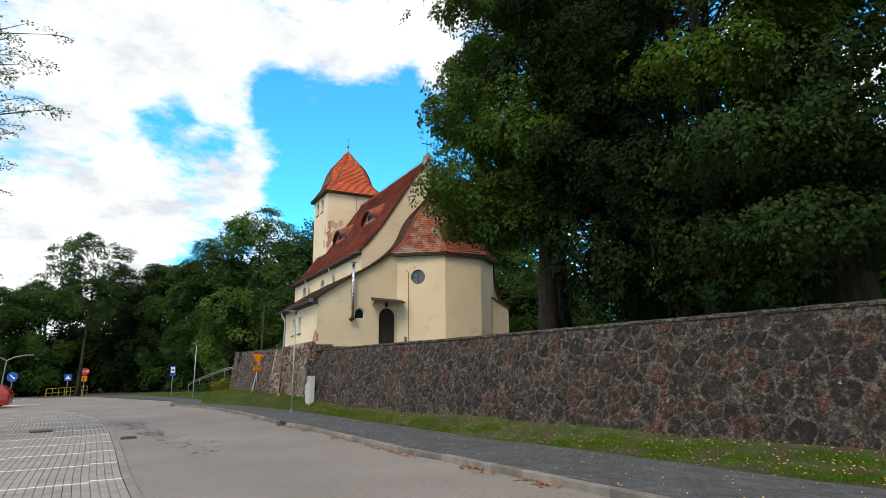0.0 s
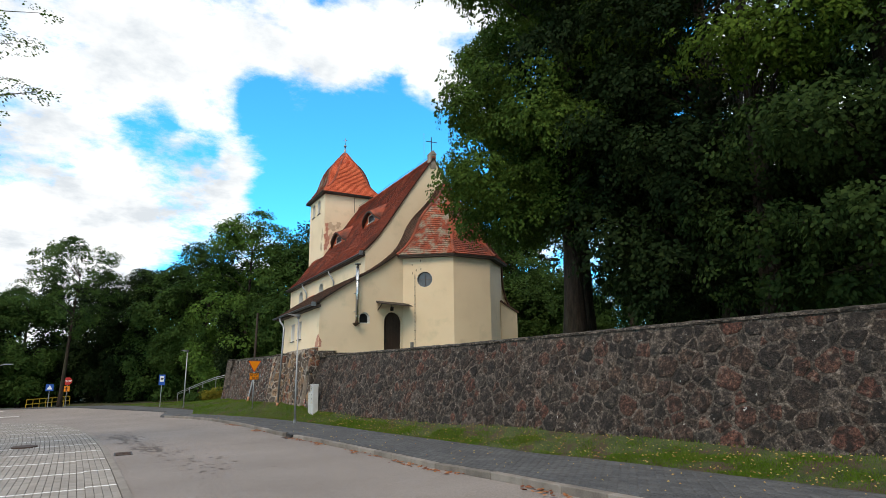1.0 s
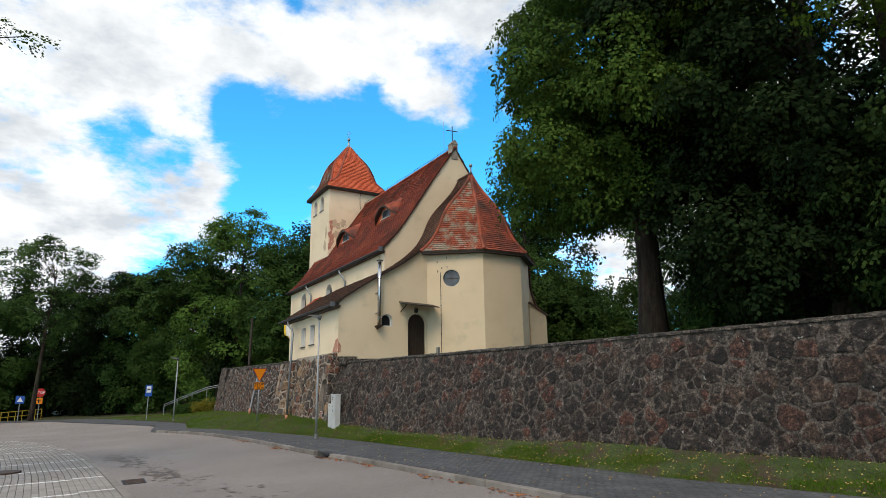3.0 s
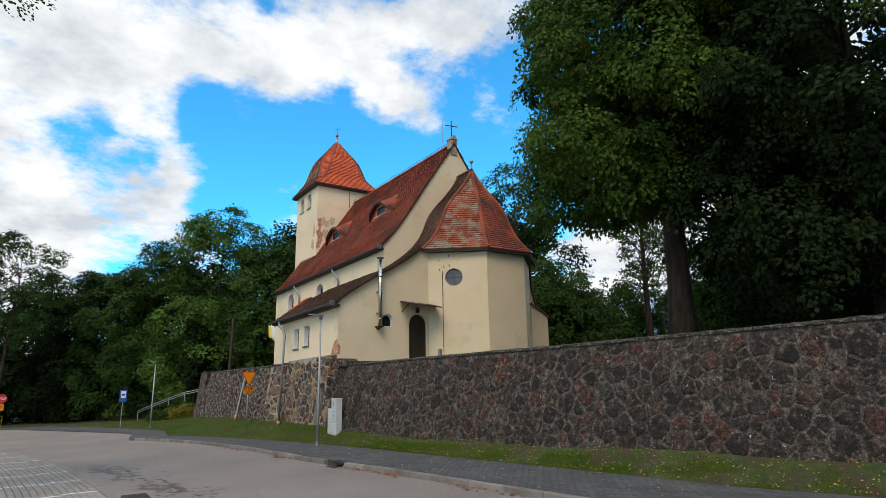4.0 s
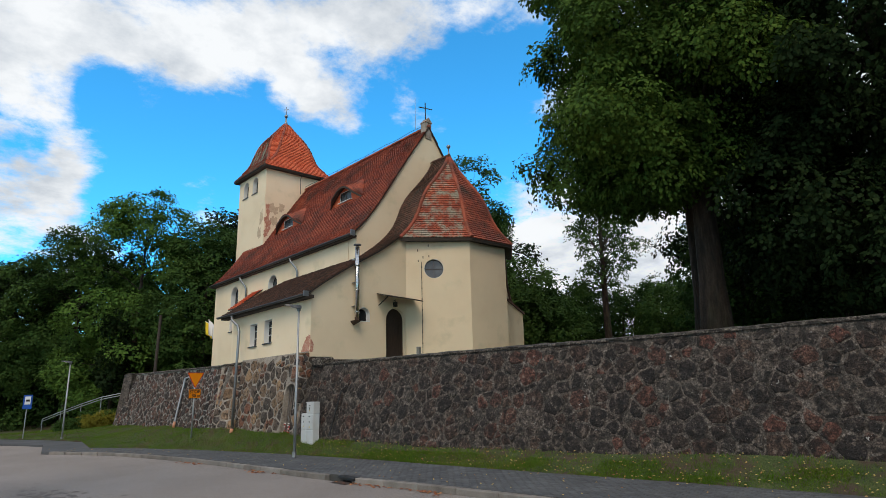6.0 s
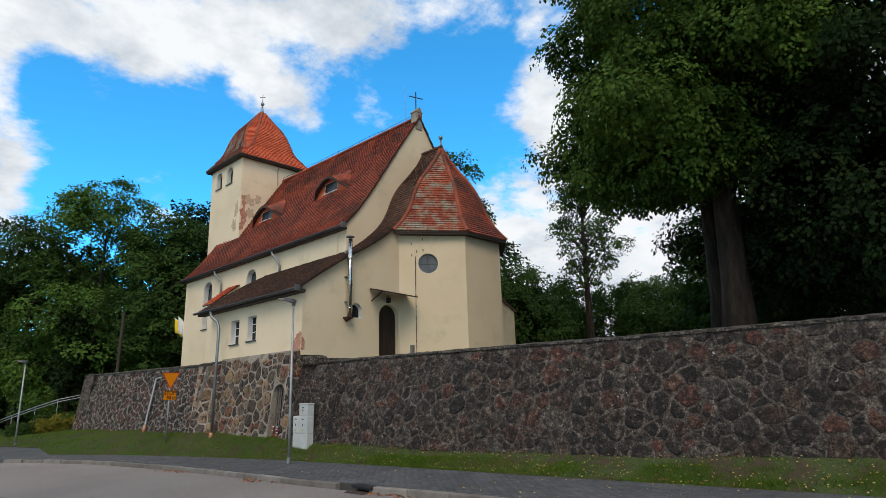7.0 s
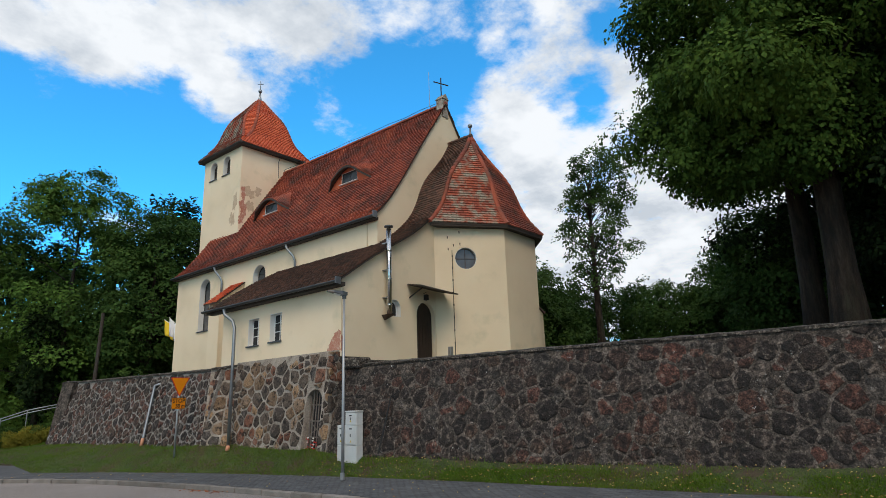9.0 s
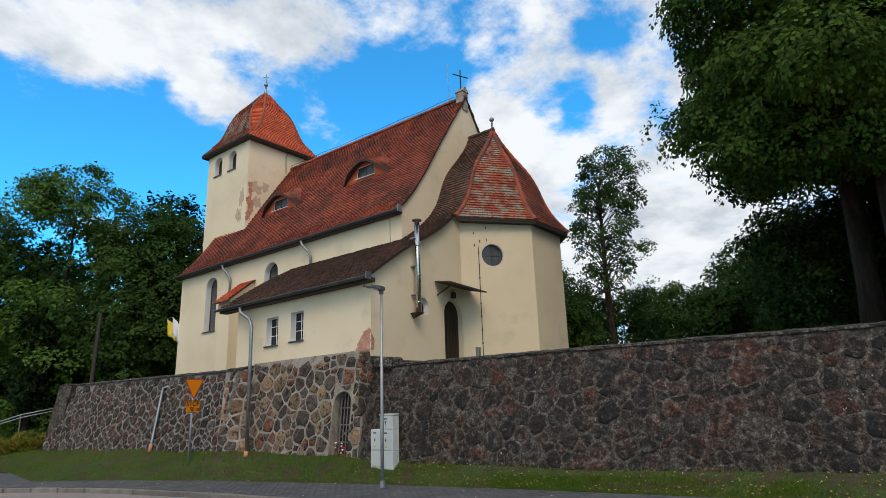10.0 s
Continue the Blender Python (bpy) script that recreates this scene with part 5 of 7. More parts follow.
def tower_ring(t):
    h = t
    r = float(np.interp(h, [p[0] for p in TP], [p[1] for p in TP]))
    c = float(np.interp(h, [p[0] for p in TP], [p[2] for p in TP]))
    pts = []
    for sx, sy, first in ((-1, 1, 1), (-1, -1, 0), (1, -1, 1), (1, 1, 0)):
        px = [Vector((sx * HX * r * (1 - c), sy * HY * r, 0)), Vector((sx * HX * r, sy * HY * r * (1 - c), 0))]
        pts += px if first else px[::-1]
    return [TC + p + Vector((0, 0, TZ - 0.02 + TH * h)) for p in pts]


for i in range(8):
    m = tile_bright if i in (2, 3) else tile_lichen if i == 1 else tile_mat
    tiled("roof", lambda s, t, i=i: tower_ring(t)[i].lerp(tower_ring(t)[(i + 1) % 8], s), m, church, "bell-shaped clay tile tower roof", course=0.13, width=0.165, seed=20 + i)
    if i in (1, 2, 3, 4, 0):
        ridge_tiles("hip", [tower_ring(0.12 + 0.86 * k / 20)[i] for k in range(21)], church, 0.075, 0.27, tile_mat)
bm = bmesh.new()
box(bm, TC.x - HX + 0.04, TC.x + HX - 0.04, TC.y - HY + 0.04, TC.y + HY - 0.04, TZ - 0.13, TZ - 0.06)
part("soffit", bm, soffit_mat, church, "dark timber tower eaves")
bm = bmesh.new()
top = TC + Vector((0, 0, TZ + TH - 0.1))
tube(bm, [top - Vector((0, 0, 0.15)), top + Vector((0, 0, 0.3)), top + Vector((0, 0, 0.6))], [0.2, 0.07, 0.04], 10)
bmesh.ops.create_uvsphere(bm, u_segments=12, v_segments=8, radius=0.12, matrix=Matrix.Translation(top + Vector((0, 0, 0.68))))
tube(bm, [top + Vector((0, 0, 0.75)), top + Vector((0, 0, 1.35))], 0.022, 8)
tube(bm, [top + Vector((-0.12, 0.12, 1.15)), top + Vector((0.12, -0.12, 1.15))], 0.02, 8)
part("tower_finial", bm, zinc, church, "tower finial with ball and vane", smooth=True)

for ob in church.children_recursive:
    if ob not in before_tower:
        ob["on_tower"] = True

# eyebrow dormers
def dormer(cy, x_base, half, rise):
    """A low curved dormer in the nave slope: swept tile brow over a dark edge, red tiled front, small two-light window."""
    zb = navez(x_base)
    over = 0.3
    def brow(y):
        u = min(1.0, abs(y - cy) / half)
        return rise * (0.55 * math.cos(u * math.pi / 2) ** 1.1 + 0.45 * (0.5 + 0.5 * math.cos(u * math.pi)))
    def lip(y):
        """The front edge of the brow, carried forward of the window wall."""
        return x_base - over * min(1.0, brow(y) / (0.45 * rise))
    def path(s, t):
        y = cy - half + 2 * half * s
        h = brow(y)
        x0, z0 = lip(y), zb + h - 0.04
        run = max(0.05, h * 1.15)
        x1 = x_base + run
        return Vector((x0 + (x1 - x0) * t, y, z0 + 0.02 + (navez(x1) - z0) * (0.72 * t + 0.28 * t * t)))
    ob = tiled("dormer_roof", path, tile_mat, church, "eyebrow dormer with a swept tile brow", course=0.15, width=0.17, seed=int(cy), thick=0.09)
    # dark timber edge under the lip
    verts, faces = [], []
    k = 30
    for i in range(k + 1):
        y = cy - half + 2 * half * i / k
        x, z = lip(y), zb + brow(y) - 0.02
        verts += [(x - 0.02, y, z), (x - 0.02, y, z - 0.09), (x + 0.09, y, z - 0.09), (x + 0.09, y, z)]
    for i in range(k):
        for c in range(4):
            faces.append((4 * i + c, 4 * i + (c + 1) % 4, 4 * i + 4 + (c + 1) % 4, 4 * i + 4 + c))
    raw("lip", verts, faces, soffit_mat, ob, "dark edge of the brow")
    span = half * 0.93
    front = [(cy - span + 2 * span * i / 24, zb + max(0.02, brow(cy - span + 2 * span * i / 24) - 0.04)) for i in range(25)]
    loops = [[(front[0][0], zb - 0.12), (front[-1][0], zb - 0.12)] + front[::-1]]
    hole = [(cy - 0.5, zb + 0.1), (cy + 0.5, zb + 0.1), (cy + 0.46, zb + rise * 0.74), (cy - 0.46, zb + rise * 0.74)]
    loops.append(hole)
    part("dormer_front", pierced(loops, (x_base - 0.04, 0, 0), Y, Z, X * 0.1), tile_bright, ob, "brick-red dormer front")
    window(church, "window", hole, (x_base - 0.04, 0, 0), Y, Z, X, 0.03, (0.5,), (), sill=False, frame_mat=soffit_mat, frame_w=0.055, pane=pale_glass)
    bm = bmesh.new()
    box(bm, x_base - 0.14, x_base + 0.02, cy - 0.56, cy + 0.56, zb + 0.05, zb + 0.08, 0.006)
    part("sill", bm, white_paint, ob, "white window sill")


dormer(33.95, 12.68, 1.42, 0.8)
dormer(39.4, 12.62, 1.5, 0.8)

# tile-capped buttress on the nave wall
bm = bmesh.new()
vs = [(9.72, BASE), (10.79, BASE), (10.79, 7.15), (9.72, 6.3)]
pr = [[bm.verts.new((x, y, z)) for x, z in vs] for y in (38.6, 39.4)]
bm.faces.new(pr[0])
bm.faces.new(pr[1][::-1])
for i in range(4):
    bm.faces.new((pr[0][i], pr[1][i], pr[1][(i + 1) % 4], pr[0][(i + 1) % 4]))
part("buttress", bm, plaster, church)
tiled("buttress_roof", lambda s, t: Vector((9.5 + 1.29 * t, 38.5 + 1.0 * s, 6.2 + 1.02 * t)), tile_bright, church, "small bright tile cap of the buttress", seed=31)

# plaster scars: bare brick at the vestry corner and by the tower foot
def scar(name, centre, u, v, n, size_u, size_v, material, seed, count=44):
    rng = random.Random(seed)
    c, u, v, n = Vector(centre), Vector(u), Vector(v), Vector(n)
    pts = []
    for k in range(count):
        a = 2 * math.pi * k / count
        r = 0.68 + 0.17 * math.sin(2 * a + seed) + 0.12 * math.sin(5 * a + 2.1 * seed) + 0.06 * math.sin(11 * a + seed) + rng.uniform(-0.06, 0.06)
        pts.append((size_u * r * math.cos(a), size_v * r * math.sin(a)))
    ob = part(name, pierced([pts], c + n * (0.005 + 0.0012 * seed), u, v, n * -0.004), material, church, "patch where the plaster has come away")
    if c.z > 9.0:
        ob["on_tower"] = True
    return ob


def ragged(name, outline, origin, u, v, n, material, seed, jag=0.035):
    """A bare patch with a torn edge, from a rough outline in (u, v)."""
    rng = random.Random(seed)
    pts = []
    for (a0, b0), (a1, b1) in zip(outline, outline[1:] + outline[:1]):
        steps = max(2, int(math.hypot(a1 - a0, b1 - b0) / 0.06))
        for k in range(steps):
            pts.append((a0 + (a1 - a0) * k / steps + rng.uniform(-jag, jag), b0 + (b1 - b0) * k / steps + rng.uniform(-jag, jag)))
    return part(name, pierced([pts], Vector(origin) + Vector(n) * (0.004 + 0.0012 * seed), Vector(u), Vector(v), Vector(n) * -0.003), material, church, "patch where the plaster has come away")


ragged("plaster_scar", [(29.8, 3.2), (29.66, 3.5), (29.42, 3.82), (29.26, 3.92), (29.16, 3.86), (29.17, 3.3), (29.3, 3.22)], (8.0, 0, 0), Y, Z, -X, bare_brick, 1)
ragged("plaster_scar", [(8.0, 3.26), (8.0, 3.84), (8.06, 3.7), (8.14, 3.55), (8.12, 3.3)], (0, ANNEX_Y, 0), X, Z, -Y, bare_brick, 2, 0.015)
scar("plaster_scar", (12.22, TY0, 11.55), X, Z, -Y, 0.27, 0.62, bare_brick, 9)
scar("plaster_scar", (12.2, TY0, 12.3), X, Z, -Y, 0.2, 0.5, bare_brick, 4)
scar("plaster_scar", (12.14, TY0, 10.95), X, Z, -Y, 0.22, 0.4, bare_brick, 6)
scar("plaster_scar", (12.5, TY0, 12.45), X, Z, -Y, 0.5, 0.42, grey_scar, 3)
scar("plaster_scar", (13.05, TY0, 12.6), X, Z, -Y, 0.34, 0.3, grey_scar, 5)
scar("plaster_scar", (12.6, TY0, 11.7), X, Z, -Y, 0.3, 0.5, grey_scar, 8)
scar("plaster_scar", (TX0, 42.15, 11.9), Y, Z, -X, 0.24, 0.75, grey_scar, 2)
scar("plaster_scar", (TX0, 42.35, 11.0), Y, Z, -X, 0.3, 0.6, grey_scar, 1)
# cable down the apse face
bm = bmesh.new()
ca = Vector((12.9, 28.73, 0)) - ai * 0.03
tube(bm, [ca + Vector((0, 0, 3.0)), ca + Vector((0, 0, 7.05))], 0.012, 6)
for k in range(9):
    z = 3.2 + 0.45 * k
    tube(bm, [ca + Vector((0, 0, z)), ca + Vector((0, 0, z + 0.06))], 0.022, 6)
part("lightning_cable", bm, black_iron, church, "thin dark cable with clips")
# conductor wire carried along the ridge on small stands
bm = bmesh.new()
tube(bm, [(RIDGE_X - 0.05, 30.9 + 11.2 * k / 12, 14.56 + 0.03 * math.sin(2.3 * k)) for k in range(13)], 0.012, 5)
for k in range(7):
    tube(bm, [(RIDGE_X - 0.05, 31.2 + 1.75 * k, 14.38), (RIDGE_X - 0.05, 31.2 + 1.75 * k, 14.57)], 0.012, 5)
part("conductor", bm, gutter_mat, church, "thin lightning conductor along the ridge")
bm = bmesh.new()
tube(bm, [(14.28, TY0 - 0.03, 13.7), (14.24, TY0 - 0.03, 14.6), (14.2, TY0 - 0.35, 15.0)], 0.016, 6)
ob = part("conductor", bm, gutter_mat, church, "thin lightning conductor on the tower")
ob["on_tower"] = True
# wall ties and small vents in the apse face
for along_m, z in ((0.5, 7.55), (0.52, 7.1), (0.72, 7.25), (0.95, 7.75), (0.97, 7.3)):
    c = Vector((*APSE[0], 0)) + ad * along_m + Vector((0, 0, z))
    bm = bmesh.new()
    box(bm, -0.018, 0.018, -0.012, 0.03, -0.05, 0.05, 0.006, Matrix.Translation(c) @ Matrix.Rotation(math.atan2(ad.y, ad.x), 4, "Z"))
    part("wall_tie", bm, rust_iron, church)
# flags on the nave corner
flags = thing("church_flag", "yellow and white cloth flags on the nave corner", "flag", at=(10.8, 44.2, 5.3))
for nm, mt, tip, drop in (("yellow_cloth", flag_yellow, (10.2, 45.0, 5.95), 0.7), ("white_cloth", flag_white, (10.15, 44.4, 6.0), 0.8)):
    bm = bmesh.new()
    tube(bm, [(10.8, 44.1, 5.25), tip], 0.014, 6)
    part("pole", bm, white_paint, flags)
    verts, faces = [], []
    a, b = Vector((10.8, 44.1, 5.25)), Vector(tip)
    for i in range(9):
        p = a.lerp(b, 0.35 + 0.65 * i / 8)
        for j in range(7):
            d = j / 6
            verts.append((p.x + 0.05 * math.sin(i * 1.6 + d), p.y + 0.06 * math.cos(i * 1.9) * d - 0.12 * d * (i / 8 - 0.5), p.z - drop * d))
    for i in range(8):
        faces += [(i * 7 + j, i * 7 + j + 1, i * 7 + j + 8, i * 7 + j + 7) for j in range(6)]
    ob = raw(nm, verts, faces, mt, flags, smooth=True)
    sol = ob.modifiers.new("thick", "SOLIDIFY")
    sol.thickness = 0.006

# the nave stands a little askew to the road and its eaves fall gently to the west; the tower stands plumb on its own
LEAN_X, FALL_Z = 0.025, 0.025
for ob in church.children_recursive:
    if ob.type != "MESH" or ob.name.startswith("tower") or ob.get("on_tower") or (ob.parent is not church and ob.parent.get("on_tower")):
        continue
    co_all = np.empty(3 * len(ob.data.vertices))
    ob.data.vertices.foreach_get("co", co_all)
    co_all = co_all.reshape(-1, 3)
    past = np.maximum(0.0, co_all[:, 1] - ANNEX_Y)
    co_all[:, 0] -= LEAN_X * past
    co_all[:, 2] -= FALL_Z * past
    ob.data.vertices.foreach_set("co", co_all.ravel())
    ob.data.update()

# ---- street things ----
def text_bars(name, bm_rects, origin, u, v, n, material, parent):
    o, u, v, n = Vector(origin), Vector(u), Vector(v), Vector(n)
    bm = bmesh.new()
    for a0, a1, b0, b1 in bm_rects:
        f = [bm.verts.new(o + u * a + v * b + n * d) for d in (0.0015, 0.004) for a, b in ((a0, b0), (a1, b0), (a1, b1), (a0, b1))]
        bm.faces.new(f[4:])
        for i in range(4):
            bm.faces.new((f[i], f[(i + 1) % 4], f[4 + (i + 1) % 4], f[4 + i]))
    return part(name, bm, material, parent)


def lettering(name, words, size, m, material, parent):
    cu = bpy.data.curves.new(name, "FONT")
    cu.body, cu.size, cu.align_x, cu.align_y, cu.extrude, cu.offset = words, size, "CENTER", "CENTER", 0.001, 0.004
    tmp = bpy.data.objects.new(name, cu)
    scene.collection.objects.link(tmp)
    me = bpy.data.meshes.new_from_object(tmp.evaluated_get(bpy.context.evaluated_depsgraph_get()))
    bpy.data.objects.remove(tmp)
    me.name = name
    me.transform(m)
    me.materials.clear()
    me.materials.append(material)
    return finish(new(name, me), parent, "")


def plate(bm, outline, centre, u, v, n, thick=0.004):
    c, u, v, n = Vector(centre), Vector(u), Vector(v), Vector(n)
    fr = [bm.verts.new(c + u * a + v * b + n * thick) for a, b in outline]
    bk = [bm.verts.new(c + u * a + v * b) for a, b in outline]
    bm.faces.new(fr)
    bm.faces.new(bk[::-1])
    k = len(outline)
    for i in range(k):
        bm.faces.new((bk[i], bk[(i + 1) % k], fr[(i + 1) % k], fr[i]))


def round_tri(half, r, flip=-1):
    """A triangle with rounded corners, point down when flip is -1."""
    h = half * math.sqrt(3)
    pts = [(-half, h / 3), (half, h / 3), (0, -2 * h / 3)]
    if flip > 0:
        pts = [(a, -b) for a, b in pts]
    res = []
    for i in range(3):
        p, q, o = Vector(pts[i]), Vector(pts[i - 1]), Vector(pts[(i + 1) % 3])
        a, b = p + (q - p).normalized() * r * 1.7, p + (o - p).normalized() * r * 1.7
        for k in range(5):
            t = k / 4
            w = a.lerp(p, t).lerp(p.lerp(b, t), t)
            res.append((w.x, w.y))
    return res


def post(bm, x, y, z0, z1, r, lean=(0, 0)):
    tube(bm, [(x, y, z0), (x + lean[0], y + lean[1], z1)], r, 12)


# give-way sign with its distance plate
SX, SY, SZ = 6.3, 35.2, 0.16
fx = Vector((1, 0.18, 0)).normalized()
fn = Vector((0.18, -1, 0)).normalized()
yield_sign = thing("give_way_sign", "orange triangular give-way sign over a small distance plate", "road sign", at=(SX, SY, SZ))
bm = bmesh.new()
post(bm, SX, SY + 0.04, SZ - 0.3, 2.75, 0.03)
part("post", bm, galv, yield_sign, "grey steel post", smooth=True)
bm = bmesh.new()
plate(bm, round_tri(0.36, 0.03), (SX, SY, 2.54), fx, Z, fn)
tri = part("triangle", bm, sign_red, yield_sign, "red rim of the triangle")
bm = bmesh.new()
plate(bm, round_tri(0.315, 0.022), Vector((SX, SY, 2.543)) + fn * 0.003, fx, Z, fn)
part("field", bm, sign_orange, tri, "orange field")
bm = bmesh.new()
plate(bm, [(-0.26, -0.18), (0.26, -0.18), (0.26, 0.18), (-0.26, 0.18)], (SX, SY, 1.92), fx, Z, fn)
dist_plate = part("distance_plate", bm, sign_orange, yield_sign, "orange plate with black letters")
turn_sign = Matrix((( *(fx[0], 0, fn[0]), 0), (*(fx[1], 0, fn[1]), 0), (0, 1, 0, 0), (0, 0, 0, 1)))
lettering("letters", "STOP", 0.19, Matrix.Translation(Vector((SX, SY, 1.995)) + fn * 0.006) @ turn_sign, sign_black, dist_plate)
lettering("letters", "50 m", 0.17, Matrix.Translation(Vector((SX, SY, 1.83)) + fn * 0.006 + fx * 0.06) @ turn_sign, sign_black, dist_plate)
text_bars("rim", [(-0.26, 0.26, -0.18, -0.168), (-0.26, 0.26, 0.168, 0.18), (-0.26, -0.248, -0.18, 0.18), (0.248, 0.26, -0.18, 0.18)], Vector((SX, SY, 1.92)) + fn * 0.003, fx, Z, fn, sign_black, dist_plate)


# street lamps with a flat head
def street_lamp(x, y, z, height, head_way, name_label):
    lamp = thing("street_lamp", name_label, "street lamp", group="flat-headed street lamps", at=(x, y, z))
    w = Vector((*head_way, 0)).normalized()
    s = Vector((-w.y, w.x, 0))
    bm = bmesh.new()
    tube(bm, [(x, y, z - 0.4), (x, y, z + 1.2), (x, y, z + height)], [0.042, 0.04, 0.03], 14)
    part("pole", bm, galv, lamp, "galvanised steel pole", smooth=True)
    bm = bmesh.new()
    tube(bm, [(x, y, z - 0.1), (x, y, z + 0.05)], 0.06, 14)
    part("collar", bm, galv, lamp)
    bm = bmesh.new()
    tube(bm, [(x, y, z + height - 0.12), (x, y, z + height + 0.02)], 0.055, 14)
    part("spigot", bm, gutter_mat, lamp)
    bm = bmesh.new()
    top = Vector((x, y, z + height))
    rows = []
    for d, half, lo, hi in ((-0.08, 0.05, -0.03, 0.05), (0.06, 0.1, -0.03, 0.075), (0.28, 0.12, 0.03, 0.085), (0.44, 0.08, 0.06, 0.09)):
        c = top + w * d
        rows.append([bm.verts.new(c + s * half * a + Vector((0, 0, b))) for a, b in ((-1, lo), (1, lo), (0.8, hi), (-0.8, hi))])
    bm.faces.new(rows[0])
    bm.faces.new(rows[-1][::-1])
    for a, b in zip(rows, rows[1:]):
        for i in range(4):
            bm.faces.new((a[i], a[(i + 1) % 4], b[(i + 1) % 4], b[i]))
    head = part("head", bm, gutter_mat, lamp, "flat grey lamp head")
    bm = bmesh.new()
    q = [top + w * d + s * h + Vector((0, 0, zz - 0.006)) for d, h, zz in ((0.1, -0.08, -0.02), (0.1, 0.08, -0.02), (0.27, 0.09, 0.024), (0.27, -0.09, 0.024))]
    plate(bm, [(0, 0), (0.17, 0), (0.17, 0.16), (0, 0.16)], q[0], (q[3] - q[0]).normalized(), (q[1] - q[0]).normalized(), (0, 0, -1))
    part("lens", bm, white_paint, head, "milky lens")
    return lamp


street_lamp(6.5, 27.3, 0.13, 4.42, (-0.85, 0.5), "slender galvanised street lamp with a flat head in the grass verge")
street_lamp(3.94, 46.45, -0.16, 3.78, (-0.8, 0.6), "slender galvanised street lamp on the far verge")

# electricity cabinets against the wall, doors to the road
cabinet = thing("electric_cabinet", "pale grey plastic electricity cabinet beside the stone wall", "utility cabinet", at=(7.5, 28.2, 0.36))
CX, CY, CZ = 7.42, 27.83, 0.36
for y0, y1, deep, boxes in ((CY, CY + 0.44, 0.24, ((-0.3, 0.35, "plinth"), (0.352, 0.86, "body"), (0.863, 1.2, "meter_box"))), (CY + 0.445, CY + 0.76, 0.22, ((-0.3, 0.35, "plinth"), (0.352, 0.86, "body")))):
    for z0, z1, nm in boxes:
        bm = bmesh.new()
        box(bm, CX, CX + deep, y0, y1, CZ + z0, CZ + z1, 0.012)
        own = part(nm, bm, cabinet_mat, cabinet)
        if nm == "plinth":
            continue
        bm = bmesh.new()
        box(bm, CX - 0.009, CX - 0.001, y0 + 0.025, y1 - 0.025, CZ + z0 + 0.03, CZ + z1 - 0.03, 0.003)
        part("door", bm, cabinet_mat, own)
        bm = bmesh.new()
        ym, zm = (y0 + y1) / 2, CZ + (z0 + z1) / 2
        box(bm, CX - 0.018, CX - 0.01, ym - 0.02, ym + 0.02, zm - 0.035, zm + 0.035, 0.004)
        part("lock", bm, gutter_mat, own)
        bm = bmesh.new()
        box(bm, CX - 0.013, CX - 0.0095, ym - 0.05, ym + 0.05, CZ + z1 - 0.1, CZ + z1 - 0.07)
        part("label_plate", bm, sign_black, own)
        bm = bmesh.new()
        plate(bm, round_tri(0.035, 0.004, 1), (CX - 0.0095, ym, CZ + z0 + 0.1), (0, -1, 0), Z, (-1, 0, 0), 0.002)
        part("warning_mark", bm, yellow_paint, own)
    if len(boxes) == 3:
        bm = bmesh.new()
        box(bm, CX - 0.02, CX + deep + 0.01, y0 - 0.015, y1 + 0.015, CZ + 1.202, CZ + 1.235, 0.01)
        part("lid", bm, cabinet_mat, cabinet)

# rain pipe leaning on the far wall
drain_pipe = thing("drain_pipe", "grey drainpipe leaning down the retaining wall with a terracotta foot", "pipe", at=(6.67, 38.35, 0.48))
bm = bmesh.new()
pa, pb = Vector((7.14, 38.8, 2.58)), Vector((6.7, 38.4, 0.78))
tube(bm, [pa + Vector((0.4, -0.3, 0.06)), pa + Vector((0.12, -0.08, 0.05)), pa, pa.lerp(pb, 0.1), pb, pb + Vector((-0.03, -0.02, -0.12))], 0.05, 12)
part("pipe", bm, zinc, drain_pipe, smooth=True)
bm = bmesh.new()
tube(bm, [pb + Vector((-0.02, -0.01, -0.06)), pb + Vector((-0.07, -0.03, -0.33))], 0.06, 12)
part("foot", bm, pipe_pink, drain_pipe, "terracotta foot", smooth=True)
# cable conduit on the main wall
conduit = thing("wall_conduit", "thin dark conduit running up the stone wall", "pipe", at=(7.7, 27.0, 0.5))
bm = bmesh.new()
MA, MB = (11.5, -13.4), (7.56, 29.2)
tube(bm, [wall_point(MA, MB, main_s(27.25), 0.5, 0.09), wall_point(MA, MB, main_s(27.1), 1.9, 0.09), wall_point(MA, MB, main_s(26.85), 2.05, 0.09)], 0.02, 8)
part("tube", bm, black_iron, conduit)

# bus stop
bus = thing("bus_stop_sign", "blue and white bus stop sign on a thin post", "road sign", at=(2.62, 48.75, -0.15))
bm = bmesh.new()
post(bm, 2.62, 48.75, -0.4, 2.0, 0.027)
part("post", bm, galv, bus)
bm = bmesh.new()
plate(bm, [(-0.2, -0.36), (0.2, -0.36), (0.2, 0.36), (-0.2, 0.36)], (2.62, 48.71, 1.66), (1, 0.05, 0), Z, (0.05, -1, 0))
bp = part("board", bm, sign_blue, bus)
text_bars("panel", [(-0.13, 0.13, -0.13, 0.28)], (2.62, 48.705, 1.66), (1, 0.05, 0), Z, (0.05, -1, 0), sign_white, bp)
text_bars("symbol", [(-0.09, 0.09, 0.02, 0.12)], (2.62, 48.7, 1.66), (1, 0.05, 0), Z, (0.05, -1, 0), sign_black, bp)

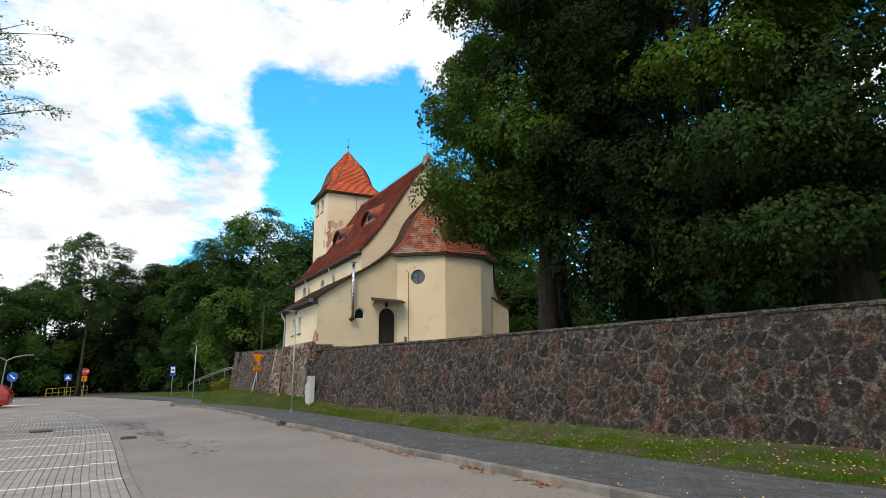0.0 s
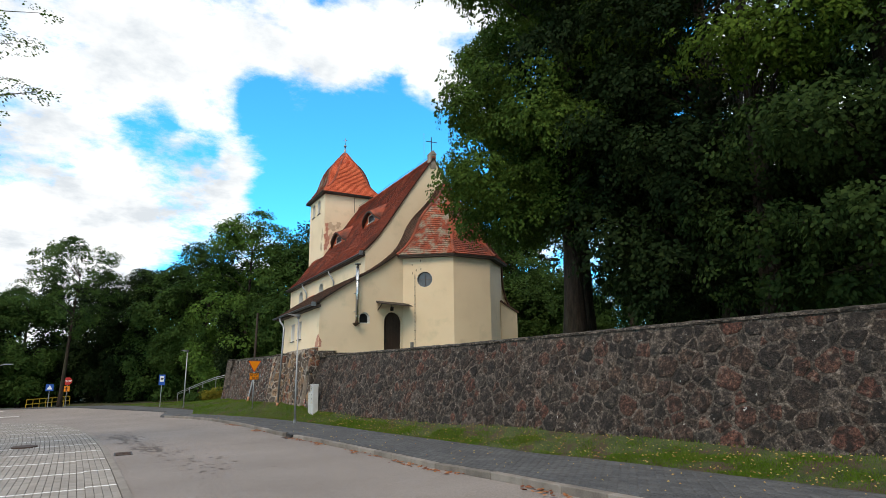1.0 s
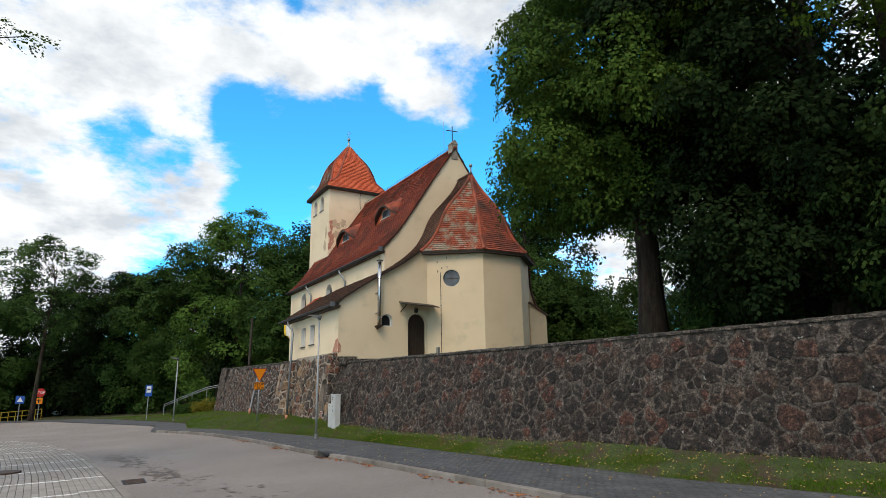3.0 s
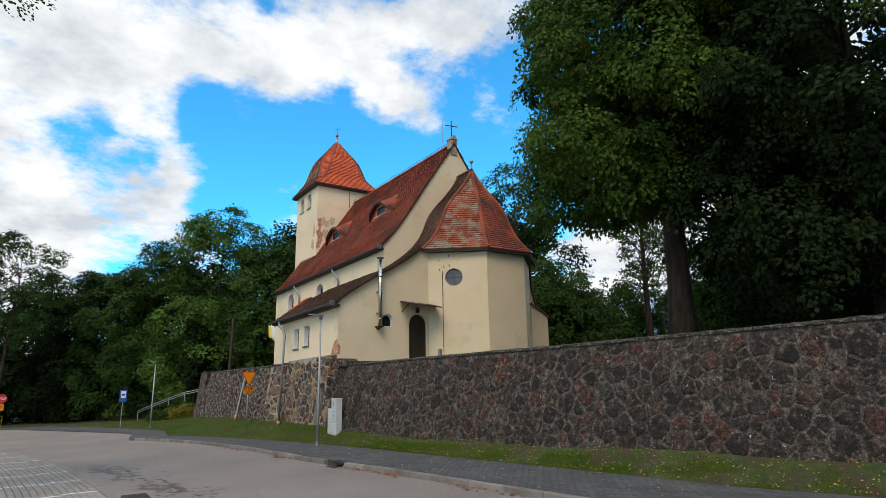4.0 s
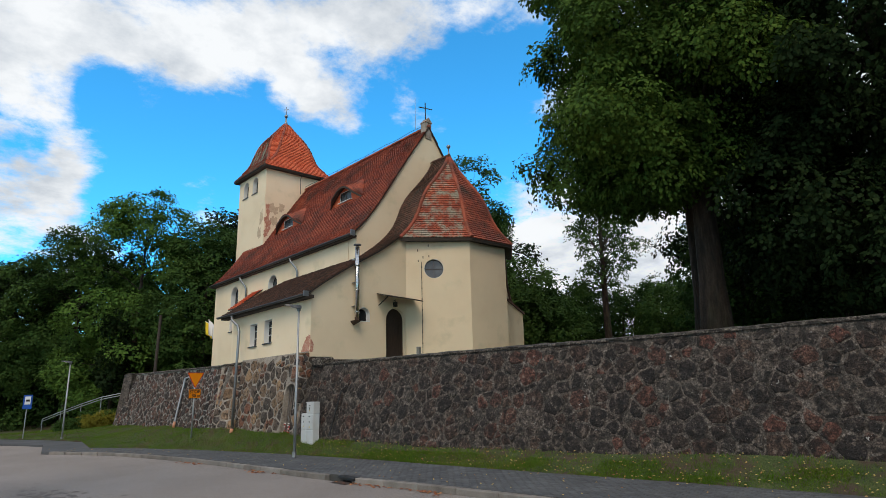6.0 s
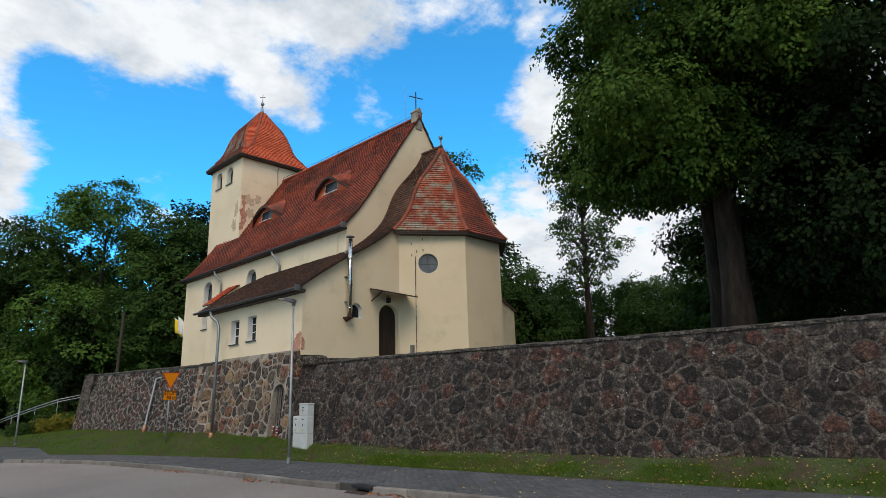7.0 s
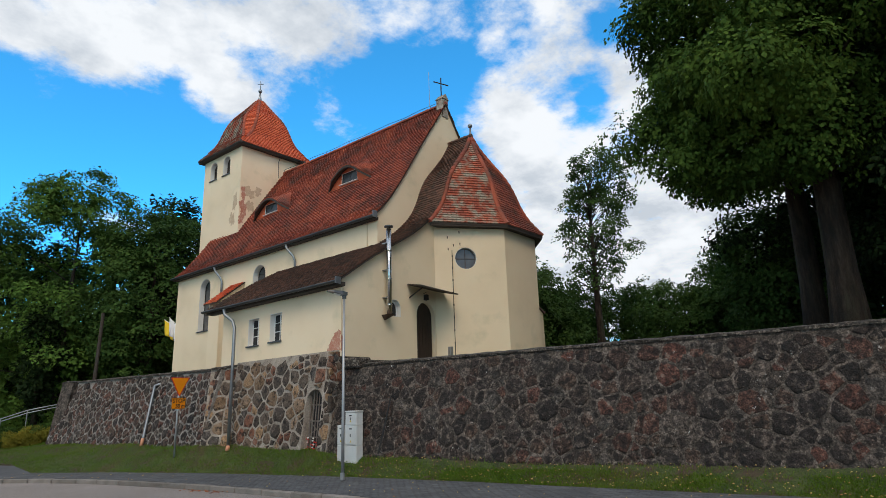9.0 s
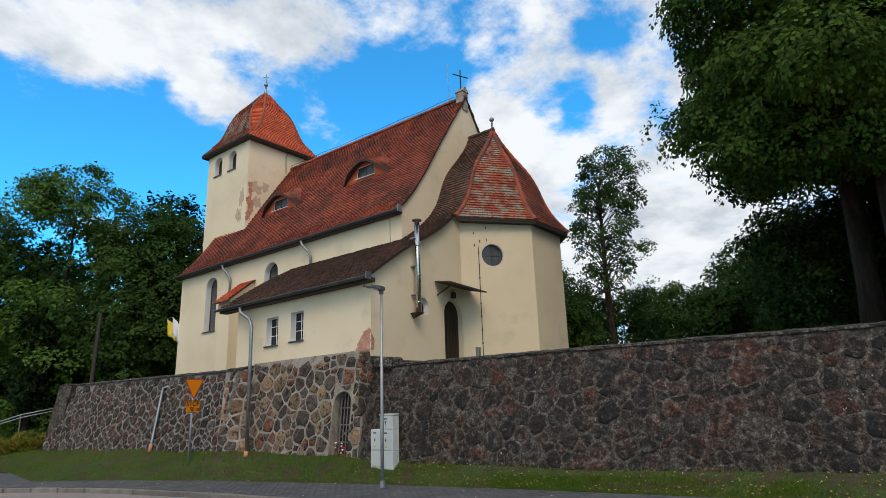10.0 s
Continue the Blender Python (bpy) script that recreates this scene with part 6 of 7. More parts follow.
# stop sign and crossing sign at the junction
stop = thing("stop_sign", "red octagonal stop sign above a yellow plate on a post", "road sign", at=(-4.0, 64.8, -0.86))
bm = bmesh.new()
post(bm, -4.0, 64.84, -1.2, 1.8, 0.035)
part("post", bm, galv, stop)
bm = bmesh.new()
plate(bm, [(0.36 * math.cos(radians(22.5 + 45 * k)), 0.36 * math.sin(radians(22.5 + 45 * k))) for k in range(8)], (-4.0, 64.8, 1.5), X, Z, -Y)
st = part("octagon", bm, sign_red, stop)
lettering("letters", "STOP", 0.25, Matrix.Translation((-4.0, 64.79, 1.5)) @ Matrix(((1, 0, 0, 0), (0, 0, -1, 0), (0, 1, 0, 0), (0, 0, 0, 1))), sign_white, st)
bm = bmesh.new()
plate(bm, [(-0.26, -0.24), (0.26, -0.24), (0.26, 0.24), (-0.26, 0.24)], (-4.05, 64.8, 0.85), X, Z, -Y)
yp = part("plate", bm, sign_orange, stop)
text_bars("symbol", [(-0.15, 0.15, 0.02, 0.07), (-0.04, 0.04, -0.17, 0.14)], (-4.05, 64.794, 0.85), X, Z, -Y, sign_black, yp)
cross_sign = thing("crossing_sign", "blue square pedestrian crossing sign with a white triangle", "road sign", at=(-5.4, 66.0, -0.9))
bm = bmesh.new()
post(bm, -5.4, 66.04, -1.2, 1.2, 0.035)
part("post", bm, galv, cross_sign)
bm = bmesh.new()
plate(bm, [(-0.3, -0.3), (0.3, -0.3), (0.3, 0.3), (-0.3, 0.3)], (-5.4, 66.0, 0.95), X, Z, -Y)
cp = part("board", bm, sign_blue, cross_sign)
bm = bmesh.new()
plate(bm, round_tri(0.22, 0.02, 1), (-5.4, 65.995, 0.92), X, Z, -Y, 0.003)
part("triangle", bm, sign_white, cp)
# blue round sign with a lamp at the junction's edge
arrow = thing("keep_right_sign", "round blue arrow sign on a post", "road sign", at=(-9.55, 65.0, -0.9))
bm = bmesh.new()
post(bm, -9.55, 65.04, -1.2, 1.5, 0.035)
part("post", bm, galv, arrow)
bm = bmesh.new()
plate(bm, [(0.42 * math.cos(2 * math.pi * k / 24), 0.42 * math.sin(2 * math.pi * k / 24)) for k in range(24)], (-9.55, 65.0, 1.1), X, Z, -Y)
ap = part("disc", bm, sign_blue, arrow)
bm = bmesh.new()
dvec = Vector((0.7, 0, -0.7))
plate(bm, [(-0.25, -0.04), (0.12, -0.04), (0.12, -0.13), (0.28, 0), (0.12, 0.13), (0.12, 0.04), (-0.25, 0.04)], (-9.55, 64.994, 1.1), dvec.normalized(), Vector((0.7, 0, 0.7)).normalized(), -Y, 0.003)
part("arrow", bm, sign_white, ap)
tall = thing("double_street_lamp", "grey double-armed street lamp at the junction", "street lamp", at=(-11.0, 69.0, -0.95))
bm = bmesh.new()
tube(bm, [(-11.0, 69.0, -1.3), (-10.75, 69.0, 2.6)], [0.08, 0.05], 10)
part("pole", bm, galv, tall)
for sx in (-1, 1):
    bm = bmesh.new()
    tube(bm, [(-10.75, 69.0, 2.55), (-10.75 + sx * 0.6, 69.0, 2.9), (-10.75 + sx * 1.5, 69.0, 3.05)], 0.045, 8)
    part("arm", bm, galv, tall)
    bm = bmesh.new()
    box(bm, -10.75 + sx * 1.75 - 0.35, -10.75 + sx * 1.75 + 0.35, 68.9, 69.1, 3.02, 3.12, 0.03)
    part("head", bm, galv, tall)
# overhead cables beyond the junction
for z0, z1 in ((4.2, 4.0), (3.5, 3.33)):
    wire = thing("overhead_cable", "thin dark overhead cable strung past the trees", "cable", "overhead cables", at=(-14.0, 71.0, z0))
    bm = bmesh.new()
    tube(bm, [(-14.0 + 7.6 * k / 8, 71.0, z0 + (z1 - z0) * k / 8 - 0.1 * math.sin(math.pi * k / 8)) for k in range(9)], 0.018, 6)
    part("wire", bm, black_iron, wire)
# yellow railing by the crossing
rail = thing("yellow_railing", "yellow painted tubular railing beside the footpath", "railing", at=(-7.5, 70, -0.9))
ra, rb = Vector((-7.05, 66.5, -0.98)), Vector((-4.0, 70.5, -0.9))
for k in range(8):
    p = ra.lerp(rb, k / 7)
    bm = bmesh.new()
    tube(bm, [p - Vector((0, 0, 0.2)), p + Vector((0, 0, 0.9))], 0.03, 8)
    part("post", bm, yellow_paint, rail)
for h in (0.5, 0.9):
    bm = bmesh.new()
    tube(bm, [ra + Vector((0, 0, h)), rb + Vector((0, 0, h))], 0.035, 8)
    part("rail", bm, yellow_paint, rail)
# handrail of the steps beyond the wall
hand = thing("handrail", "pale steel handrail climbing the steps up the bank", "railing", at=(5.4, 52.4, 0.3))
hp = [Vector(p) for p in ((4.12, 53.7, 0.22), (4.15, 53.64, 0.58), (4.9, 52.8, 0.98), (5.75, 51.9, 1.4), (6.58, 51.0, 1.77), (8.6, 50.2, 2.2))]
for dz in (0.0, -0.13):
    bm = bmesh.new()
    tube(bm, [p + Vector((0, 0, dz)) for p in hp[1 if dz else 0:]], 0.025, 8)
    part("rail", bm, galv, hand, smooth=True)
for p in hp[1:]:
    bm = bmesh.new()
    tube(bm, [p, p - Vector((0, 0, 0.9))], 0.022, 8)
    part("post", bm, galv, hand)
# timber pole behind the nave wall
pole = thing("timber_pole", "dark timber pole standing behind the retaining wall", "pole", at=(9.35, 50.5, 1.5))
bm = bmesh.new()
tube(bm, [(9.3, 50.6, 0.8), (9.36, 50.4, 6.8)], [0.11, 0.085], 10)
part("shaft", bm, soffit_mat, pole)
# overhead wires
wires = thing("overhead_wires", "two sagging overhead wires across the far road", "wire", at=(-20, 75, 5))
for z in (4.2, 2.9):
    bm = bmesh.new()
    tube(bm, [(-30 + 22 * k / 10, 72, z - 0.3 * math.sin(math.pi * k / 10)) for k in range(11)], 0.02, 5)
    part("wire", bm, black_iron, wires)

# red car waiting at the junction, side on
car = thing("red_car", "dark red hatchback on the far road", "car", at=(-8.8, 46.75, -0.52))
def section(x, half, lo, mid, roof, roof_half):
    return [(x, -half * 0.96, lo), (x, -half, (lo + mid) / 2), (x, -half * 0.98, mid), (x, -roof_half, roof), (x, roof_half, roof), (x, half * 0.98, mid), (x, half, (lo + mid) / 2), (x, half * 0.96, lo)]
co = Vector((-8.8, 46.75, -0.52))
rows = []
bm = bmesh.new()
for r in ((2.02, 0.7, 0.35, 0.75, 0.8, 0.6), (1.98, 0.82, 0.22, 0.9, 1.05, 0.68), (1.6, 0.85, 0.2, 0.95, 1.4, 0.62), (0.6, 0.86, 0.2, 0.95, 1.5, 0.62), (-0.3, 0.86, 0.2, 0.95, 1.48, 0.62), (-1.0, 0.86, 0.2, 0.92, 1.0, 0.66), (-1.8, 0.82, 0.22, 0.8, 0.86, 0.66), (-2.03, 0.7, 0.35, 0.62, 0.68, 0.6)):
    rows.append([bm.verts.new(co + Vector(p)) for p in section(*r)])
bm.faces.new(rows[0])
bm.faces.new(rows[-1][::-1])
for a, b in zip(rows, rows[1:]):
    for i in range(8):
        bm.faces.new((a[i], a[(i + 1) % 8], b[(i + 1) % 8], b[i]))
body = part("body", bm, car_paint, car)
bev = body.modifiers.new("round", "BEVEL")
bev.width, bev.segments = 0.06, 2
for sx in (-1.25, 1.25):
    for sy in (-0.82, 0.82):
        bm = bmesh.new()
        tube(bm, [co + Vector((sx, sy - 0.1, 0.31)), co + Vector((sx, sy + 0.1, 0.31))], 0.31, 20)
        wh = part("wheel", bm, rubber, car)
        bm = bmesh.new()
        tube(bm, [co + Vector((sx, sy - 0.108, 0.31)), co + Vector((sx, sy + 0.108, 0.31))], 0.19, 16)
        part("rim", bm, gutter_mat, wh)
for sy in (-1, 1):
    for x0, x1, x2, x3 in ((0.35, 1.35, 1.3, 0.35), (-0.75, 0.27, 0.27, -0.35)):
        bm = bmesh.new()
        vs = [bm.verts.new(co + Vector((x, sy * (0.862 - (z - 0.95) * 0.43), z))) for x, z in ((x0, 0.99), (x1, 0.99), (x2, 1.36), (x3, 1.38))]
        vs2 = [bm.verts.new(v.co - Vector((0, sy * 0.03, 0))) for v in vs]
        bm.faces.new(vs)
        bm.faces.new(vs2[::-1])
        for i in range(4):
            bm.faces.new((vs[i], vs[(i + 1) % 4], vs2[(i + 1) % 4], vs2[i]))
        part("side_window", bm, glass, car)
    bm = bmesh.new()
    box(bm, co.x + 1.9, co.x + 2.03, co.y + sy * 0.62 - 0.12, co.y + sy * 0.62 + 0.12, co.z + 0.72, co.z + 0.92, 0.02)
    part("tail_light", bm, sign_red, car)

# ---- trees ----
def leaf_cloud(name, centres, radii, counts, size, material, parent, seed, label="", droop=0.3, squash=0.6, axis=None, corners=4, tuft=36, heart=None):
    """Leaves scattered in clumps, in one mesh: leaves of four corners, or of three where the crown is far off."""
    rg = np.random.default_rng(seed)
    C = np.repeat(np.array(centres, float), counts, axis=0)
    R = np.repeat(np.array(radii, float), counts)
    n = len(C)
    if axis is None:
        # tufts: each clump carries small rosettes of leaves on its skin, roofed like shingles, with gaps between
        m = np.maximum(3, np.array(counts) // tuft)
        TC, TR = np.repeat(np.array(centres, float), m, axis=0), np.repeat(np.array(radii, float), m)
        k = len(TC)
        d = rg.normal(size=(k, 3)) + np.array([0, 0, 0.25])
        if heart is not None:
            away = TC - np.array(heart, float)
            d += 0.9 * away / (np.linalg.norm(away, axis=1, keepdims=True) + 1e-6)
        d /= np.linalg.norm(d, axis=1, keepdims=True)
        T = TC + d * np.array([1, 1, squash]) * (TR * (0.62 + 0.4 * rg.random(k) + 0.12 * rg.exponential(size=k)))[:, None]
        N = d + np.array([0, 0, 0.55]) + rg.normal(size=(k, 3)) * 0.3
        N /= np.linalg.norm(N, axis=1, keepdims=True)
        tr = size * 2.5 * rg.uniform(0.6, 1.35, k)
        T, N, tr = np.repeat(T, tuft, axis=0), np.repeat(N, tuft, axis=0), np.repeat(tr, tuft)
        n = len(T)
        e = rg.normal(size=(n, 3))
        e -= N * np.sum(e * N, axis=1, keepdims=True)
        e /= np.linalg.norm(e, axis=1, keepdims=True)
        q = np.sqrt(rg.random(n))
        P = T + e * (tr * q)[:, None] + N * (tr * rg.normal(size=n) * 0.16)[:, None]
        P[:, 2] -= tr * droop * q * q
        u = e * 0.9 + rg.normal(size=(n, 3)) * 0.35
        u[:, 2] -= droop
        lie = N + e * (0.35 * q)[:, None] + rg.normal(size=(n, 3)) * 0.27
        w = np.cross(u, lie)
    else:
        # sprays: flat fans of leaves that reach outward from the trunk and hang at the tip
        m = len(centres)
        out = np.array(centres, float) - np.array(axis, float)
        out[:, 2] = 0
        out += rg.normal(size=(m, 3)) * np.array([0.6, 0.6, 0.0])
        out /= np.linalg.norm(out, axis=1, keepdims=True) + 1e-6
        side = np.cross(out, (0, 0, 1.0)) + np.array([0, 0, 1.0]) * rg.normal(size=(m, 1)) * 0.25
        out, side = np.repeat(out, counts, axis=0), np.repeat(side, counts, axis=0)
        a = rg.beta(1.6, 1.3, n) * 2 - 1
        b = np.clip(rg.normal(size=n) * 0.42, -0.8, 0.8) * np.sqrt(np.clip(1.05 - a * a, 0.05, 1))
        c = rg.normal(size=n) * 0.12
        P = C + R[:, None] * (out * (1.15 * a)[:, None] + side * (0.95 * b)[:, None])
        P[:, 2] += R * (c - 0.42 * ((a + 1) / 2) ** 2 - 0.25 * b * b + 0.12)
        u = out * 0.55 + side * (np.sign(b) * rg.uniform(0.2, 1.0, n))[:, None] + rg.normal(size=(n, 3)) * 0.22
        u[:, 2] -= droop * rg.uniform(0.3, 1.6, n)
        w = np.cross(u, np.array([0, 0, 1.0]) + rg.normal(size=(n, 3)) * 0.34)
    u /= np.linalg.norm(u, axis=1, keepdims=True)
    w /= np.linalg.norm(w, axis=1, keepdims=True) + 1e-9
    s = size * rg.uniform(0.6, 1.35, n)[:, None]
    V = np.empty((n, corners, 3))
    V[:, 0] = P
    if corners == 4:
        V[:, 1] = P + u * s * 0.45 + w * s * 0.36
        V[:, 2] = P + u * s
        V[:, 3] = P + u * s * 0.45 - w * s * 0.36
    else:
        V[:, 1] = P + u * s * 0.75 + w * s * 0.42
        V[:, 2] = P + u * s * 0.85 - w * s * 0.4
    me = bpy.data.meshes.new(name)
    me.vertices.add(corners * n)
    me.vertices.foreach_set("co", V.ravel())
    me.loops.add(corners * n)
    me.loops.foreach_set("vertex_index", np.arange(corners * n))
    me.polygons.add(n)
    me.polygons.foreach_set("loop_start", np.arange(0, corners * n, corners))
    me.update(calc_edges=True)
    me.materials.append(material)
    return finish(new(name, me), parent, label)


def tree(label, x, y, z, height, trunk_r, crown, leaves, leaf, material, seed, clumps=90, clump_r=1.1, lean=(0.0, 0.0), bare=0.3, name="tree", group="", droop=0.3, limb_share=0.3, trunk_top=0.8, squash=0.6, sprays=True, corners=4, skin=0.45):
    """crown: list of (dx, dy, dz, rx, ry, rz) ellipsoids from the foot; leaves sit in clumps near their skin."""
    rg = random.Random(seed)
    t = thing(name, label, "tree", group, at=(x, y, z))
    foot = Vector((x, y, z))
    line = []
    steps = 9
    for k in range(steps + 1):
        s = k / steps
        line.append(foot + Vector((lean[0] * s * height + 0.12 * math.sin(3 * s + seed), lean[1] * s * height + 0.12 * math.cos(2.5 * s + seed), s * height * trunk_top - (0.3 if k == 0 else 0))))
    rad = [trunk_r * (1.35 if k == 0 else 1.0) * (1 - 0.86 * (k / steps)) for k in range(steps + 1)]
    bm = bmesh.new()
    tube(bm, line, rad, 12)
    part("trunk", bm, bark, t, smooth=True)
    centres, sizes = [], []
    vol = [rx * ry * rz for *_, rx, ry, rz in crown]
    for k in range(clumps):
        i = rg.choices(range(len(crown)), vol)[0]
        dx, dy, dz, rx, ry, rz = crown[i]
        a, b = rg.uniform(0, 2 * math.pi), math.acos(rg.uniform(-1, 1))
        q = rg.uniform(skin, 1.0) ** 0.6
        p = foot + Vector((dx + rx * q * math.sin(b) * math.cos(a), dy + ry * q * math.sin(b) * math.sin(a), dz + rz * q * math.cos(b)))
        centres.append(p)
        sizes.append(clump_r * rg.uniform(0.55, 1.35))
    bm = bmesh.new()
    for p in centres:
        if rg.random() > limb_share:
            continue
        h = max(bare, min(0.97, (p.z - z - 0.25 * (p.xy - foot.xy).length - 1.0) / (height * trunk_top)))
        start = line[min(steps, int(h * steps))].lerp(line[min(steps, int(h * steps) + 1)], h * steps % 1)
        mid = start.lerp(p, 0.5) + Vector((0, 0, 0.12 * (p - start).length))
        r0 = trunk_r * 0.26 * (1 - 0.6 * h)
        tube(bm, [start, start.lerp(mid, 0.5), mid, mid.lerp(p, 0.6), p], [r0, r0 * 0.75, r0 * 0.5, r0 * 0.3, r0 * 0.12], 6, caps=False)
    part("branchwork", bm, bark, t, smooth=True)["kind"] = "stuff"
    total_s = sum(s ** 2 for s in sizes)
    counts = [max(4, int(leaves * s ** 2 / total_s)) for s in sizes]
    leaf_cloud("crown", centres, sizes, counts, leaf, material, t, seed, droop=droop, squash=squash, axis=tuple(foot) if sprays else None, corners=corners, heart=None if sprays else (x, y, z + height * 0.5))
    return t


# big lindens and maples behind the churchyard wall
tree("tall linden with a thick grey trunk behind the churchyard wall", 13.2, 17.1, 2.6, 22, 0.37, [(0.1, 0.0, 11.5, 3.5, 3.5, 6.2), (-0.4, 0.2, 6.8, 3.2, 3.0, 2.2), (1.1, 0.2, 16.5, 3.1, 3.2, 4.8), (0.4, 1.6, 7.2, 2.8, 2.6, 2.0), (0.8, 1.5, 11.2, 2.9, 2.5, 4.6), (-2.7, 0.9, 8.6, 1.3, 1.3, 2.4), (-1.4, 1.2, 5.9, 2.3, 2.3, 1.5)], 270000, 0.115, leaf_linden, 1, 240, 1.05, sprays=False, squash=0.5, skin=0.6, droop=0.55, group="churchyard trees")
# this linden and the maples carry painted shade in their leaf colour
tree("tall linden beside a thicker one behind the churchyard wall", 14.55, 18.05, 2.6, 20, 0.3, [(2.7, 0.6, 12, 3.8, 3.8, 7.0), (3.6, 0.6, 6.7, 3.2, 3.2, 3.6)], 60000, 0.15, leaf_shade_dark, 2, 110, 1.1, sprays=False, squash=0.55, group="churchyard trees")
tree("dense maple with shade-dark leaves behind the churchyard wall", 16.0, 13.0, 2.6, 20, 0.45, [(0, 0, 11, 4.2, 4.0, 8.5), (-2.2, 1.0, 9.0, 2.6, 2.6, 4.5), (-3.9, 1.2, 9.6, 2.0, 2.0, 5.5), (-1.6, 0.4, 4.6, 3.4, 3.4, 2.8), (-1.0, 0, 2.6, 3.4, 3.4, 1.6)], 150000, 0.13, leaf_shade_dark, 3, 200, 1.25, sprays=False, squash=0.45, droop=0.55, group="churchyard trees", bare=0.1)
tree("dense maple with shade-dark leaves and low boughs over the wall", 15.0, 7.6, 2.6, 19, 0.45, [(0.8, -0.6, 6.0, 3.8, 3.8, 3.4), (-0.8, 0.5, 4.2, 3.6, 3.8, 2.2), (-0.6, 0, 2.4, 3.4, 3.6, 1.6), (1.0, -1.0, 12.0, 2.8, 2.8, 3.0)], 130000, 0.115, leaf_maple_shaded, 4, 150, 1.15, sprays=False, squash=0.45, droop=0.55, group="churchyard trees", bare=0.1)
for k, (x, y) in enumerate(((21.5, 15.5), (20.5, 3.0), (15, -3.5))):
    tree("maple with shade-dark leaves deep in the churchyard", x, y, 2.7, 22, 0.45, [(0, 0, 11, 5.2, 5.2, 9.5), (-0.5, 0, 3.5, 4.2, 4.2, 3.0)], 26000 if k == 0 else 4000, 0.2 if k == 0 else 0.25, leaf_shade_dark, 5 + 10 * k, 260 if k == 0 else 150, 1.1, group="churchyard trees", bare=0.1, limb_share=0.2)
# added tree: the maple's sunlit upper boughs, painted in paler leaves
tree("added maple whose pale green leaves stand for sunlit boughs", 13.6, 10.3, 2.6, 19, 0.3, [(-1.2, -2.2, 8.2, 2.0, 2.2, 1.8), (-0.6, -3.4, 8.6, 2.0, 2.0, 1.8), (-0.6, -2.0, 12.0, 2.6, 2.6, 2.2)], 48000, 0.11, leaf_sunlit, 7, 90, 0.95, sprays=False, squash=0.45, droop=0.55, group="churchyard trees", bare=0.2)
# leafy bough hanging in over the parking bay
tree("roadside maple reaching in over the parking bay", -7.2, 21.8, 0.1, 16, 0.35, [(0.2, 0, 10.5, 3.0, 3.0, 4.5), (3.0, -0.8, 9.0, 1.0, 1.4, 3.2), (3.3, -0.9, 12.6, 1.2, 1.4, 1.6), (3.9, -1.0, 9.9, 0.6, 0.6, 0.5)], 16000, 0.075, leaf_linden, 10, 190, 0.42, limb_share=0.8)
# slim trees and thicket beyond the church
tree("slim tree with a thinning crown beyond the church", 31.5, 31.5, 3.0, 15.5, 0.28, [(0, 0, 8.6, 2.3, 2.3, 3.0), (0.6, -0.5, 12.4, 2.3, 2.3, 2.2), (-0.8, 0.6, 5.6, 1.6, 1.6, 1.4)], 16000, 0.16, leaf_wood, 11, 120, 0.6, sprays=False, bare=0.4, limb_share=0.8)
tree("rounded ash beyond the church", 26.5, 39.0, 2.8, 15.5, 0.3, [(0, 0, 10.5, 2.6, 2.6, 4.4), (0.3, 0, 5.0, 2.6, 2.6, 4.0)], 26000, 0.19, leaf_wood, 12, 120, 0.85, sprays=False, bare=0.3)
for k, (x, y, h, r) in enumerate(((28, 34, 5.6, 2.6), (33, 36, 6.2, 2.8), (36, 29, 6.2, 2.8), (37.5, 24.5, 7.8, 3.0), (40, 33, 6.8, 3.2), (32.5, 26.5, 5.2, 2.4), (38, 20, 8.5, 3.2), (24.8, 33.5, 6.6, 2.2), (42, 26, 7, 3.2), (36, 33, 6, 2.6), (22, 19.5, 6.0, 2.2), (26, 17.5, 7.5, 2.8), (30, 20, 7.5, 2.8), (34, 16.5, 9, 3.2), (20, 12.5, 6.5, 2.6), (33, 23.5, 7.2, 2.6), (25, 12, 8, 3.0), (22.0, 33.0, 5.2, 2.0), (24.2, 32.2, 5.0, 2.0))):
    tree("bushy young tree in the thicket behind the churchyard", x, y, 2.8, h, 0.14, [(0, 0, h * 0.52, r, r, h * 0.46)], 17000, 0.17, leaf_wood, 40 + k, 95, 0.75, bare=0.1, corners=3, sprays=False, squash=0.75, group="thicket behind the churchyard")
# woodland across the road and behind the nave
EDGE_TREES = [(13.2, 53.0, 13.2, 3.6, leaf_wood), (9.8, 57.0, 17.0, 3.9, leaf_ash), (7.0, 63.0, 14.6, 3.5, leaf_wood), (3.6, 68.5, 13.6, 3.3, leaf_wood), (1.0, 70.5, 12.6, 3.0, leaf_shade_dark), (-1.8, 72.5, 12.0, 3.0, leaf_shade_dark), (-8.5, 74, 11.0, 3.6, leaf_wood), (-12.5, 73, 10.6, 3.6, leaf_wood), (-17, 73, 11.5, 4.2, leaf_wood), (-23, 71, 12, 4.6, leaf_wood), (-30, 68, 13, 5, leaf_wood)]
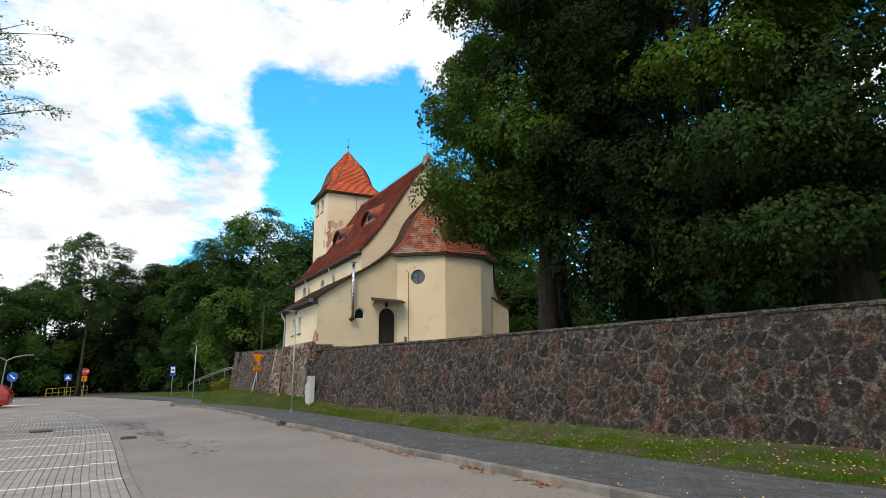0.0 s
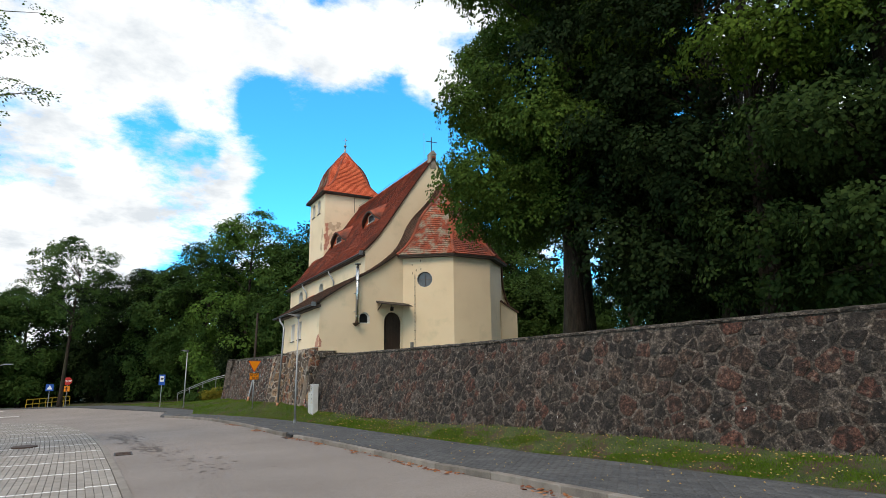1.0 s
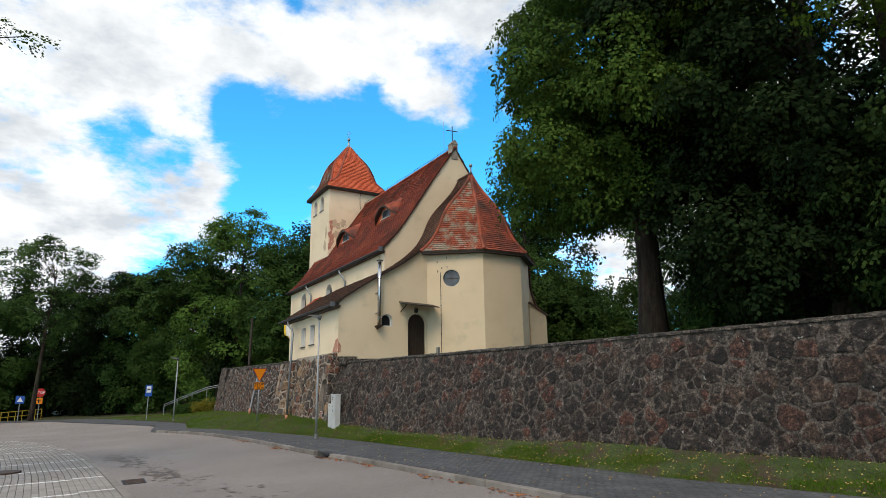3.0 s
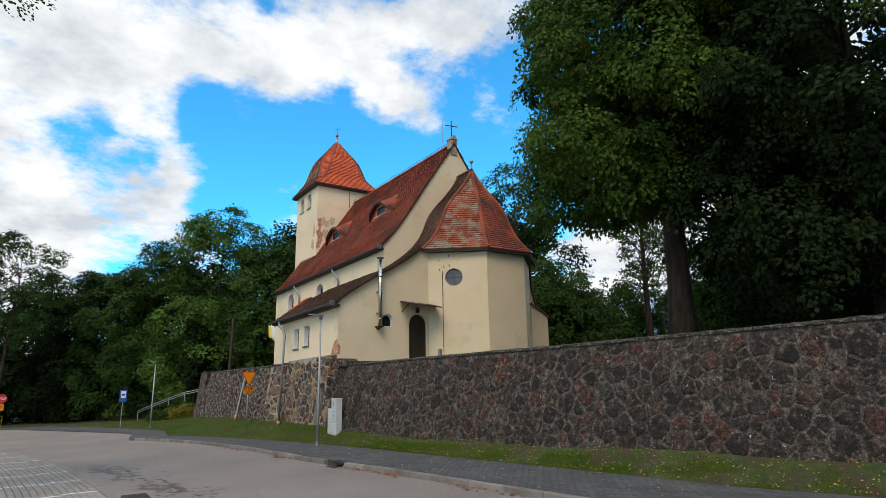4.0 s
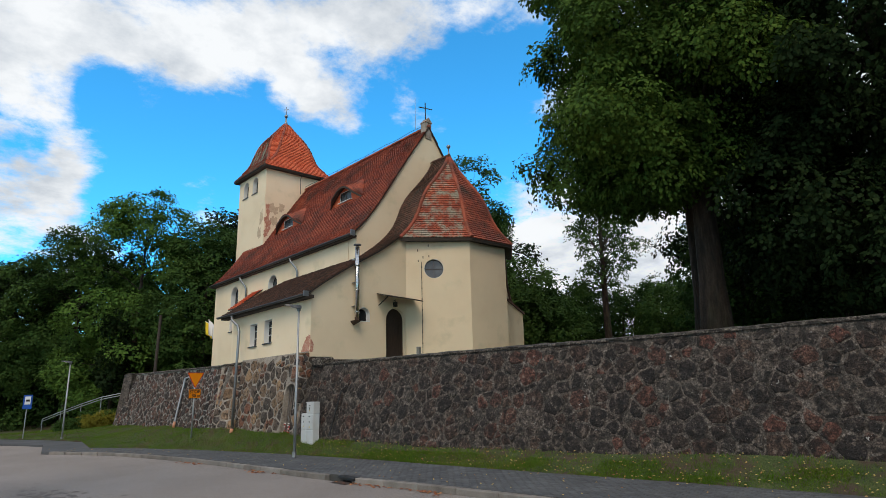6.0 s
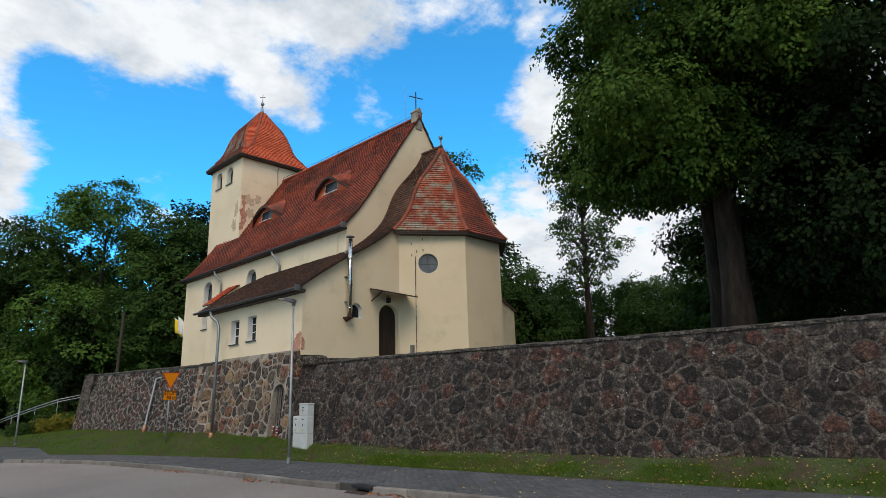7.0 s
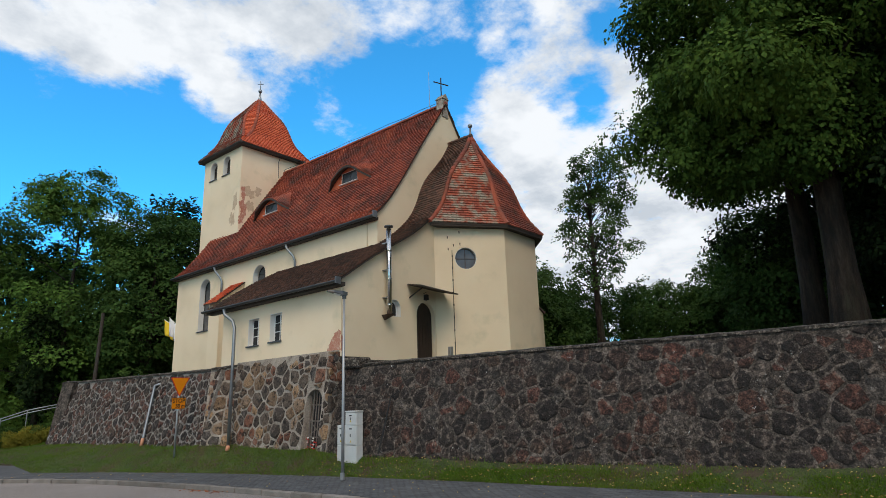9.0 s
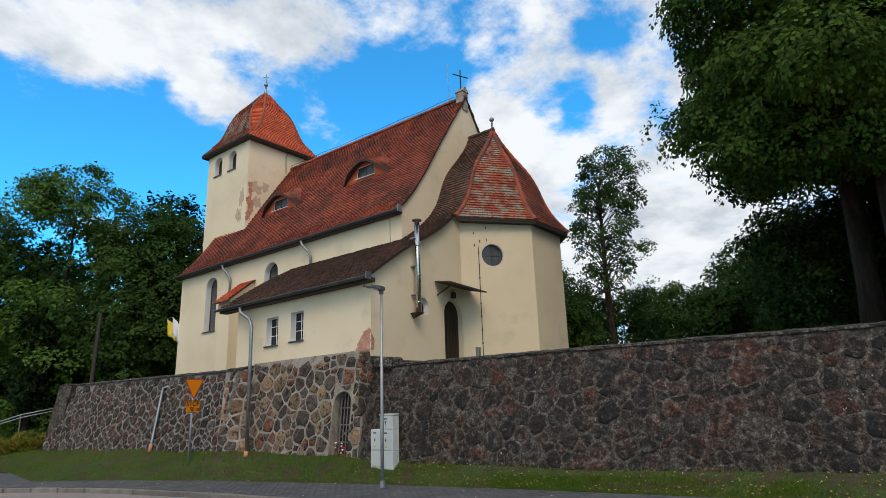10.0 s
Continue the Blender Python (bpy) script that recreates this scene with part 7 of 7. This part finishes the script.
# back row: the darkness inside the wood is painted into most leaf colours
INNER_TREES = [(17.5, 56.0, 13.2, 4.2, leaf_shade_dark), (14.0, 61.0, 14.2, 4.2, leaf_wood), (9.5, 66.0, 13.6, 4.2, leaf_shade_dark), (5.0, 70.5, 13.4, 4.0, leaf_shade_dark), (-4.5, 78, 12.5, 4.4, leaf_shade_dark), (-10, 82, 12.5, 4.8, leaf_shade_dark), (-16, 82, 13, 5, leaf_shade_dark), (22.0, 53.0, 12.5, 4.2, leaf_shade_dark), (27, 49, 12.5, 4.4, leaf_wood), (20, 64, 15, 5.2, leaf_shade_dark), (11.5, 74, 15.0, 5.2, leaf_shade_dark), (2.0, 80, 14, 5.2, leaf_shade_dark), (32, 44, 13, 4.6, leaf_shade_dark), (-26, 84, 14, 6, leaf_shade_dark)]
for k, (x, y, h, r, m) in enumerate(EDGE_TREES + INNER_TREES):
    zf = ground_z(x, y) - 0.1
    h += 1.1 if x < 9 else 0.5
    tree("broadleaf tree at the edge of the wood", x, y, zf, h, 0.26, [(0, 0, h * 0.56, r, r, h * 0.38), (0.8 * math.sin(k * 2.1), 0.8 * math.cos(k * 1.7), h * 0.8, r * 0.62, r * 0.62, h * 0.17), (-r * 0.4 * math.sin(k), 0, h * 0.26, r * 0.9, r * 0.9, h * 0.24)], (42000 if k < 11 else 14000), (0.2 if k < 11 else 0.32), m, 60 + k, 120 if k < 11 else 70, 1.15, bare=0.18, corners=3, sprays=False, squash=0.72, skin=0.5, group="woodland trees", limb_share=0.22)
# undergrowth under the woodland edge; most bushes have the canopy's shade put into their colour
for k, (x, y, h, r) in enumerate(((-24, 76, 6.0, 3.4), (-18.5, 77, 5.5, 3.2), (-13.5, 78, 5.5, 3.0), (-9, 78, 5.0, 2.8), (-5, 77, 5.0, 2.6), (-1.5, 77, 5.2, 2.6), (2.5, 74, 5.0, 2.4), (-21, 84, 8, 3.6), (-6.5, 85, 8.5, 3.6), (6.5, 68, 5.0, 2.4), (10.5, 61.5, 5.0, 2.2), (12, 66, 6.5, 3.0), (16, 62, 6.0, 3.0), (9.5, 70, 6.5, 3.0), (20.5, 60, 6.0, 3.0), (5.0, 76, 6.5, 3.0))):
    tree("dense undergrowth bush below the woodland trees", x, y, ground_z(x, y) - 0.1, h, 0.1, [(0, 0, h * 0.48, r, r, h * 0.48)], 6500, 0.28, leaf_shade_dark if k % 3 else leaf_wood, 130 + k, 60, 0.85, bare=0.05, corners=3, sprays=False, squash=0.75, group="woodland undergrowth", name="bush", limb_share=0.2)
# leaning trunk by the crossing
tree("leaning slim tree beside the crossing", -4.5, 63.5, -0.9, 15.0, 0.2, [(0.2, 0, 12.6, 3.4, 2.6, 2.2), (-1.6, 0, 10.6, 2.2, 1.8, 1.6), (2.2, 0, 9.6, 1.8, 1.6, 1.8), (0.4, 0, 8.0, 1.6, 1.4, 1.6)], 15000, 0.17, leaf_wood, 90, 100, 0.7, sprays=False, lean=(0.05, 0), bare=0.5)
# thuja behind the retaining wall and flowering shrubs on the bank
tree("slim brown-green thuja behind the retaining wall", 7.9, 54.5, 1.2, 7.2, 0.12, [(0, 0, 3.4, 0.7, 0.7, 3.2)], 6000, 0.2, leaf_shade_dark, 91, 50, 0.45, sprays=False, bare=0.05, name="thuja")
for k, (x, y, r, m) in enumerate(((6.9, 50.0, 0.6, leaf_yellow), (6.2, 50.4, 0.55, leaf_yellow), (5.6, 51.0, 0.5, leaf_wood), (7.2, 50.6, 0.7, leaf_wood), (4.9, 51.6, 0.42, leaf_wood), (6.6, 51.4, 0.7, leaf_wood), (6.5, 49.6, 0.42, leaf_yellow))):
    zf = ground_z(x, y) - 0.05
    sh = thing("shrub", "low shrub with yellow flower heads on the bank" if m is leaf_yellow else "low green shrub on the bank", "shrub", "shrubs on the bank", at=(x, y, zf))
    rg = random.Random(k)
    cs = [(x + rg.uniform(-r, r), y + rg.uniform(-r, r), zf + rg.uniform(0.0, r * 1.1)) for _ in range(14)]
    bm = bmesh.new()
    for c in cs[:8]:
        tube(bm, [(x, y, zf - 0.2), c], [0.02, 0.008], 5, caps=False)
    part("stems", bm, bark, sh)
    leaf_cloud("foliage", cs, [r * 0.55] * 14, [420] * 14, 0.075, m, sh, 300 + k, droop=-0.3)

# ---- grass, fallen leaves ----
rg = np.random.default_rng(77)
verts, faces = [], []
while len(faces) < 120000:
    y = float(rg.uniform(3.0, 56.0)) if rg.random() < 0.55 else float(3.0 + 22 * rg.random() ** 1.3)
    e, w = grass_edge(y), along(WALL_FOOT, y)
    if w - e < 0.1:
        continue
    x = e - 0.03 + (w + 0.12 - e) * float(rg.random())
    thin = noise.noise(Vector((x * 1.9, y * 1.1, 3.0)))
    if y < 24 and rg.random() < min(0.93, max(0.0, (0.5 - thin) * 1.35)) * min(1.0, (24 - y) / 6):
        continue
    if w - x < 0.22 and y < 26 and rg.random() < 0.85:
        continue
    z = ground_z(x, y)
    h, a = float(rg.uniform(0.02, 0.06)), float(rg.uniform(0, 2 * math.pi))
    if w - x < 0.25:
        h *= 1.4
    dx, dy = math.cos(a) * 0.007, math.sin(a) * 0.007
    lx, ly = float(rg.normal()) * 0.03, float(rg.normal()) * 0.03
    b = len(verts)
    verts += [(x - dx, y - dy, z - 0.01), (x + dx, y + dy, z - 0.01), (x + lx, y + ly, z + h)]
    faces.append((b, b + 1, b + 2))
tagged(raw("grass", verts, faces, blade_mat), "short mown grass on the verge below the wall", "grass", kind="stuff")


def scatter_leaves(name, spots, material, label, seed, size=0.02):
    rr = random.Random(seed)
    verts, faces = [], []
    for x, y, z in spots:
        a, s = rr.uniform(0, 2 * math.pi), size * rr.uniform(0.6, 1.4)
        u, w = Vector((math.cos(a), math.sin(a), rr.uniform(-0.2, 0.3))), Vector((-math.sin(a), math.cos(a), rr.uniform(-0.2, 0.3)))
        p = Vector((x, y, z + 0.012))
        b = len(verts)
        verts += [p - u * s, p - u * 0.2 * s + w * s * 0.6, p + u * s, p - u * 0.2 * s - w * s * 0.6, p + Vector((0, 0, 0.015))]
        faces += [(b, b + 1, b + 4), (b + 1, b + 2, b + 4), (b + 2, b + 3, b + 4), (b + 3, b, b + 4)]
    return tagged(raw(name, verts, faces, material), label, "fallen leaves", kind="stuff")


rr = random.Random(9)
spots = []
for _ in range(230):
    y = 3 + 38 * rr.random() ** 1.6
    s = rr.random()
    x = along(KERB, y) + 0.15 + (grass_edge(y) - along(KERB, y) - 0.15) * s
    spots.append((x, y, side_z(y) + 0.125))
for _ in range(1100):
    y = 3 + 26 * rr.random() ** 1.5
    x = grass_edge(y) + (along(WALL_FOOT, y) - grass_edge(y)) * rr.random()
    spots.append((x, y, ground_z(x, y) + 0.03))
scatter_leaves("fallen_leaves", spots, leaf_fallen, "scattered yellow and pale fallen leaves on pavement and grass", 1)
spots = []
for cy in (7.4, 9.2, 12.6, 14.0, 16.5, 19.5, 21.4, 26, 30):
    for _ in range(26):
        y = cy + rr.gauss(0, 0.45)
        spots.append((along(KERB, y) - abs(rr.gauss(0.04, 0.12)), y, side_z(y) + 0.005))
scatter_leaves("gutter_leaves", spots, leaf_rust, "rusty drifts of leaves along the gutter", 2, 0.055)

# ---- pieces of walls and pavements ----
rng = random.Random(21)
lay_stones(wall_main, MAIN_A, MAIN_B, MAIN_TOP, 0.2, 0.38, 0.014, rng, stone_part, stone_rest, (8.0, 29.2), 300, 0.018)
lay_stones(wall_sub, SUB_A, SUB_B, SUB_TOP, 0.2, 0.41, 0.018, rng, pale_part, pale_part, (0, 60), 300, 0.03, hole=GATE)
lay_stones(wall_jog, JOG_A, JOG_B, JOG_TOP, 0.2, 0.4, 0.018, rng, pale_part, pale_part, (0, 60), 300, 0.03)
lay_stones(wall_sub, (8.4, 29.19), (7.58, 29.19), [(0, 3.28), (0.82, 3.28)], 0.2, 0.4, 0.018, rng, pale_part, pale_part, (0, 60), 60, 0.03)
lay_stones(wall_far, FAR_A, FAR_B, FAR_TOP, 0.1, 0.36, 0.022, rng, grey_part, grey_part, (0, 60), 290, 0.03)
lay_stones(wall_end, END_A, END_B, END_TOP, 0.1, 0.42, 0.03, rng, stone_part, stone_rest, (0, 60), 100, 0.05)


def slab_mesh(name, lx, ly, h, bevel, material):
    bm = bmesh.new()
    lo = [bm.verts.new((x, y, -0.05)) for x, y in ((0, 0), (lx, 0), (lx, ly), (0, ly))]
    md = [bm.verts.new((x, y, h - bevel)) for x, y in ((0, 0), (lx, 0), (lx, ly), (0, ly))]
    hi = [bm.verts.new((x, y, h)) for x, y in ((bevel, bevel), (lx - bevel, bevel), (lx - bevel, ly - bevel), (bevel, ly - bevel))]
    bm.faces.new(hi)
    for i in range(4):
        bm.faces.new((lo[i], lo[(i + 1) % 4], md[(i + 1) % 4], md[i]))
        bm.faces.new((md[i], md[(i + 1) % 4], hi[(i + 1) % 4], hi[i]))
    me = bpy.data.meshes.new(name)
    bm.to_mesh(me)
    bm.free()
    me.materials.append(material)
    return me


# pavement setts 20 x 10 cm, long side along the road
sett = slab_mesh("sett", 0.087, 0.185, 0.127, 0.011, sett_part)
rest_v, rest_f, made = [], [], 0
sv = [tuple(v.co) for v in sett.vertices]
sf = [tuple(p.vertices) for p in sett.polygons]
r = 0
y = 2.0
while y < 39.9:
    x0, x1 = along(KERB, y) + 0.16, grass_edge(y) - 0.02
    slope = (along(KERB, y + 0.2) - along(KERB, y)) / 0.2
    c = 0
    while x0 + (c + 1) * 0.1 < x1:
        yy = y + (0.1 if c % 2 else 0.0)
        px, pz = x0 + c * 0.1, side_z(yy) + rng.uniform(-0.002, 0.002)
        if 6.0 < y < 9.2 and made < 300:
            ob = new("sett", sett)
            ob.parent = pavement
            ob.matrix_basis = Matrix.Translation((px, yy, pz)) @ Matrix.Rotation(-math.atan(slope), 4, "Z")
            made += 1
        else:
            b = len(rest_v)
            rest_v += [(px + vx + slope * vy, yy + vy, pz + vz + (side_z(yy + 0.2) - side_z(yy)) * 5.0 * vy) for vx, vy, vz in sv]
            rest_f += [tuple(i + b for i in f) for f in sf]
        c += 1
    y += 0.2
ob = raw("setts", rest_v, rest_f, sett_rest, pavement)
ob["kind"] = "stuff"

# parking blocks in long rows with open joints; a white row closes each stall
blk = slab_mesh("paving_block", 0.1195, 0.1985, 0.03, 0.004, block_mat)
bv = [tuple(v.co) for v in blk.vertices]
bf = [tuple(p.vertices) for p in blk.polygons]
SKEW = 0.052      # the rows run a little aslant to the road
LINES = [9.95 + 2.42 * k for k in range(-7, 14)]
groups = {"grey": ([], []), "white": ([], [])}


def park_right(y):
    return along(PARK, y) if y < 42.6 else -99


def lay(key, x, yy, z, long):
    v, f = groups[key]
    b = len(v)
    v.extend((x + vx - SKEW * vy, yy + vy * long, z + vz - 0.02 * vy * long) for vx, vy, vz in bv)
    f.extend(tuple(k + b for k in q) for q in (bf if 8 < yy < 22 else bf[:1]))


# the rows follow the edging and swing a little at the far end
ROW_LINE = [r for r in PARK if r[0] < 35] + [(37, -2.4), (39.5, -3.05), (42.7, -4.0)]
for row in range(110):
    yy = -8.0
    while yy < 42.4:
        x = along(ROW_LINE, yy) - 0.15 - 0.128 * (row + 1)
        if x > -15.0 and x + 0.12 < park_right(yy) - 0.14:
            s = yy - 0.12 * (x - 0.06)
            z = road_z(yy) + rng.uniform(-0.002, 0.002)
            if any(abs(s - l) < 0.1 for l in LINES):
                lay("white", x, yy, z + 0.001, 0.5)
                lay("grey", x, yy + 0.1, z - 0.002, 0.5)
            else:
                lay("grey", x, yy, z, 1.0)
        yy += 0.2
for key, m in (("grey", block_mat), ("white", block_white)):
    ob = raw("paving_blocks", groups[key][0], groups[key][1], m, parking, "white marking blocks" if key == "white" else "")
    ob["kind"] = "stuff"
